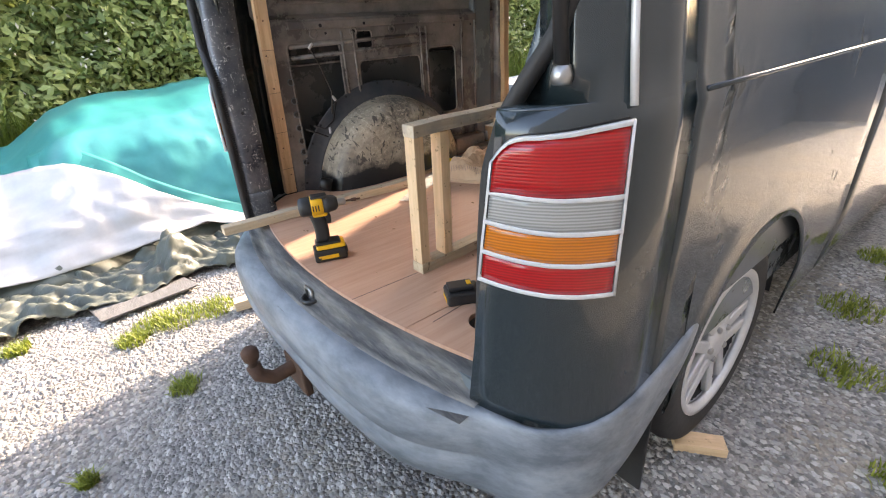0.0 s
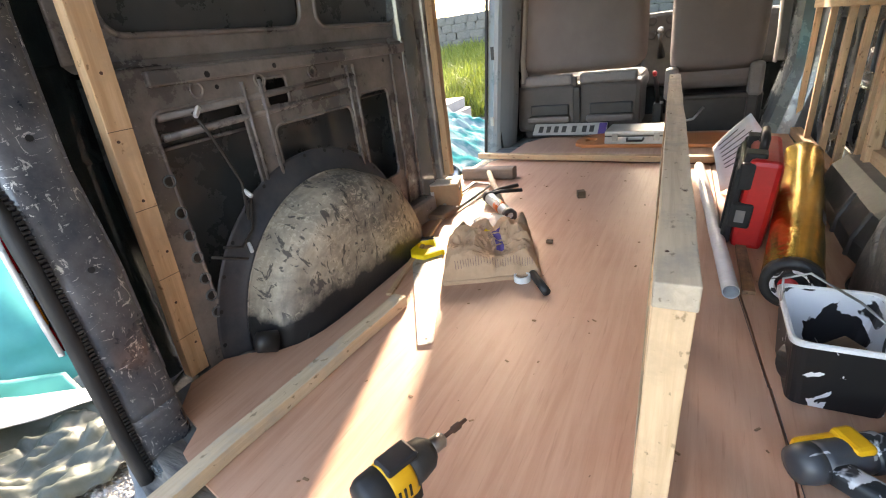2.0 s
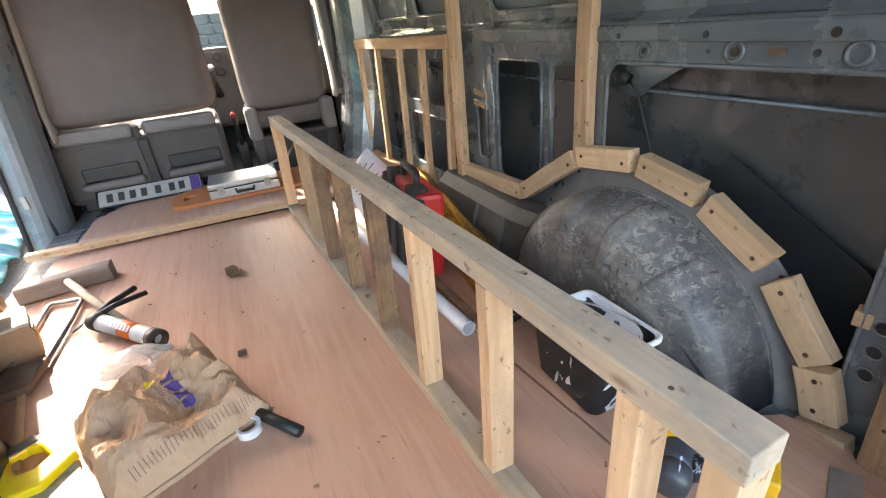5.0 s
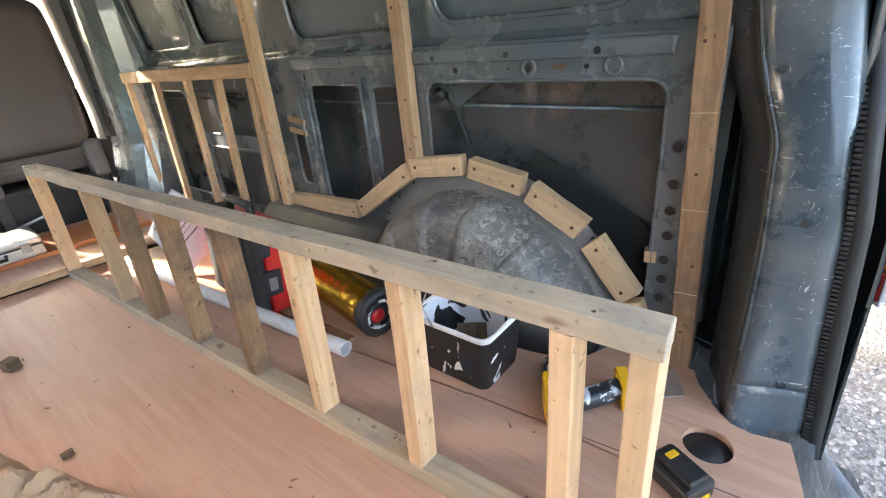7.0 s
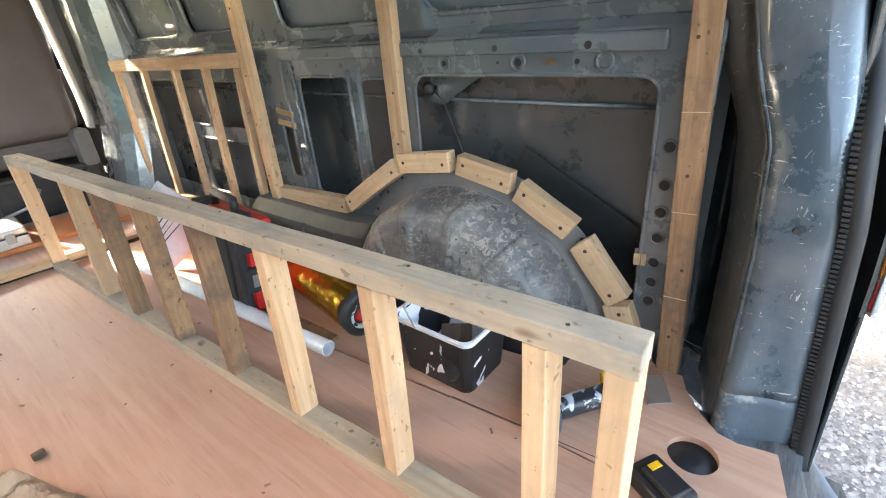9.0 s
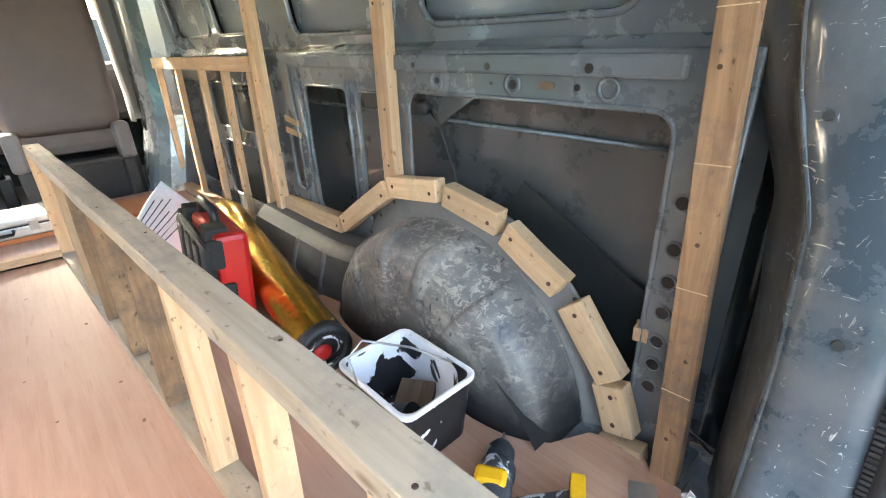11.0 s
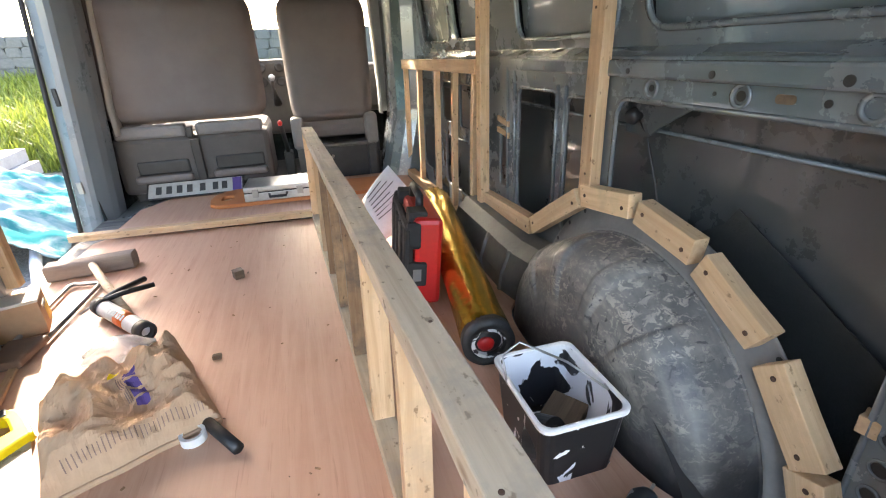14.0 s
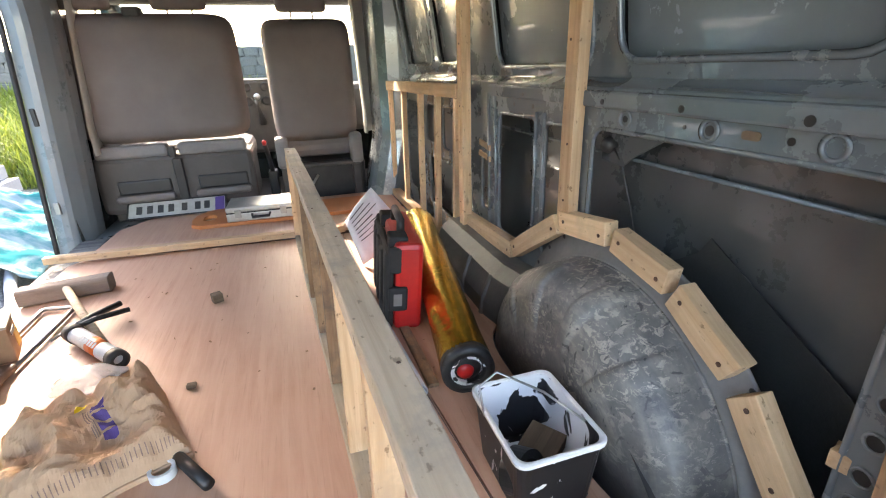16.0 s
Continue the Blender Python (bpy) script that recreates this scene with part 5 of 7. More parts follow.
def at3(x, y, z, rx=0, rz=0):
    return Matrix.Translation((x, y, z)) @ Euler((radians(rx), 0, radians(rz))).to_matrix().to_4x4()


bench = thing("double_seat", "worn grey-brown double passenger seat seen from behind", "seat")
cushion("backrest", 0.88, 0.66, 0.13, SEATF, bench, at3(-0.535, 3.125, 1.318, 4), puff=0.012)
part("seat_shell", boxbm(-0.955, -0.115, 3.06, 3.45, 0.60, 0.925), SHELL, bench, bevel=0.03)
for x0, x1 in ((-0.90, -0.555), (-0.485, -0.14)):
    part("seat_pad", boxbm(x0 - 0.02, x1, 3.045, 3.12, 0.915, 0.985), SEATP, bench, bevel=0.018)
    # black block stands for the shaded hollow in the seat shell
    part("shell_recess", boxbm(x0 + 0.05, x1 - 0.02, 3.050, 3.07, 0.712, 0.790), BLACK, bench, bevel=0.014)
    part("shell_ledge", boxbm(x0 + 0.03, x1 - 0.01, 3.020, 3.07, 0.668, 0.712), worn("shell_ledge", (0.13, 0.108, 0.10), (0.17, 0.145, 0.135), 7, 0.6), bench, bevel=0.016)
part("belt_strap", boxbm(-0.545, -0.495, 3.035, 3.06, 0.66, 0.90), BLACK, bench, bevel=0.006)
part("belt_buckle", boxbm(-0.55, -0.515, 3.02, 3.05, 0.91, 0.97, Matrix.Identity(4)), BLACK, bench, bevel=0.006)
part("seat_cushion", boxbm(-0.94, -0.12, 3.2, 3.66, 0.80, 0.95), SEATF, bench, bevel=0.05)
for x in (-0.80, -0.35):
    cushion("headrest", 0.27, 0.17, 0.10, SEATF, bench, at3(x, 3.11, 1.745), puff=0.01)
    for dx in (-0.06, 0.06):
        part("headrest_rod", pipe([(x + dx, 3.115, 1.60), (x + dx, 3.11, 1.69)], 0.006, 8), STEEL, bench, smooth=True)
part("belt_guide", boxbm(-0.62, -0.53, 3.08, 3.16, 1.62, 1.68), PLAST_D, bench, bevel=0.015)
for x in (-0.88, -0.2):
    part("seat_foot", boxbm(x - 0.03, x + 0.03, 3.1, 3.4, 0.552, 0.61), PLAST_D, bench, bevel=0.008)

single = thing("driver_seat", "worn grey-brown driver seat with an exposed metal base", "seat")
cushion("backrest", 0.50, 0.69, 0.13, SEATF, single, at3(0.285, 3.13, 1.275, 4), puff=0.012)
part("seat_cushion", boxbm(0.04, 0.53, 3.16, 3.66, 0.82, 0.95), SEATF, single, bevel=0.05)
for x in (0.05, 0.50):
    part("recliner_cover", boxbm(x - 0.03, x + 0.045, 3.05, 3.16, 0.78, 0.97), SEATP, single, bevel=0.02)
part("seat_rail", boxbm(0.06, 0.52, 3.06, 3.12, 0.775, 0.80), PLAST_D, single, bevel=0.008)
part("seat_box", boxbm(0.04, 0.56, 3.12, 3.6, 0.552, 0.80), BLACK, single, bevel=0.02)
for x in (0.06, 0.50):
    part("seat_leg", boxbm(x - 0.025, x + 0.03, 3.07, 3.13, 0.552, 0.80), PLAST_D, single, bevel=0.008)
part("crank_rod", pipe([(0.02, 3.06, 0.62), (0.2, 3.05, 0.66), (0.25, 3.05, 0.73)], 0.008, 8), STEEL, single, smooth=True)
cushion("headrest", 0.28, 0.17, 0.10, SEATF, single, at3(0.275, 3.11, 1.735), puff=0.01)
for dx in (-0.06, 0.06):
    part("headrest_rod", pipe([(0.275 + dx, 3.115, 1.58), (0.275 + dx, 3.11, 1.68)], 0.006, 8), STEEL, single, smooth=True)
brake = thing("handbrake", "black handbrake lever with a red release beside the driver seat", "lever")
part("lever", pipe([(-0.03, 3.40, 0.70), (-0.035, 3.20, 0.86), (-0.04, 3.10, 0.93)], 0.014, 10), BLACK, brake, smooth=True)
part("release", lathe([(0.012, 0), (0.014, 0.02), (0.008, 0.03)], 12, at3(-0.04, 3.09, 0.935, 40)), REDP, brake, smooth=True)
part("bracket", boxbm(-0.06, 0.0, 3.34, 3.46, 0.45, 0.72), BLACK, brake, bevel=0.008)


# ---- number plate, case and board behind the seats ----
plate = thing("number_plate", "white number plate lying upside down against the seat base", "number plate", m=at3(-0.562, 3.000, 0.628, -48, -1.5))
part("plate_panel", boxbm(-0.26, 0.26, 0.0, 0.004, -0.055, 0.055), worn("dirty_plate", (0.40, 0.385, 0.35), (0.26, 0.245, 0.22), 9, 0.5), plate, bevel=0.002)
part("plate_rim", sheet(rounded(-0.262, 0.262, -0.057, 0.057, 0.008), [rounded(-0.254, 0.254, -0.049, 0.049, 0.006)], lambda a, b, c: Vector((a, -0.001 - c, b)), 0.002), BLACK, plate)
part("plate_flash", boxbm(0.20, 0.25, -0.0022, -0.0008, -0.046, 0.046), PURPLE, plate)
for x in (-0.20, -0.145, -0.09, -0.035, 0.035, 0.105, 0.155):
    part("plate_bar", boxbm(x - 0.015, x + 0.015, -0.0022, -0.0008, -0.026, 0.026), PLAST_D, plate)

board = thing("orange_board", "flat orange board with rounded end and hand hole on plywood", "board")
outb = [(-0.40, 2.63), (0.50, 2.60), (0.52, 2.90), (-0.34, 2.95), (-0.40, 2.92), (-0.445, 2.85), (-0.455, 2.76), (-0.445, 2.67)]
part("panel", sheet(outb, [rounded(-0.395, -0.335, 2.72, 2.82, 0.025)], lambda a, b, c: Vector((a, b, 0.604 - c)), 0.020), ORANGE, board, bevel=0.004)

case = thing("aluminium_case", "small aluminium carrying case lying on the orange board", "case", m=at3(-0.085, 2.74, 0.604, 0, -2))
part("lower_shell", boxbm(-0.175, 0.175, -0.115, 0.115, 0.0, 0.045), ALU, case, bevel=0.006)
part("lid", boxbm(-0.175, 0.175, -0.115, 0.115, 0.049, 0.078), ALU, case, bevel=0.008)
part("seam", boxbm(-0.173, 0.173, -0.113, 0.113, 0.044, 0.050), BLACK, case)
part("carry_handle", pipe([(-0.045, -0.117, 0.035), (-0.042, -0.150, 0.028), (0.042, -0.150, 0.028), (0.045, -0.117, 0.035)], 0.007, 8), BLACK, case, smooth=True)
for x in (-0.115, 0.115):
    part("latch", boxbm(x - 0.016, x + 0.016, -0.121, -0.114, 0.022, 0.065), STEEL, case, bevel=0.002)


# ---- tools and materials on the right of the frame ----
bucket = thing("paint_bucket", "square black plastic bucket smeared with white paint", "bucket")
BX, BY = 0.493, 0.680


def bucket_ring(z, grow=0.0):
    hx, hy = 0.074 + 0.075 * z + grow, 0.095 + 0.09 * z + grow
    return [(BX + a, BY + b, FLOOR + z) for a, b in rounded(-hx, hx, -hy, hy, 0.022, 4)]


def loft(rings, cap=False):
    bm = bmesh.new()
    rs = [[bm.verts.new(p) for p in ring] for ring in rings]
    for a, b in zip(rs, rs[1:]):
        for i in range(len(a)):
            bm.faces.new((a[i], a[(i + 1) % len(a)], b[(i + 1) % len(a)], b[i]))
    if cap:
        bm.faces.new(rs[0][::-1])
        bm.faces.new(rs[-1])
    return bm


def splash(name, base, paint, lo, hi, scale, stretch=(1, 1, 1)):
    m, nt, b = base_mat(name, 0.4)
    n = step(nt, noise_tex(nt, coords(nt, stretch), scale, 3, 0.5, 0.8), lo, hi)
    nt.links.new(ramp_mix(nt, n, base, paint), b.inputs["Base Color"])
    bump(nt, b, n, 0.3, 0.002)
    return m


BUCK_O = splash("bucket_outside", (0.012, 0.012, 0.013), (0.75, 0.75, 0.76), 0.618, 0.63, 25.0, (1, 1, 0.6))
BUCK_I = splash("bucket_inside", (0.74, 0.75, 0.78), (0.015, 0.015, 0.018), 0.55, 0.565, 13.0, (1, 1, 0.8))
body = part("body", loft([bucket_ring(0.0, -0.01), bucket_ring(0.004), bucket_ring(0.05), bucket_ring(0.10), bucket_ring(0.148)], True), BUCK_O, bucket)
part("lining", loft([bucket_ring(0.1515, -0.001), bucket_ring(0.149, -0.005), bucket_ring(0.08, -0.005), bucket_ring(0.012, -0.006)]), BUCK_I, bucket)
part("rim", loft([bucket_ring(0.143, 0.001), bucket_ring(0.144, 0.005), bucket_ring(0.152, 0.005), bucket_ring(0.154, 0.001), bucket_ring(0.152, -0.004), bucket_ring(0.146, -0.005)]), WHITE, bucket)
part("paint_floor", boxbm(BX - 0.07, BX + 0.07, BY - 0.09, BY + 0.09, FLOOR + 0.008, FLOOR + 0.013), BUCK_I, bucket)
part("handle", pipe([(BX - 0.09, BY + 0.03, FLOOR + 0.145), (BX - 0.088, BY + 0.06, FLOOR + 0.19), (BX - 0.04, BY + 0.085, FLOOR + 0.195), (BX + 0.03, BY + 0.02, FLOOR + 0.175), (BX + 0.07, BY - 0.06, FLOOR + 0.16), (BX + 0.092, BY - 0.01, FLOOR + 0.14)], 0.0025, 6), STEEL, bucket, smooth=True)
# the bucket's mouth is open: drop the cap
bmh = bmesh.new()
bmh.from_mesh(body.data)
bmh.faces.ensure_lookup_table()
capf = max((f for f in bmh.faces if len(f.verts) > 4), key=lambda f: f.calc_center_median().z)
bmesh.ops.delete(bmh, geom=[capf], context="FACES_ONLY")
bmh.to_mesh(body.data)
bmh.free()
tagged(sawn("wood_offcut", (BX - 0.02, BY - 0.025, FLOOR + 0.045), (BX + 0.055, BY + 0.03, FLOOR + 0.06), 0.075, 0.03, DARKWOOD, (0.2, 0.1, 1)), "brown wood offcut lying inside the paint bucket", "wood offcut")
tagged(part("tape_roll", lathe_open([(0.045, -0.02), (0.045, 0.02), (0.03, 0.02), (0.03, -0.02)], 28, at3(BX - 0.045, BY - 0.045, FLOOR + 0.062, 70, 30)), BLACK, None, smooth=False), "black tape roll inside the paint bucket", "tape")

roll = thing("foil_roll", "roll of gold foil insulation lying beside the wheel tub", "roll")
G0, G1, GR = Vector((0.462, 0.955, FLOOR + 0.066)), Vector((0.625, 2.05, FLOOR + 0.115)), 0.066
gm = frame_of(G0, G1)
gl = (G1 - G0).length


def foil(u, v):
    a = 2 * math.pi * u
    x = -gl / 2 + gl * v
    r = GR - 0.010 * max(0, (v - 0.93) / 0.07) + 0.0018 * noise.noise((x * 9, math.cos(a) * 2, math.sin(a) * 2))
    if v > 0.95:
        r *= 1 + 0.25 * noise.noise((math.cos(a) * 3, math.sin(a) * 3, v * 8))
    return gm @ Vector((x, r * math.cos(a), r * math.sin(a)))


part("foil", grid(40, 60, foil, True), GOLD, roll, smooth=True)
gz = gm @ Euler((0, radians(-90), 0)).to_matrix().to_4x4() @ Matrix.Translation((0, 0, gl / 2))
part("end_ring", lathe_open([(0.0665, -0.03), (0.0675, 0.004), (0.045, 0.006), (0.045, -0.03)], 32, gz), ROLLCAP, roll, smooth=True)
part("core", lathe_open([(0.045, -0.02), (0.045, 0.003), (0.036, 0.004), (0.034, -0.02)], 28, gz), splash("core_paint", (0.02, 0.02, 0.02), (0.7, 0.7, 0.7), 0.5, 0.53, 30.0), roll)
part("core_plug", lathe([(0.034, -0.02), (0.034, -0.006), (0.024, -0.003), (0.018, -0.002)], 24, gz), BLACK, roll, smooth=True)
part("red_wad", lathe([(0.026, -0.012), (0.020, 0.002), (0.012, 0.006), (0.004, 0.007)], 12, gz @ Matrix.Translation((-0.004, 0.006, 0))), REDP, roll, smooth=True)
for f, ang in ((0.30, 62), (0.44, 80), (0.60, 70)):
    a = radians(ang)
    for k in range(9):
        x = -gl / 2 + gl * f + k * 0.011
        c = Matrix.Rotation(a, 4, "X")
        part("print_bar", boxbm(x, x + 0.007, -0.010 - 0.003 * (k % 3), 0.010, GR + 0.0005, GR + 0.0012, gm @ c), DARKPRINT, roll)

tagged(part("white_pipe", grid(20, 2, lambda u, v: Vector((0, 0, 0)), True), GLOSS_W), "white plastic pipe lying on the plywood beside the frame", "pipe")
wp = bpy.data.objects["white_pipe"]
P0, P1 = Vector((0.340, 0.968, FLOOR + 0.021)), Vector((0.250, 2.20, FLOOR + 0.021))
pm = frame_of(P0, P1)
pl = (P1 - P0).length
ringp = [(0.021, -pl / 2), (0.021, pl / 2), (0.0185, pl / 2), (0.0185, -pl / 2)]
bmp = lathe_open(ringp, 24, pm @ Euler((0, radians(90), 0)).to_matrix().to_4x4())
bmp.to_mesh(wp.data)
bmp.free()
wp.data.polygons.foreach_set("use_smooth", [True] * len(wp.data.polygons))
wp.modifiers.new("split", "EDGE_SPLIT").split_angle = radians(40)

redcase = thing("tool_case", "red and black plastic tool case standing on its edge", "tool case", m=at3(0.392, 1.49, FLOOR, 0, -5) @ Matrix.Rotation(radians(5), 4, "Y"))
CASEB = worn("case_black", (0.016, 0.016, 0.017), (0.028, 0.028, 0.028), 14, 0.8, relief=0.15)
part("red_shell", boxbm(-0.030, 0.058, -0.185, 0.185, 0.0, 0.285), REDP, redcase, bevel=0.016)
part("black_shell", boxbm(-0.060, -0.032, -0.187, 0.187, 0.0, 0.262), CASEB, redcase, bevel=0.016)
for y in (-0.10, 0.0, 0.10):
    part("shell_rib", boxbm(-0.067, -0.052, y - 0.03, y + 0.03, 0.03, 0.25), CASEB, redcase, bevel=0.006)
for y in (-0.186, 0.170):
    part("corner_guard", boxbm(-0.052, -0.005, y, y + 0.022, 0.19, 0.275), CASEB, redcase, bevel=0.008)
part("front_panel", boxbm(-0.050, 0.010, -0.196, -0.15, 0.07, 0.15), CASEB, redcase, bevel=0.008)
part("badge", boxbm(-0.034, -0.008, -0.1975, -0.195, 0.09, 0.13), SEATP, redcase, bevel=0.002)
for y in (-0.12, 0.12):
    part("latch", boxbm(-0.044, 0.014, y - 0.034, y + 0.034, 0.250, 0.298), CASEB, redcase, bevel=0.005)
part("carry_handle", pipe([(0.0, -0.075, 0.285), (0.0, -0.070, 0.325), (0.0, 0.070, 0.325), (0.0, 0.075, 0.285)], 0.013, 10), BLACK, redcase, smooth=True)
for y in (-0.10, 0.0, 0.10):
    part("shell_rib", boxbm(0.050, 0.064, y - 0.03, y + 0.03, 0.03, 0.25), REDP, redcase, bevel=0.008)

# paper sheet leaning behind the case
def paper_at(u, v):
    a, b = Vector((0.335, 1.86, FLOOR + 0.006)), Vector((0.535, 1.815, 0.705))
    c, d = Vector((0.292, 1.98, 0.735)), Vector((0.410, 1.945, 0.880))
    p = (a * (1 - u) + b * u) * (1 - v) + (c * (1 - u) + d * u) * v
    return p + Vector((0.006, -0.010, 0.0)) * math.sin(u * 3.0) * math.sin(v * 4.0)


leaf = thing("paper_sheet", "creased white printed sheet leaning behind the tool case", "paper")
thick(part("sheet", grid(8, 8, paper_at), PAPER, leaf, smooth=True), 0.003)
nrm = (paper_at(1, 0) - paper_at(0, 0)).cross(paper_at(0, 1) - paper_at(0, 0)).normalized()
for k in range(7):
    for j in (0,):
        v = 0.92 - 0.08 * k
        a, b = paper_at(0.15, v), paper_at(0.15 + 0.5 + 0.2 * ((k * 7) % 3) / 2, v)
        part("print_line", pipe([a + nrm * -0.002, b + nrm * -0.002], 0.0022, 4), DARKPRINT, leaf)
        part("print_line", pipe([a + nrm * 0.002, b + nrm * 0.002], 0.0022, 4), DARKPRINT, leaf)


# ---- power tools ----
def yaw_pose(x, y, z, heading):
    """Local y points to heading (degrees clockwise from the van's forward)."""
    return Matrix.Translation((x, y, z)) @ Matrix.Rotation(radians(-heading), 4, "Z")


AXY = Euler((radians(-90), 0, 0)).to_matrix().to_4x4()      # a turned body's axis along local y


def battery(parent, m, w=0.066, l=0.105, h=0.045):
    bt = part("battery", boxbm(-w / 2, w / 2, -l / 2, l / 2, 0.0, h, m), BLACK, parent, bevel=0.007)
    part("stripe", boxbm(-w / 2 - 0.0012, w / 2 + 0.0012, -l / 2 + 0.012, l / 2 - 0.03, h * 0.40, h * 0.56, m), YELLOW, bt, bevel=0.002)
    part("release_tab", boxbm(-0.018, 0.018, l / 2 - 0.004, l / 2 + 0.004, h * 0.35, h * 0.85, m), BLACK, bt, bevel=0.002)
    return bt


def driver(m):
    d = thing("impact_driver", "yellow and black cordless impact driver standing on its battery", "power tool", m=m)
    battery(d, Matrix.Identity(4), 0.072, 0.112, 0.045)
    part("base", boxbm(-0.037, 0.037, -0.045, 0.054, 0.045, 0.060), YELLOW, d, bevel=0.007)
    part("base_top", boxbm(-0.028, 0.028, -0.046, 0.040, 0.058, 0.069), BLACK, d, bevel=0.006)
    part("grip", loft([[(a * (1.0 - 0.1 * t), b + 0.0 - 0.018 + 0.02 * t - 0.03 * t * t, 0.064 + 0.112 * t) for a, b in rounded(-0.019, 0.019, -0.024, 0.024, 0.014, 4)] for t in span(0, 1, 6)], True), BLACK, d, smooth=True)
    hd = pose(0, -0.02, 0.198) @ AXY
    part("motor_housing", lathe([(0.012, -0.058), (0.027, -0.055), (0.033, -0.045), (0.034, -0.018), (0.033, -0.016)], 24, hd), BLACK, d, smooth=True)
    part("housing", lathe([(0.033, -0.020), (0.0345, -0.012), (0.0345, 0.016), (0.032, 0.022)], 24, hd), YELLOW, d, smooth=True)
    part("gear_nose", lathe([(0.031, 0.018), (0.030, 0.040), (0.026, 0.062), (0.018, 0.072)], 24, hd), PLAST_D, d, smooth=True)
    part("chuck", lathe([(0.011, 0.070), (0.0125, 0.075), (0.0125, 0.095), (0.008, 0.100)], 16, hd), STEEL, d, smooth=True)
    part("bit", lathe([(0.0035, 0.098), (0.0035, 0.118), (0.006, 0.120), (0.006, 0.135), (0.0035, 0.137), (0.003, 0.150)], 10, hd), RUST, d, smooth=True)
    part("trigger", boxbm(-0.010, 0.010, 0.004, 0.022, 0.130, 0.165), BLACK, d, bevel=0.005)
    part("top_cap", boxbm(-0.020, 0.020, -0.035, 0.020, 0.222, 0.2345), BLACK, d, bevel=0.005)
    part("collar", boxbm(-0.022, 0.022, -0.038, 0.014, 0.160, 0.178), YELLOW, d, bevel=0.009)
    for sx in (-1, 1):
        for k in range(4):
            part("vent", boxbm(sx * 0.0335 - 0.0012, sx * 0.0335 + 0.0012, -0.042 + 0.009 * k, -0.038 + 0.009 * k, 0.188, 0.208), BLACK, d)
        part("badge_bar", boxbm(sx * 0.0365 - 0.001, sx * 0.0365 + 0.001, -0.035, 0.025, 0.012, 0.020), YELLOW, d)
    return d


driver(yaw_pose(-0.094, 0.050, FLOOR, 20) @ Matrix.Scale(0.94, 4))


def drill(m):
    d = thing("cordless_drill", "paint-spattered yellow and black cordless drill lying on its side", "power tool", m=m)
    sp = splash("spattered_black", (0.02, 0.025, 0.03), (0.5, 0.52, 0.55), 0.62, 0.65, 28.0)
    hd = AXY
    greyp = splash("spattered_grey", (0.05, 0.056, 0.065), (0.5, 0.52, 0.55), 0.66, 0.69, 26.0)
    part("motor_housing", lathe([(0.014, -0.085), (0.030, -0.080), (0.034, -0.06), (0.034, -0.045)], 24, hd), greyp, d, smooth=True)
    part("housing", lathe([(0.034, -0.046), (0.0335, -0.03), (0.0325, 0.02), (0.031, 0.04)], 24, hd), greyp, d, smooth=True)
    part("top_cover", boxbm(-0.037, -0.014, -0.066, 0.030, -0.026, 0.026), YELLOW, d, bevel=0.009)
    part("gear_cover", boxbm(-0.036, 0.022, 0.002, 0.040, -0.033, 0.0355), YELLOW, d, bevel=0.008)
    part("clutch_ring", lathe([(0.032, 0.038), (0.034, 0.044), (0.034, 0.066), (0.030, 0.072)], 24, hd), sp, d, smooth=True)
    part("chuck", lathe([(0.026, 0.070), (0.028, 0.075), (0.027, 0.105), (0.018, 0.120), (0.008, 0.124)], 20, hd), sp, d, smooth=True)
    part("bit", lathe([(0.003, 0.122), (0.003, 0.15)], 8, hd), STEEL, d)
    part("grip", loft([[(0.026 + 0.105 * t, -0.026 + 0.045 * t + a, b) for a, b in rounded(-0.023, 0.023, -0.019, 0.019, 0.013, 4)] for t in span(0, 1, 6)], True), sp, d, smooth=True)
    part("battery_socket", sheet(rounded(-0.042, 0.046, -0.030, 0.030, 0.008), [rounded(-0.032, 0.036, -0.019, 0.019, 0.006)], lambda a, b, c: Vector((0.130 + c, a + 0.022, b - 0.004)), 0.026), YELLOW, d, bevel=0.003)
    part("trigger", boxbm(0.04, 0.075, -0.012, 0.008, -0.010, 0.010), BLACK, d, bevel=0.004)
    return d


drill(Matrix.Translation((0.470, 0.432, FLOOR + 0.0355)) @ Matrix.Rotation(radians(-58), 4, "Z") @ Matrix.Scale(0.95, 4))
bat = thing("battery_pack", "black cordless tool battery with a yellow stripe on the plywood", "battery", m=Matrix.Translation((0.416, 0.186, FLOOR)) @ Matrix.Rotation(radians(-28), 4, "Z") @ Matrix.Scale(0.9, 4))
part("case", boxbm(-0.037, 0.037, -0.052, 0.052, 0.0, 0.042), BLACK, bat, bevel=0.008)
part("rail", boxbm(-0.024, 0.024, -0.045, 0.03, 0.042, 0.056), BLACK, bat, bevel=0.004)
part("yellow_tab", boxbm(-0.012, 0.012, 0.012, 0.026, 0.056, 0.0585), YELLOW, bat, bevel=0.001)
part("badge_bar", boxbm(-0.026, 0.020, -0.0535, -0.0515, 0.008, 0.018), YELLOW, bat)
mp = part("metal_offcut", sheet([(0.610, 0.262), (0.690, 0.300), (0.715, 0.262), (0.640, 0.225)], [], lambda a, b, c: Vector((a, b, FLOOR + 0.001 + c)), 0.003), ALU)
tagged(mp, "bare aluminium offcut lying on the plywood", "metal offcut")


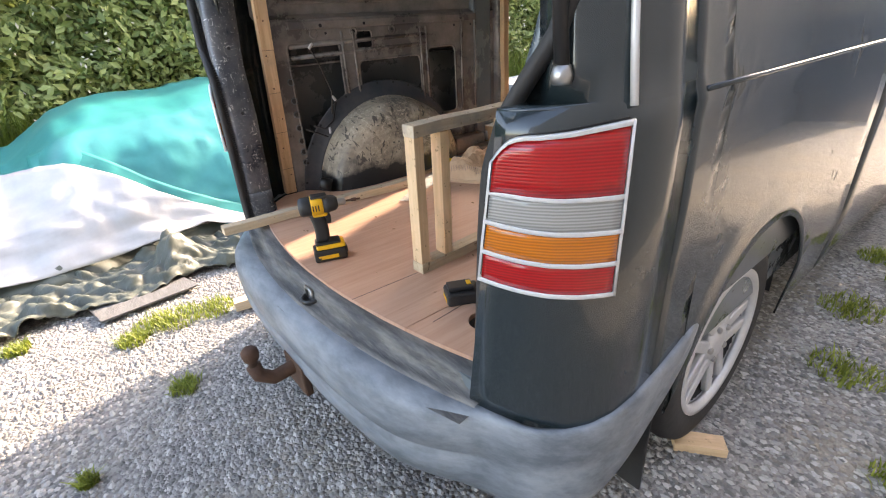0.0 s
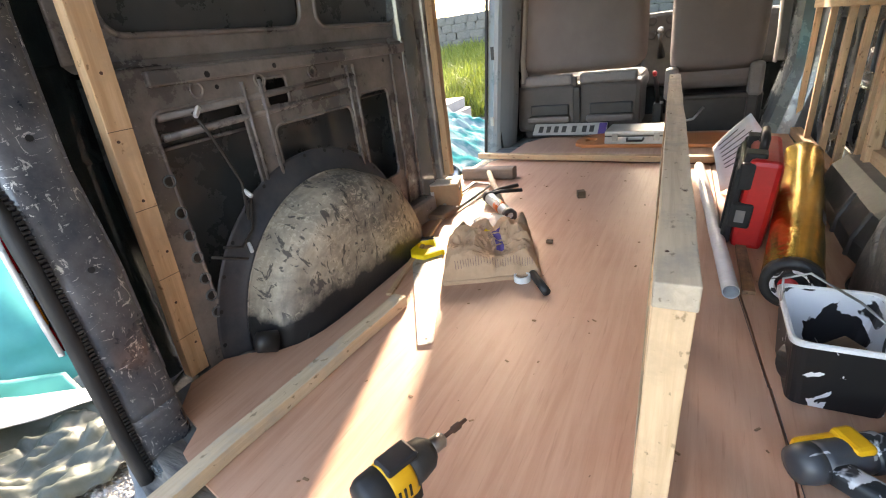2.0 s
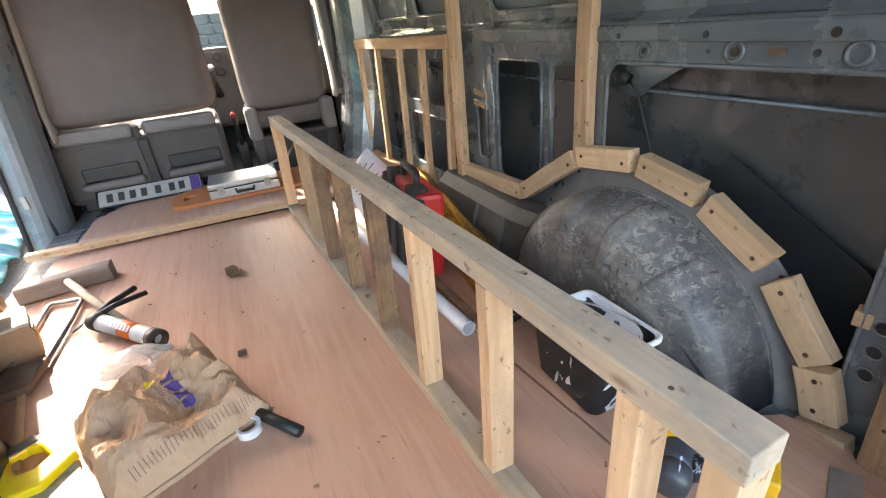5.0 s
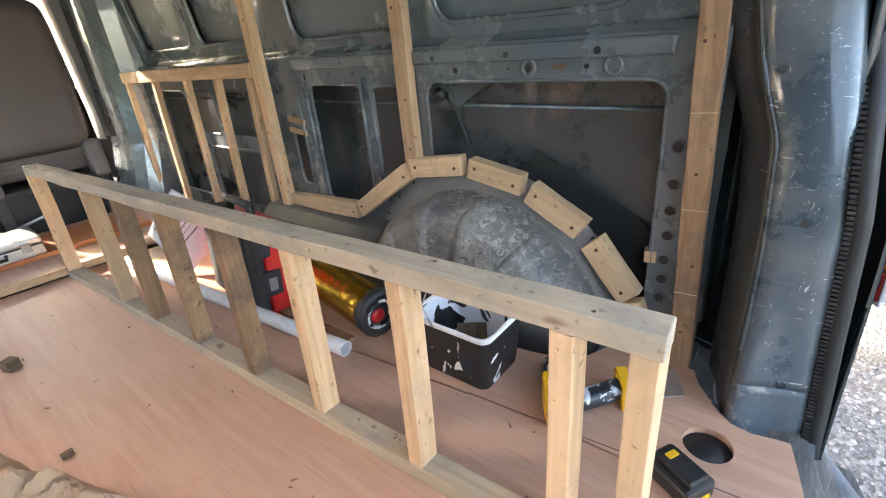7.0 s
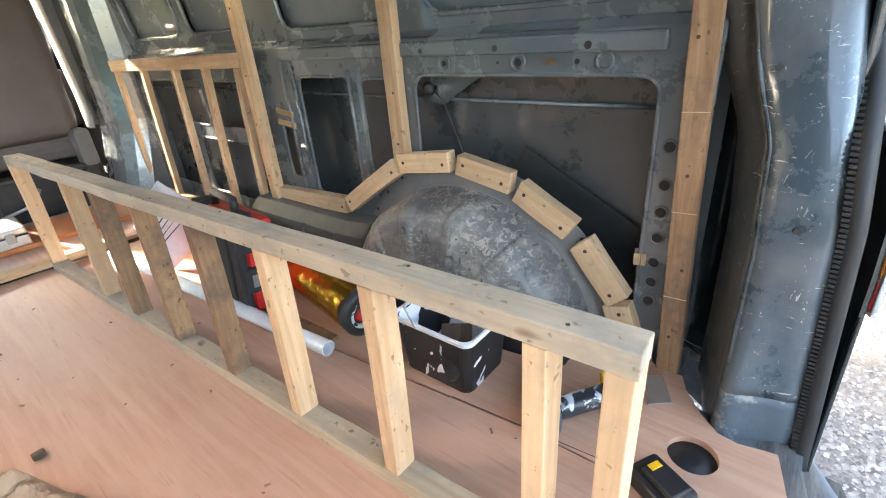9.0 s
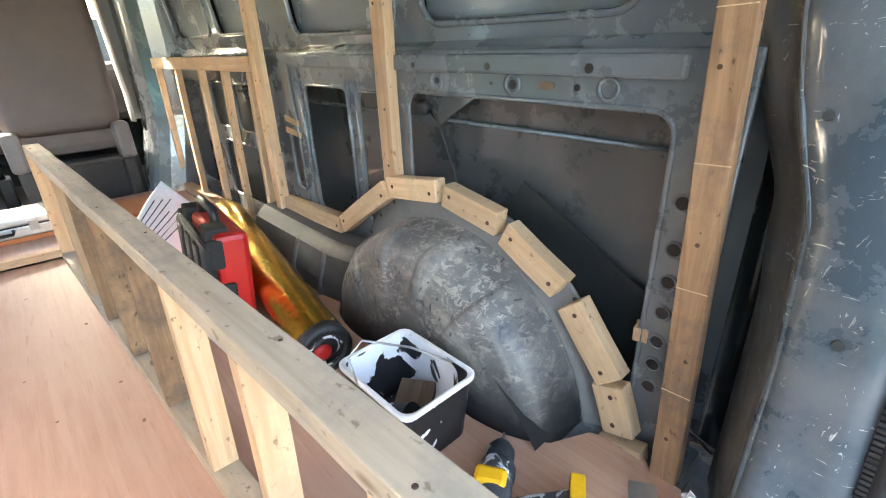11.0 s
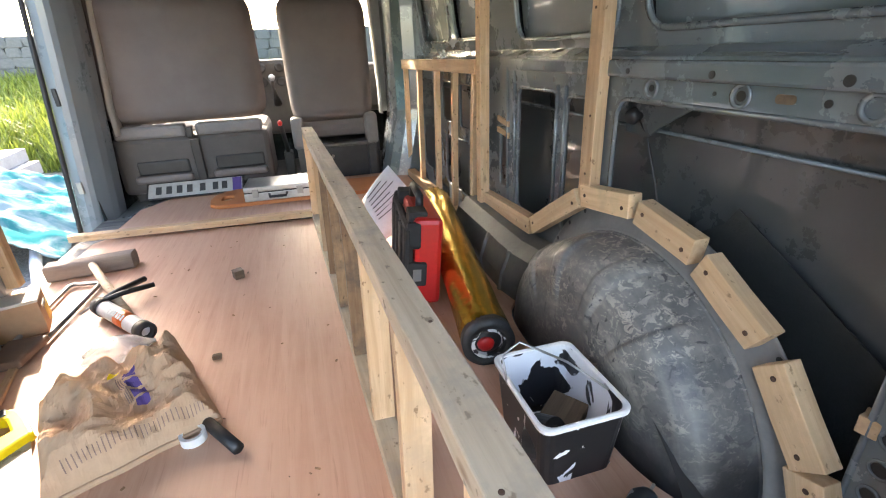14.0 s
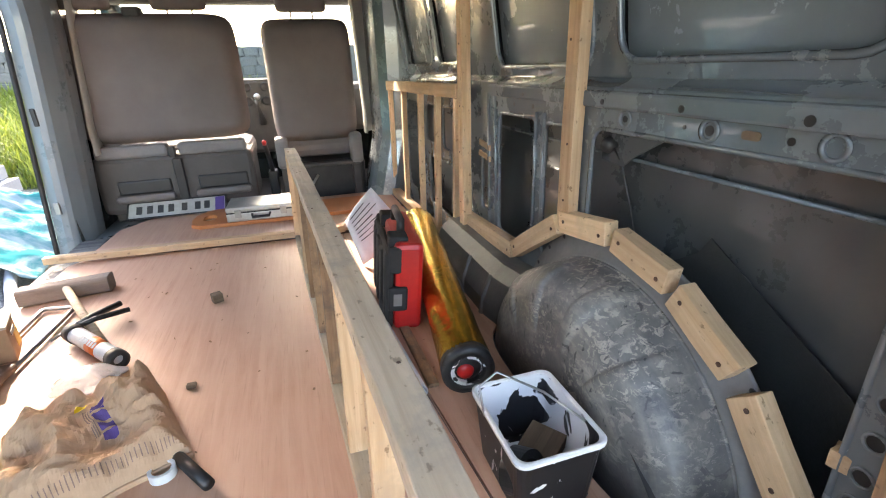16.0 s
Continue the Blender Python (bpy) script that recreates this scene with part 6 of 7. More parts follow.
# ---- tools on the left of the frame ----
def hand_saw():
    sw = thing("hand_saw", "hand saw with a paint-spotted blade and a yellow handle", "saw")
    tip, heel = Vector((-0.350, 0.525)), Vector((-0.622, 1.025))
    ax = (heel - tip).normalized()
    sd = Vector((ax.y, -ax.x))
    L = (heel - tip).length
    teeth = []
    n = 90
    for i in range(n + 1):
        f = i / n
        p = tip + ax * L * f - sd * (0.02 + 0.036 * f)
        teeth.append(p - sd * (0.0022 if i % 2 else 0))
    back = [heel + sd * 0.058, tip + ax * 0.01 + sd * 0.020, tip + sd * 0.012]
    pts = [(p.x, p.y) for p in teeth + back]
    part("blade", sheet(pts, [circle(*(tip + ax * 0.022), 0.004, 10)], lambda a, b, c: Vector((a, b, FLOOR + 0.006 + c)), 0.0014), SAWM, sw)
    hm = Matrix(((sd.x, ax.x, 0, heel.x), (sd.y, ax.y, 0, heel.y), (0, 0, 1, FLOOR), (0, 0, 0, 1)))
    outer = [(0.066, -0.02), (0.060, 0.05), (0.050, 0.10), (0.020, 0.125), (-0.03, 0.125), (-0.062, 0.105), (-0.066, 0.06), (-0.058, -0.03), (-0.01, -0.055)]
    part("handle", sheet(outer, [[(0.030, 0.02), (0.026, 0.07), (0.005, 0.085), (-0.025, 0.085), (-0.032, 0.06), (-0.028, 0.02), (0.0, 0.008)]], lambda a, b, c: hm @ Vector((a, b, c + 0.001)), 0.024), SAWYEL, sw, bevel=0.006)
    part("grip_inlay", boxbm(-0.055, 0.03, 0.088, 0.118, 0.020, 0.028, hm), BLACK, sw, bevel=0.004)


hand_saw()


def crumpled_bag():
    """A half-empty paper sack lying flat: a stitched front edge, a slack middle and a gathered, raised far end."""
    corners = [Vector((-0.455, 0.825, 0)), Vector((-0.170, 0.960, 0)), Vector((-0.290, 1.235, 0)), Vector((-0.575, 1.105, 0))]

    def facet(q):
        """Sharp folds between slack faces."""
        return 0.42 - 1.5 * abs(noise.noise(q)) + 0.35 * noise.noise(q * 0.6 + Vector((3, 8, 1)))

    def at(u, v):
        e = corners[0].lerp(corners[1], u)
        f = corners[3].lerp(corners[2], u)
        p = e.lerp(f, v)
        p += Vector((0.012 * noise.noise((u * 4, v * 4, 1)), 0.012 * noise.noise((u * 4, v * 4, 8)), 0))
        rim = min(u, 1 - u, v * 1.1, (1 - v) * 1.6)
        swell = 1 - max(0.0, 1 - rim / 0.17) ** 2
        h = 0.010 + (0.062 + 0.030 * v + 0.022 * (u > 0.5) * (u - 0.5) * v) * swell
        q = Vector((u * 3.4 + 0.8 * v, v * 3.0 - 0.5 * u, 0))
        fold = 0.040 * facet(q * 0.9 + Vector((0, 0, 2.5))) + 0.018 * facet(q * 2.1 + Vector((5, 2, 0))) + 0.007 * facet(q * 4.5)
        gather = 0.016 * math.sin(u * 26 + 3 * v) * max(0.0, v - 0.55) * 2
        return Vector((p.x, p.y, FLOOR + max(0.006, h + (fold + gather) * min(1, rim / 0.05) + 0.004)))
    bag = thing("paper_bag", "crumpled brown paper sack lying on its side", "bag")
    n = 56
    bm = bmesh.new()
    up = [[bm.verts.new(at(i / n, j / n)) for j in range(n + 1)] for i in range(n + 1)]
    for i in range(n):
        for j in range(n):
            bm.faces.new((up[i][j], up[i + 1][j], up[i + 1][j + 1], up[i][j + 1]))
    ring = [up[i][0] for i in range(n)] + [up[n][j] for j in range(n)] + [up[i][n] for i in range(n, 0, -1)] + [up[0][j] for j in range(n, 0, -1)]
    low = [bm.verts.new((v.co.x, v.co.y, FLOOR + 0.001)) for v in ring]
    for k in range(len(ring)):
        k2 = (k + 1) % len(ring)
        bm.faces.new((ring[k2], ring[k], low[k], low[k2]))
    bm.faces.new(low)
    part("sack", bm, KRAFT, bag, smooth=False)

    def patch(u0, u1, v0, v1, mat, name, lift=0.0016):
        part(name, grid(8, 8, lambda a, b: at(u0 + (u1 - u0) * a, v0 + (v1 - v0) * b) + Vector((0, -0.0006, lift))), mat, bag)
    for k, (w0, w1) in enumerate(((0.0, 0.05), (0.06, 0.075), (0.09, 0.135), (0.15, 0.19), (0.205, 0.24))):
        patch(0.56, 0.64, 0.72 - w1 * 1.5, 0.72 - w0 * 1.5, PURPLE, "print_bar")
    for k in range(3):
        patch(0.52 + 0.012 * k, 0.526 + 0.012 * k, 0.40, 0.66, BAGINK, "print_bar")
    patch(0.47, 0.53, 0.70, 0.76, SAWYEL, "yellow_spot")
    for k in range(30):
        patch(0.16 + 0.026 * k, 0.166 + 0.026 * k, 0.040, 0.085, BAGINK, "stitch")
    hem = [at(k / 24, 0.0) for k in range(25)]
    part("hem", pipe([p + Vector((0, -0.003, 0.0)) for p in hem], 0.004, 6), KRAFT, bag, smooth=True)


crumpled_bag()
bagm = base_mat("clear_plastic", 0.2)[0]
bagm.node_tree.nodes["Principled BSDF"].inputs["Base Color"].default_value = (0.8, 0.8, 0.8, 1)
bagm.node_tree.nodes["Principled BSDF"].inputs["Alpha"].default_value = 0.45


def plastic_at(u, v):
    a = 2 * math.pi * u
    th = math.pi * (0.02 + 0.96 * v) - math.pi / 2
    r = 1 + 0.35 * noise.noise((math.cos(a) * 2.2, math.sin(a) * 2.2, v * 5))
    return Vector((-0.475 + 0.075 * r * math.cos(th) * math.cos(a), 1.31 + 0.055 * r * math.cos(th) * math.sin(a), FLOOR + 0.032 + 0.031 * math.sin(th)))


tagged(part("plastic_bag", grid(36, 20, plastic_at, True), bagm), "small crumpled clear plastic bag beside the paper sack", "bag")
tagged(part("tape_roll", lathe_open([(0.026, 0), (0.026, 0.02), (0.019, 0.02), (0.019, 0)], 28, pose(-0.222, 0.925, FLOOR + 0.001)), WHITEP), "small roll of white tape on the plywood", "tape")
tagged(part("rubber_grip", pipe([(-0.205, 0.965, FLOOR + 0.015), (-0.125, 0.855, FLOOR + 0.013)], 0.013, 12), BLACK, smooth=True), "short dark rubber grip beside the tape", "grip")

mal = thing("mallet", "wooden mallet with a long grey-brown head and a pale handle", "mallet")
part("head", loft([[(-0.90 + 0.28 * t, 1.975 + 0.035 * t + a, FLOOR + 0.033 + b) for a, b in rounded(-0.034, 0.034, -0.032, 0.032, 0.014, 3)] for t in span(0, 1, 5)], True), worn("mallet_wood", (0.20, 0.16, 0.13), (0.13, 0.10, 0.085), 9, 0.85, relief=0.3, stretch=(1, 6, 6)), mal)
part("handle", pipe([(-0.755, 1.975, FLOOR + 0.045), (-0.66, 1.80, FLOOR + 0.032), (-0.50, 1.515, FLOOR + 0.016)], 0.014, 10), PINE_G, mal, smooth=True)

gun = thing("caulking_gun", "caulking gun with an orange-labelled sealant cartridge", "caulking gun")
ga, gb = Vector((-0.605, 1.60, FLOOR + 0.035)), Vector((-0.425, 1.385, FLOOR + 0.035))
gmat = frame_of(ga, gb)
gA = gmat @ Euler((0, radians(90), 0)).to_matrix().to_4x4()
gL = (gb - ga).length
part("cartridge", lathe([(0.024, -gL / 2), (0.025, -gL / 2 + 0.01), (0.025, gL / 2 - 0.01), (0.022, gL / 2)], 24, gA), WHITEP, gun, smooth=True)
part("label", lathe_open([(0.0254, -0.005), (0.0256, -0.005), (0.0256, 0.055), (0.0254, 0.055)], 24, gA), ORANGE_L, gun, smooth=True)
for k in range(7):
    part("print_bar", boxbm(-0.05 + 0.015 * k, -0.041 + 0.015 * k, -0.008, 0.010, 0.0255, 0.0264, gmat @ Matrix.Rotation(radians(35), 4, "X")), WHITEP, gun)
part("yoke", lathe_open([(0.028, -gL / 2 - 0.012), (0.029, -gL / 2 + 0.03), (0.0265, -gL / 2 + 0.03), (0.0265, -gL / 2 - 0.012)], 20, gA), PLAST_D, gun, smooth=True)
part("front_ring", lathe_open([(0.028, gL / 2 - 0.02), (0.028, gL / 2 + 0.012), (0.014, gL / 2 + 0.012), (0.014, gL / 2 - 0.02)], 20, gA), PLAST_D, gun, smooth=True)
back = ga - (gb - ga).normalized() * 0.03
for off, r in ((Vector((0.11, 0.125, 0.012)), 0.010), (Vector((0.145, 0.085, 0.002)), 0.009)):
    part("grip", pipe([back, back + off * 0.35 + Vector((0.01, 0, 0.01)), back + off], r, 8), BLACK, gun, smooth=True)
part("plunger_rod", pipe([back, back - (gb - ga).normalized() * 0.05 + Vector((0.0, -0.01, -0.02)), back + Vector((-0.06, 0.005, -0.03))], 0.004, 8), STEEL, gun, smooth=True)

bow = thing("hacksaw", "old hacksaw with a bent steel frame lying on the floor", "saw")
part("frame_tube", pipe([(-0.800, 1.46, FLOOR + 0.012), (-0.80, 1.86, FLOOR + 0.012), (-0.79, 1.875, FLOOR + 0.012), (-0.705, 1.86, FLOOR + 0.012), (-0.695, 1.845, FLOOR + 0.012), (-0.712, 1.46, FLOOR + 0.012)], 0.007, 8), STEEL, bow, smooth=True)
part("blade", boxbm(-0.803, -0.797, 1.46, 1.86, FLOOR + 0.004, FLOOR + 0.018), STEEL, bow)
part("handle", loft([[(-0.755 + a, 1.47 - 0.13 * t + 0.01, FLOOR + 0.016 + b) for a, b in rounded(-0.052 + 0.01 * t, 0.052 - 0.014 * t, -0.013, 0.013, 0.010, 3)] for t in span(0, 1, 4)], True), worn("grip_wood", (0.16, 0.10, 0.07), (0.10, 0.07, 0.05), 9, 0.6), bow, bevel=0.004)
part("wing_nut", pipe([(-0.83, 1.47, FLOOR + 0.014), (-0.76, 1.475, FLOOR + 0.02)], 0.004, 6), RUST, bow)

cb = thing("cardboard_box", "small cardboard box with a yellow label beside the wheel tub", "box", m=Matrix.Translation((-0.83, 1.575, FLOOR)) @ Matrix.Rotation(radians(18), 4, "Z") @ Matrix.Scale(1.1, 4))
part("carton", boxbm(-0.10, 0.075, -0.05, 0.06, 0.0, 0.10), CARD, cb, bevel=0.003)
part("lid", boxbm(-0.1015, 0.0765, -0.0515, 0.0615, 0.094, 0.103), worn("lid_card", (0.62, 0.58, 0.52), (0.5, 0.45, 0.4), 8, 0.8), cb, bevel=0.003)
part("label", boxbm(0.0752, 0.0762, 0.005, 0.055, 0.015, 0.062), worn("yellow_card", (0.62, 0.40, 0.06), (0.5, 0.3, 0.05), 8, 0.8), cb)
part("hand_slot", boxbm(0.0752, 0.0765, -0.02, 0.03, 0.062, 0.074), BLACK, cb)
part("label", boxbm(-0.085, -0.03, -0.0512, -0.0502, 0.02, 0.07), PAPER, cb)

cubem = thing("wood_cube", "small dark offcut cube of wood on the plywood", "wood offcut", m=pose(-0.213, 1.740, FLOOR, 0, 0, 25))
part("cube", boxbm(-0.017, 0.017, -0.017, 0.017, 0, 0.032), DARKWOOD, cubem, bevel=0.002)
chip = part("wood_chip", boxbm(-0.228, -0.205, 1.215, 1.232, FLOOR + 0.0005, FLOOR + 0.012), DARKWOOD, bevel=0.002)
tagged(chip, "tiny dark wood chip on the plywood", "wood offcut")
rnd = random.Random(5)
bmd = bmesh.new()
for k in range(80):
    x, y = rnd.uniform(-0.6, 0.55), rnd.uniform(0.0, 2.25)
    if x > X(1, 0.60) and y > 0.3:
        continue
    sz = rnd.uniform(0.0008, 0.0026)
    add_box(bmd, -sz * rnd.uniform(1, 4), sz * rnd.uniform(1, 3), -sz, sz, 0, sz, Matrix.Translation((x, y, FLOOR + 0.0004)) @ Matrix.Rotation(rnd.uniform(0, 6.28), 4, "Z"))
tagged(part("sawdust_crumbs", bmd, PINE_D), "scattered wood crumbs and specks on the plywood", "debris", kind="stuff")

# wiring in the wall cavities
w1 = thing("cable", "thin black cable hanging from a connector in the wall cavity", "cable")
part("wire", pipe([(X(1, 0.86), 0.955, 1.15), (X(1, 0.865), 0.93, 1.12), (X(1, 0.875), 0.90, 1.03), (X(1, 0.885), 0.885, 0.96), (X(1, 0.885), 0.88, 0.90)], 0.0028, 6), BLACK, w1, smooth=True)
part("connector", lathe([(0.012, -0.02), (0.018, -0.012), (0.018, 0.012), (0.010, 0.02)], 10, Matrix.Translation((X(1, 0.862), 0.975, 1.158)) @ Euler((0, radians(70), radians(20))).to_matrix().to_4x4()), BLACK, w1, smooth=True)
w2 = thing("cable", "loose wires with white connectors in the muddy wall cavity", "cable")
for pts in ([(-0.855, 0.44, 1.20), (-0.86, 0.48, 1.12), (-0.86, 0.52, 1.00), (-0.85, 0.50, 0.90)], [(-0.85, 0.40, 0.86), (-0.845, 0.45, 0.84), (-0.85, 0.50, 0.87), (-0.855, 0.53, 0.95)], [(-0.85, 0.36, 0.85), (-0.845, 0.42, 0.82), (-0.85, 0.46, 0.80)]):
    part("wire", pipe(pts, 0.004, 6), PLAST_D, w2, smooth=True)
for p, rz in (((-0.845, 0.445, 1.20), 20), ((-0.84, 0.47, 0.83), 60), ((-0.85, 0.52, 0.97), 100)):
    part("connector", boxbm(-0.005, 0.005, -0.016, 0.016, -0.006, 0.006, Matrix.Translation(p) @ Euler((radians(40), 0, radians(rz))).to_matrix().to_4x4()), WHITEP, w2, bevel=0.003)
tagged(sawn("wheel_chock", (0.835, 0.675, 0.016), (0.955, 0.765, 0.016), 0.06, 0.032, PINE_P), "pale wooden block under the rear tyre", "chock")


# ---- outside ----
def ground_z(x, y):
    r = math.hypot(x, y)
    return 0.018 * noise.noise((x * 0.9, y * 0.9, 0)) * min(1, r) + 0.02 * max(0, r - 8) * 0.2


bmg = bmesh.new()
step_m = [-900, -200, -60, -25, -14, -9] + [(-70 + i * 2.5) / 10 for i in range(0, 57)] + [9, 14, 25, 60, 200, 900]
vg = [[bmg.verts.new((x, y, ground_z(x, y) if max(abs(x), abs(y)) < 12 else 0)) for y in step_m] for x in step_m]
for i in range(len(step_m) - 1):
    for j in range(len(step_m) - 1):
        bmg.faces.new((vg[i][j], vg[i + 1][j], vg[i + 1][j + 1], vg[i][j + 1]))
tagged(part("ground", bmg, GRAVEL, smooth=True), "grey gravel yard with sandy patches", "ground", kind="structure")


def scatter(name, n, seed, where, make, mat, label, category):
    rr = random.Random(seed)
    verts, faces = [], []
    for _ in range(n):
        p = where(rr)
        if p is not None:
            make(rr, p, verts, faces)
    me = bpy.data.meshes.new(name)
    me.from_pydata(verts, [], faces)
    me.materials.append(mat)
    return tagged(new(name, me), label, category, kind="stuff")


def pebble(rr, p, verts, faces):
    r = rr.uniform(0.004, 0.012)
    b = len(verts)
    c = Vector(p)
    a0 = rr.uniform(0, 6.28)
    sx, sy, sz = r * rr.uniform(0.8, 1.5), r * rr.uniform(0.7, 1.1), r * rr.uniform(0.5, 0.8)
    for k in range(5):
        a = a0 + k * 1.2566
        verts.append((c.x + sx * math.cos(a), c.y + sy * math.sin(a), c.z + sz * rr.uniform(-0.2, 0.3)))
    verts.append((c.x + rr.uniform(-0.3, 0.3) * r, c.y + rr.uniform(-0.3, 0.3) * r, c.z + sz))
    for k in range(5):
        faces.append((b + k, b + (k + 1) % 5, b + 5))


def stone_mat():
    m, nt, b = base_mat("gravel_stone", 0.85)
    g = nt.nodes.new("ShaderNodeNewGeometry")
    c = ramp_mix(nt, g.outputs["Random Per Island"], (0.14, 0.135, 0.13), (0.46, 0.44, 0.41))
    nt.links.new(c, b.inputs["Base Color"])
    return m


GSTONE = stone_mat()


def yard(rr):
    x, y = rr.uniform(-2.4, 1.9), rr.uniform(-1.5, 2.6)
    if -0.7 < x < 0.6 and y > 0.5:
        return None
    return (x, y, ground_z(x, y) + 0.001)


scatter("gravel_stones", 60000, 3, yard, pebble, GSTONE, "loose grey gravel stones over the yard", "gravel")


def blade(rr, p, verts, faces, h0=0.05, h1=0.12, lean=0.5, w=0.0025):
    h = rr.uniform(h0, h1)
    a = rr.uniform(0, 6.28)
    l = rr.uniform(0.1, lean) * h
    dx, dy = math.cos(a), math.sin(a)
    b = len(verts)
    ww = w * rr.uniform(0.7, 1.4)
    for t, k in ((0, 1), (0.55, 0.8)):
        cx, cy, cz = p[0] + dx * l * t * t, p[1] + dy * l * t * t, p[2] + h * t
        verts.append((cx - dy * ww * k, cy + dx * ww * k, cz))
        verts.append((cx + dy * ww * k, cy - dx * ww * k, cz))
    verts.append((p[0] + dx * l, p[1] + dy * l, p[2] + h * 0.95))
    faces.append((b, b + 1, b + 3, b + 2))
    faces.append((b + 2, b + 3, b + 4))


TUFTS = [(-0.577, -0.457, 0.06), (-1.19, -0.46, 0.10), (-1.16, -0.36, 0.12), (-1.1, -0.57, 0.07), (-1.12, -0.20, 0.10), (-0.30, -0.80, 0.03), (1.10, 1.45, 0.12), (1.0, 1.95, 0.12), (1.18, 2.35, 0.14), (1.35, 1.0, 0.10), (0.98, 2.6, 0.1), (-1.4, -1.0, 0.06), (-1.6, -1.3, 0.08), (-1.22, 2.35, 0.12), (-1.25, 2.75, 0.15), (-1.15, 3.1, 0.15), (-1.3, 3.4, 0.2)]


def tuft(rr):
    x, y, r = rr.choice(TUFTS)
    a, q = rr.uniform(0, 6.28), r * rr.uniform(0, 1) ** 0.7
    x, y = x + q * math.cos(a), y + q * math.sin(a)
    return (x, y, ground_z(x, y))


scatter("weeds", 4200, 7, tuft, lambda rr, p, v, f: blade(rr, p, v, f, 0.015, 0.055, 1.2, 0.0028), GRASS_Y, "small green weed tufts in the gravel", "weeds")


# covered pile along the left: heights across it, from the yard to the hedge
def pile_edge(y):
    return -1.78 - 0.10 * math.sin(y * 1.3 + 0.5) + 0.10 * y


def pile(y, q):
    """A point of the heap's cover: q from 0 (at the ground) to 1 (its far top)."""
    prof = [(0.0, 0.02), (0.12, 0.10), (0.24, 0.22), (0.34, 0.34), (0.46, 0.50), (0.60, 0.66), (0.85, 0.82), (1.25, 0.92), (1.9, 0.95)]
    k = q * (len(prof) - 1)
    i = min(int(k), len(prof) - 2)
    f = k - i
    o = prof[i][0] + (prof[i + 1][0] - prof[i][0]) * f
    z = prof[i][1] + (prof[i + 1][1] - prof[i][1]) * f
    return o, z


def heap(name, q0, q1, mat, label, lift, fold, y0=-2.6, y1=2.2, ny=90, nq=26, low=0.0):
    def at(u, v):
        y = y0 + (y1 - y0) * u
        q = q0(y) + (q1(y) - q0(y)) * v
        o, z = pile(y, q)
        hump = lerp_table(y, [(-2.6, 0.52), (-1.2, 0.60), (-0.88, 0.63), (-0.58, 0.86), (-0.35, 0.93), (0.4, 0.97), (2.2, 1.0)])
        n = Vector((1.0, 0, 0.8)).normalized()
        w = lift + fold * (noise.noise((y * 2.6, q * 4, lift * 50)) + 0.6 * abs(noise.noise((y * 6 + q * 5, q * 9 - y * 2, lift * 20))) - 0.2)
        p = Vector((pile_edge(y) - o, y, z * hump)) + n * w
        p.z = max(low, p.z)
        return p
    ob = part(name, grid(ny, nq, at), mat, smooth=True)
    thick(ob, 0.004)
    return tagged(ob, label, "tarpaulin")


def white_top(y):
    return lerp_table(y, [(-2.6, 0.80), (-0.90, 0.78), (-0.50, 0.60), (-0.27, 0.47), (0.15, 0.20), (0.35, 0.12), (2.2, 0.08)]) + 0.012 * math.sin(9 * y)


heap("teal_tarpaulin", lambda y: max(0.03, min(0.86, white_top(y) - 0.06)), lambda y: 1.0, TEAL, "large turquoise tarpaulin stretched over a heap", 0.02, 0.055, ny=130, nq=40)
heap("white_tarpaulin", lambda y: min(0.17 + 0.03 * math.sin(3 * y), 0.6 * white_top(y)), white_top, WTARP, "white sheet draped over the lower side of the heap", 0.10, 0.06, y1=0.36, ny=80)
heap("teal_hem", lambda y: white_top(y) - 0.03, lambda y: white_top(y) + 0.085, TEAL_D, "darker turquoise hem fold above the white sheet", 0.045, 0.02, y0=-0.75, y1=0.30, ny=50, nq=8)
heap("olive_tarpaulin", lambda y: 0.0, lambda y: 0.20, DTARP, "crumpled olive groundsheet along the foot of the heap", 0.03, 0.09, low=0.004)


def spill(u, v):
    y = -2.2 + 2.9 * u
    x = pile_edge(y) + 0.30 - 0.42 * v + 0.10 * noise.noise((y * 3, 0, 0))
    z = 0.015 + 0.05 * v + 0.07 * abs(noise.noise((y * 5, v * 4, 2))) + 0.075 * abs(noise.noise((y * 9 + v * 3, v * 7, 6))) + 0.03 * abs(noise.noise((y * 21, v * 12, 3))) + 0.16 * math.exp(-((y + 0.22) / 0.10) ** 2 - ((v - 0.5) / 0.3) ** 2)
    return Vector((x, y, z))


tagged(thick(part("olive_groundsheet", grid(200, 44, spill), DTARP, smooth=True), 0.004), "folds of an olive groundsheet spilling onto the gravel", "tarpaulin")
mat_m = part("rubber_mat", sheet([(-1.83, -0.76), (-1.35, -0.665), (-1.40, -0.20), (-1.80, -0.30)], [], lambda a, b, c: Vector((a, b, 0.022 + c)), 0.010), MATM, bevel=0.002)
tagged(mat_m, "ribbed dark grey rubber mat on the gravel", "mat")
tagged(sawn("timber_offcut", (-1.02, -0.12, 0.03), (-0.95, 0.30, 0.03), 0.06, 0.05, PINE_G), "weathered timber lying under the van's rear corner", "timber offcut")
tagged(part("sheet_stack", boxbm(-3.6, -2.2, -3.2, -2.3, 0.0, 0.62), STONE, bevel=0.01), "grey sheets stacked at the end of the heap", "sheets")


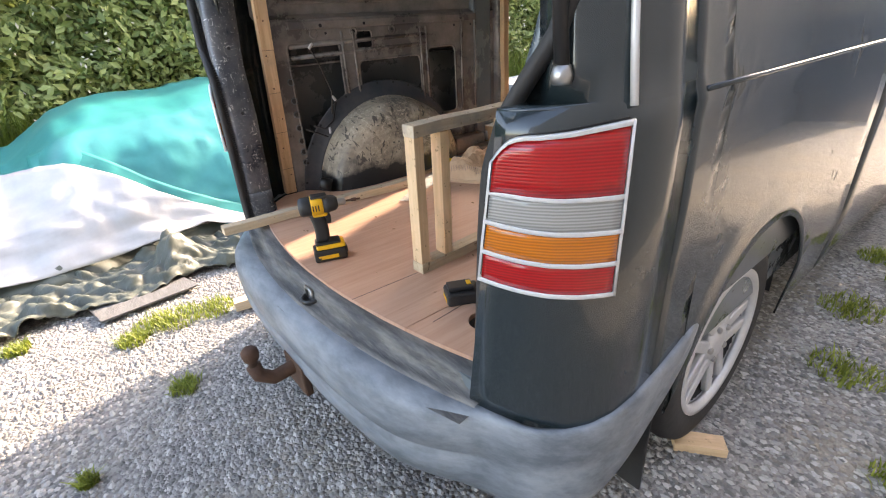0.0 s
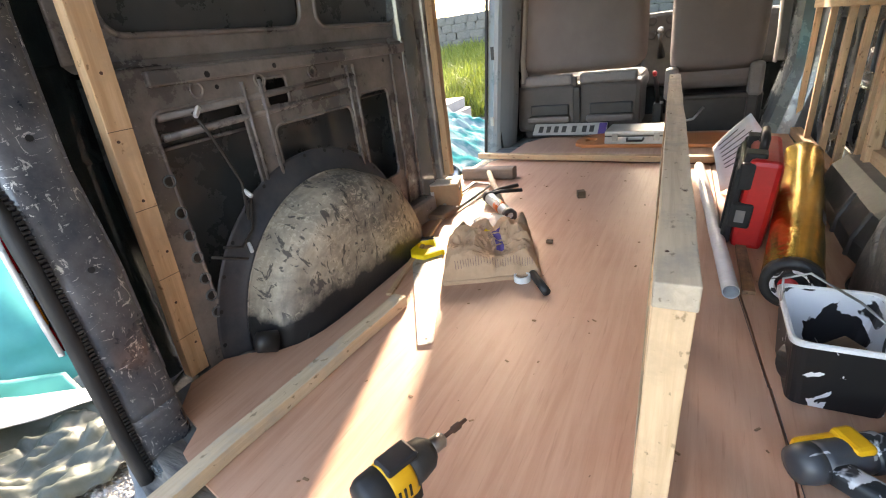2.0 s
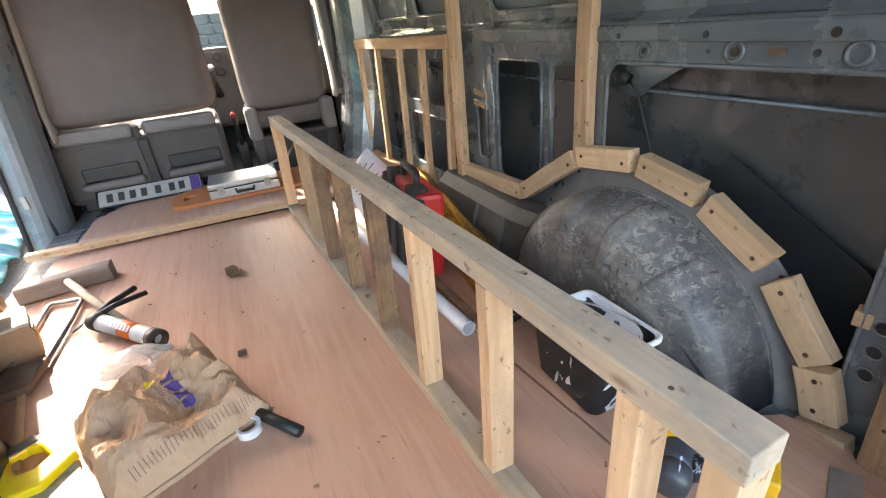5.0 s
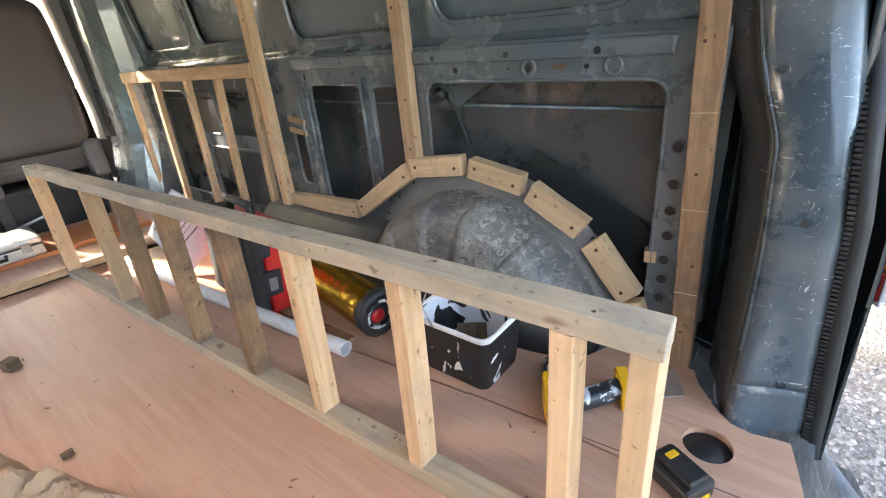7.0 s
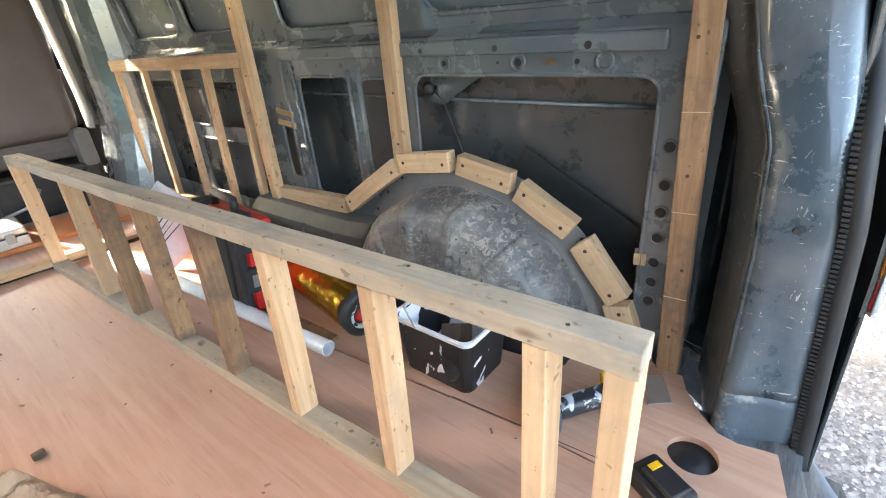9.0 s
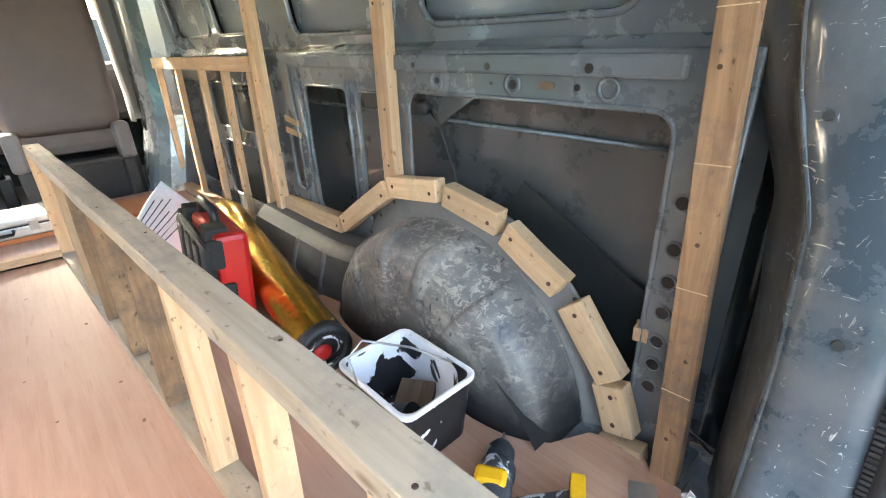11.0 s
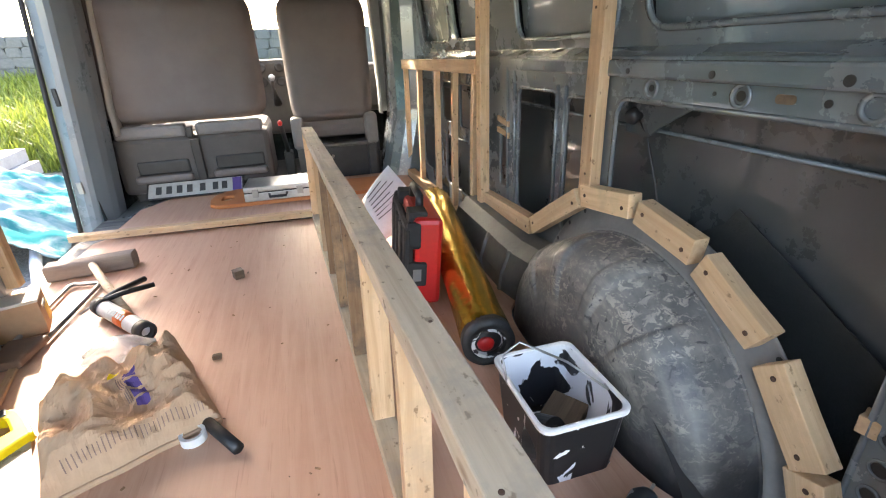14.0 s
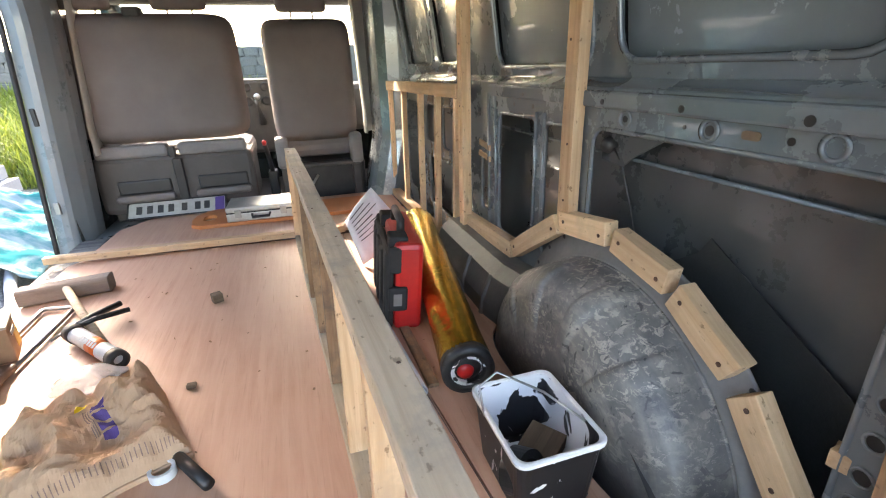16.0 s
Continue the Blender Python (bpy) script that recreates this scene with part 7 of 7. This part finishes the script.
# hedge and bank to the left
def leafquad(rr, p, verts, faces, s0=0.03, s1=0.065):
    s = rr.uniform(s0, s1)
    n = Vector((rr.gauss(0.6, 0.6), rr.gauss(0, 0.6), rr.gauss(0.5, 0.6)))
    n.normalize()
    a = n.orthogonal().normalized()
    b = n.cross(a)
    t = rr.uniform(0, 6.28)
    u, w = a * math.cos(t) + b * math.sin(t), b * math.cos(t) - a * math.sin(t)
    c = Vector(p)
    k = len(verts)
    verts.extend([tuple(c - u * s), tuple(c + w * s * 0.5 + n * s * 0.12), tuple(c + u * s), tuple(c - w * s * 0.5 + n * s * 0.12)])
    faces.append((k, k + 1, k + 2, k + 3))


def hedge_pt(rr):
    y = rr.uniform(-6.0, 7.0)
    h = rr.uniform(0, 1)
    top = 2.9 + 0.3 * math.sin(y * 0.9)
    z = 0.50 + (top - 0.50) * h
    lump = 0.30 * noise.noise((y * 1.3, z * 1.3, 1)) + 0.15 * noise.noise((y * 3.3, z * 3.3, 4))
    x = -4.10 - 0.35 * (z - 0.7) * 0.6 + 1.3 * lump - abs(rr.gauss(0, 0.16))
    return (x, y, z)


scatter("hedge_leaves", 80000, 11, hedge_pt, leafquad, LEAF, "dense overgrown green hedge", "hedge")
scatter("hedge_blossom", 2200, 12, lambda rr: (lambda p: (p[0] + 0.14, p[1], p[2]) if noise.noise((p[1] * 1.1, p[2] * 1.1, 9)) > -0.1 else None)(hedge_pt(rr)), lambda rr, p, v, f: leafquad(rr, p, v, f, 0.012, 0.03), BLOSSOM, "pale blossom scattered over the hedge", "blossom")
tagged(part("hedge_bank", grid(40, 14, lambda u, v: Vector((-3.7 - 1.5 * v + 0.15 * noise.noise((u * 20, v * 3, 0)), -6.5 + 14 * u, 0.0 + 2.6 * v ** 1.2))), EARTH, smooth=True), "shaded earth bank under the hedge", "bank", kind="structure")


def bank_grass(rr):
    y = rr.uniform(-6, 6.5)
    v = rr.uniform(0, 0.30)
    return (-3.62 - 1.5 * v + 0.15 * noise.noise(((y + 6.5) / 14 * 20, v * 3, 0)), y, 2.6 * v ** 1.2)


scatter("bank_grass", 18000, 13, bank_grass, lambda rr, p, v, f: blade(rr, p, v, f, 0.18, 0.42, 1.3, 0.006), GRASS, "long grass at the foot of the hedge", "grass")

# beyond the sliding door: stacked boards under a clear-and-teal sheet, bank and stone wall
for k, (z, x1, rot) in enumerate(((0.16, -2.80, 3), (0.30, -2.74, -2), (0.44, -2.78, 2))):
    bb = thing("white_board", "pale sheet board lying on a stack beside the van", "board", "stacked boards", m=Matrix.Translation((x1 - 0.55, 5.3, z)) @ Matrix.Rotation(radians(4 + rot), 4, "Z"))
    part("panel", boxbm(-0.55, 0.55, -1.1, 0.9, -0.068, 0.068), BOARDM, bb, bevel=0.006)
for x in (-2.4, -1.7):
    tagged(sawn("timber_bearer", (x - 1.2, 4.4, 0.045), (x - 1.2, 6.0, 0.045), 0.08, 0.088, PINE_G), "timber bearer under the stacked boards", "timber")
tagged(part("white_pipe", pipe([(-1.15, 2.2, 0.06), (-1.75, 3.5, 0.10), (-2.1, 4.4, 0.2)], 0.035, 12), GLOSS_W, smooth=True), "dirty white pipe lying beside the van", "pipe")
for k in range(3):
    tagged(part("white_pipe", pipe([(-1.35 - 0.13 * k, 2.1, 0.05), (-2.0 - 0.13 * k, 3.6, 0.07)], 0.03, 10), GLOSS_W, smooth=True), "white plastic trunking lying on the ground", "pipe", "loose trunking")


def drape(u, v):
    y = 3.55 + 1.75 * u + 0.25 * v + 0.06 * noise.noise((v * 6, 2, u))
    x = -1.62 - 1.20 * v - 0.20 * u
    z = 0.10 + 0.44 * v ** 0.9 + 0.07 * noise.noise((x * 4, y * 5, 1)) + 0.05 * abs(noise.noise((x * 6, y * 13, 5)))
    return Vector((x, y, max(0.03, z)))


def drape_mat():
    m, nt, b = base_mat("printed_plastic", 0.6)
    b.inputs["Specular IOR Level"].default_value = 0.0
    n = step(nt, noise_tex(nt, coords(nt, (0.7, 1.2, 0.5)), 3.4, 5, 0.6, 1.0), 0.44, 0.60)
    nt.links.new(ramp_mix(nt, n, (0.20, 0.27, 0.275), (0.025, 0.155, 0.16)), b.inputs["Base Color"])
    return m


tagged(thick(part("plastic_sheet", grid(50, 40, drape), drape_mat(), smooth=True), 0.003), "crumpled white-and-turquoise plastic sheet over stacked boards", "plastic sheet")
tagged(part("far_bank", grid(30, 12, lambda u, v: Vector((-9.0 + 9.0 * u, 7.4 + 4.3 * v + 0.3 * noise.noise((u * 9, 0, 0)), 0.0 + 0.95 * v ** 0.8 + 0.1 * noise.noise((u * 8, v * 3, 2))))), EARTH, smooth=True), "low grassy bank beyond the van", "bank", kind="structure")


def far_grass(rr):
    u, v = rr.uniform(0, 1), rr.uniform(0, 1)
    return (-9.0 + 9.0 * u, 7.4 + 4.3 * v + 0.3 * noise.noise((u * 9, 0, 0)), 0.95 * v ** 0.8 + 0.1 * noise.noise((u * 8, v * 3, 2)))


scatter("far_grass", 26000, 17, far_grass, lambda rr, p, v, f: blade(rr, p, v, f, 0.15, 0.42, 1.0, 0.010), GRASS_Y, "sunlit long grass on the bank", "grass")
tagged(part("blue_drum", lathe([(0.28, 0.0), (0.29, 0.02), (0.29, 0.42), (0.30, 0.44), (0.29, 0.46), (0.29, 0.86), (0.27, 0.90), (0.1, 0.90)], 24, pose(-1.6, 11.2, 0.9)), BLUEB, smooth=True), "blue plastic drum on the bank", "drum")
# dry stone wall
stone_wall = thing("stone_wall", "weathered grey stone wall along the far bank", "wall")
part("core", boxbm(-14, 2.5, 11.75, 12.15, 0.0, 1.88), STONE, stone_wall)
rw = random.Random(21)
smesh = []
for k in range(6):
    bms = bmesh.new()
    add_box(bms, -0.5, 0.5, -0.5, 0.5, -0.5, 0.5)
    bmesh.ops.bevel(bms, geom=list(bms.edges), offset=0.14, segments=1, affect="EDGES")
    for v in bms.verts:
        v.co += Vector((rw.uniform(-1, 1), rw.uniform(-1, 1), rw.uniform(-1, 1))) * 0.07
    me = bpy.data.meshes.new("stone")
    bms.to_mesh(me)
    bms.free()
    me.materials.append(STONE)
    smesh.append(me)
for row in range(8):
    x = -9.5 + rw.uniform(0, 0.3)
    z = 0.35 + 0.19 * row
    while x < 0.6:
        w = rw.uniform(0.22, 0.50)
        st = new("stone", rw.choice(smesh))
        st.parent = stone_wall
        st.matrix_world = Matrix.Translation((x + w / 2, 11.74, z + 0.095)) @ Matrix.Rotation(rw.uniform(-0.05, 0.05), 4, "Y") @ Matrix.Diagonal((w * 1.02, 0.12, 0.205, 1))
        x += w + 0.01


# unseen wall closing the yard's far side, put there to darken the van's reflection
RENDERM = worn("grey_render", (0.12, 0.135, 0.155), (0.16, 0.17, 0.185), 2, 0.9, relief=0.3)
house = thing("house_wall", "dark grey rendered house wall, unseen, added for the van's reflection", "wall", kind="structure")
part("wall", boxbm(2.4, 2.7, -5.0, 13.0, 0.0, 4.2), RENDERM, house)
part("wall_wing", boxbm(1.6, 2.397, 6.4, 6.7, 0.0, 4.0), RENDERM, house)

# thin dark strips: the first stands for a saw cut, the rest for pencil marks
for pts in ([(0.20, -0.035), (0.205, 0.19)], [(0.395, 0.62), (0.33, 1.3), (0.30, 2.2)], [(0.445, 0.06), (0.40, 0.62)]):
    bmc = bmesh.new()
    for (x0, y0), (x1, y1) in zip(pts, pts[1:]):
        m = frame_of((x0, y0, FLOOR + 0.0008), (x1, y1, FLOOR + 0.0008))
        L = math.hypot(x1 - x0, y1 - y0)
        add_box(bmc, -L / 2, L / 2, -0.0008, 0.0008, -0.0006, 0.0, m)
    tagged(part("pencil_line", bmc, DARKPRINT), "thin dark line on the plywood", "marking", "pencil lines")
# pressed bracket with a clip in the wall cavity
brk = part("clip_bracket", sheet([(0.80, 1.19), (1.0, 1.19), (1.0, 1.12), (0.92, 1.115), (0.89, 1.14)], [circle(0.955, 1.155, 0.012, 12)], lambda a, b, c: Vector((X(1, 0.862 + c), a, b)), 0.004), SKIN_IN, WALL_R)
part("beam_return", boxbm(X(1, 0.842), X(1, 0.90), 0.38, 1.0, 1.188, 1.196), INNER_R, WALL_R)
part("bitumen_pad", sheet([(0.703, 1.010), (0.405, 0.846), (0.37, 0.80), (0.37, 0.60), (0.98, 0.60), (0.98, 0.80), (0.728, 0.970)], [], lambda a, b, c: Vector((X(1, 0.910 + c), a, b)), 0.003), PADM, WALL_R)
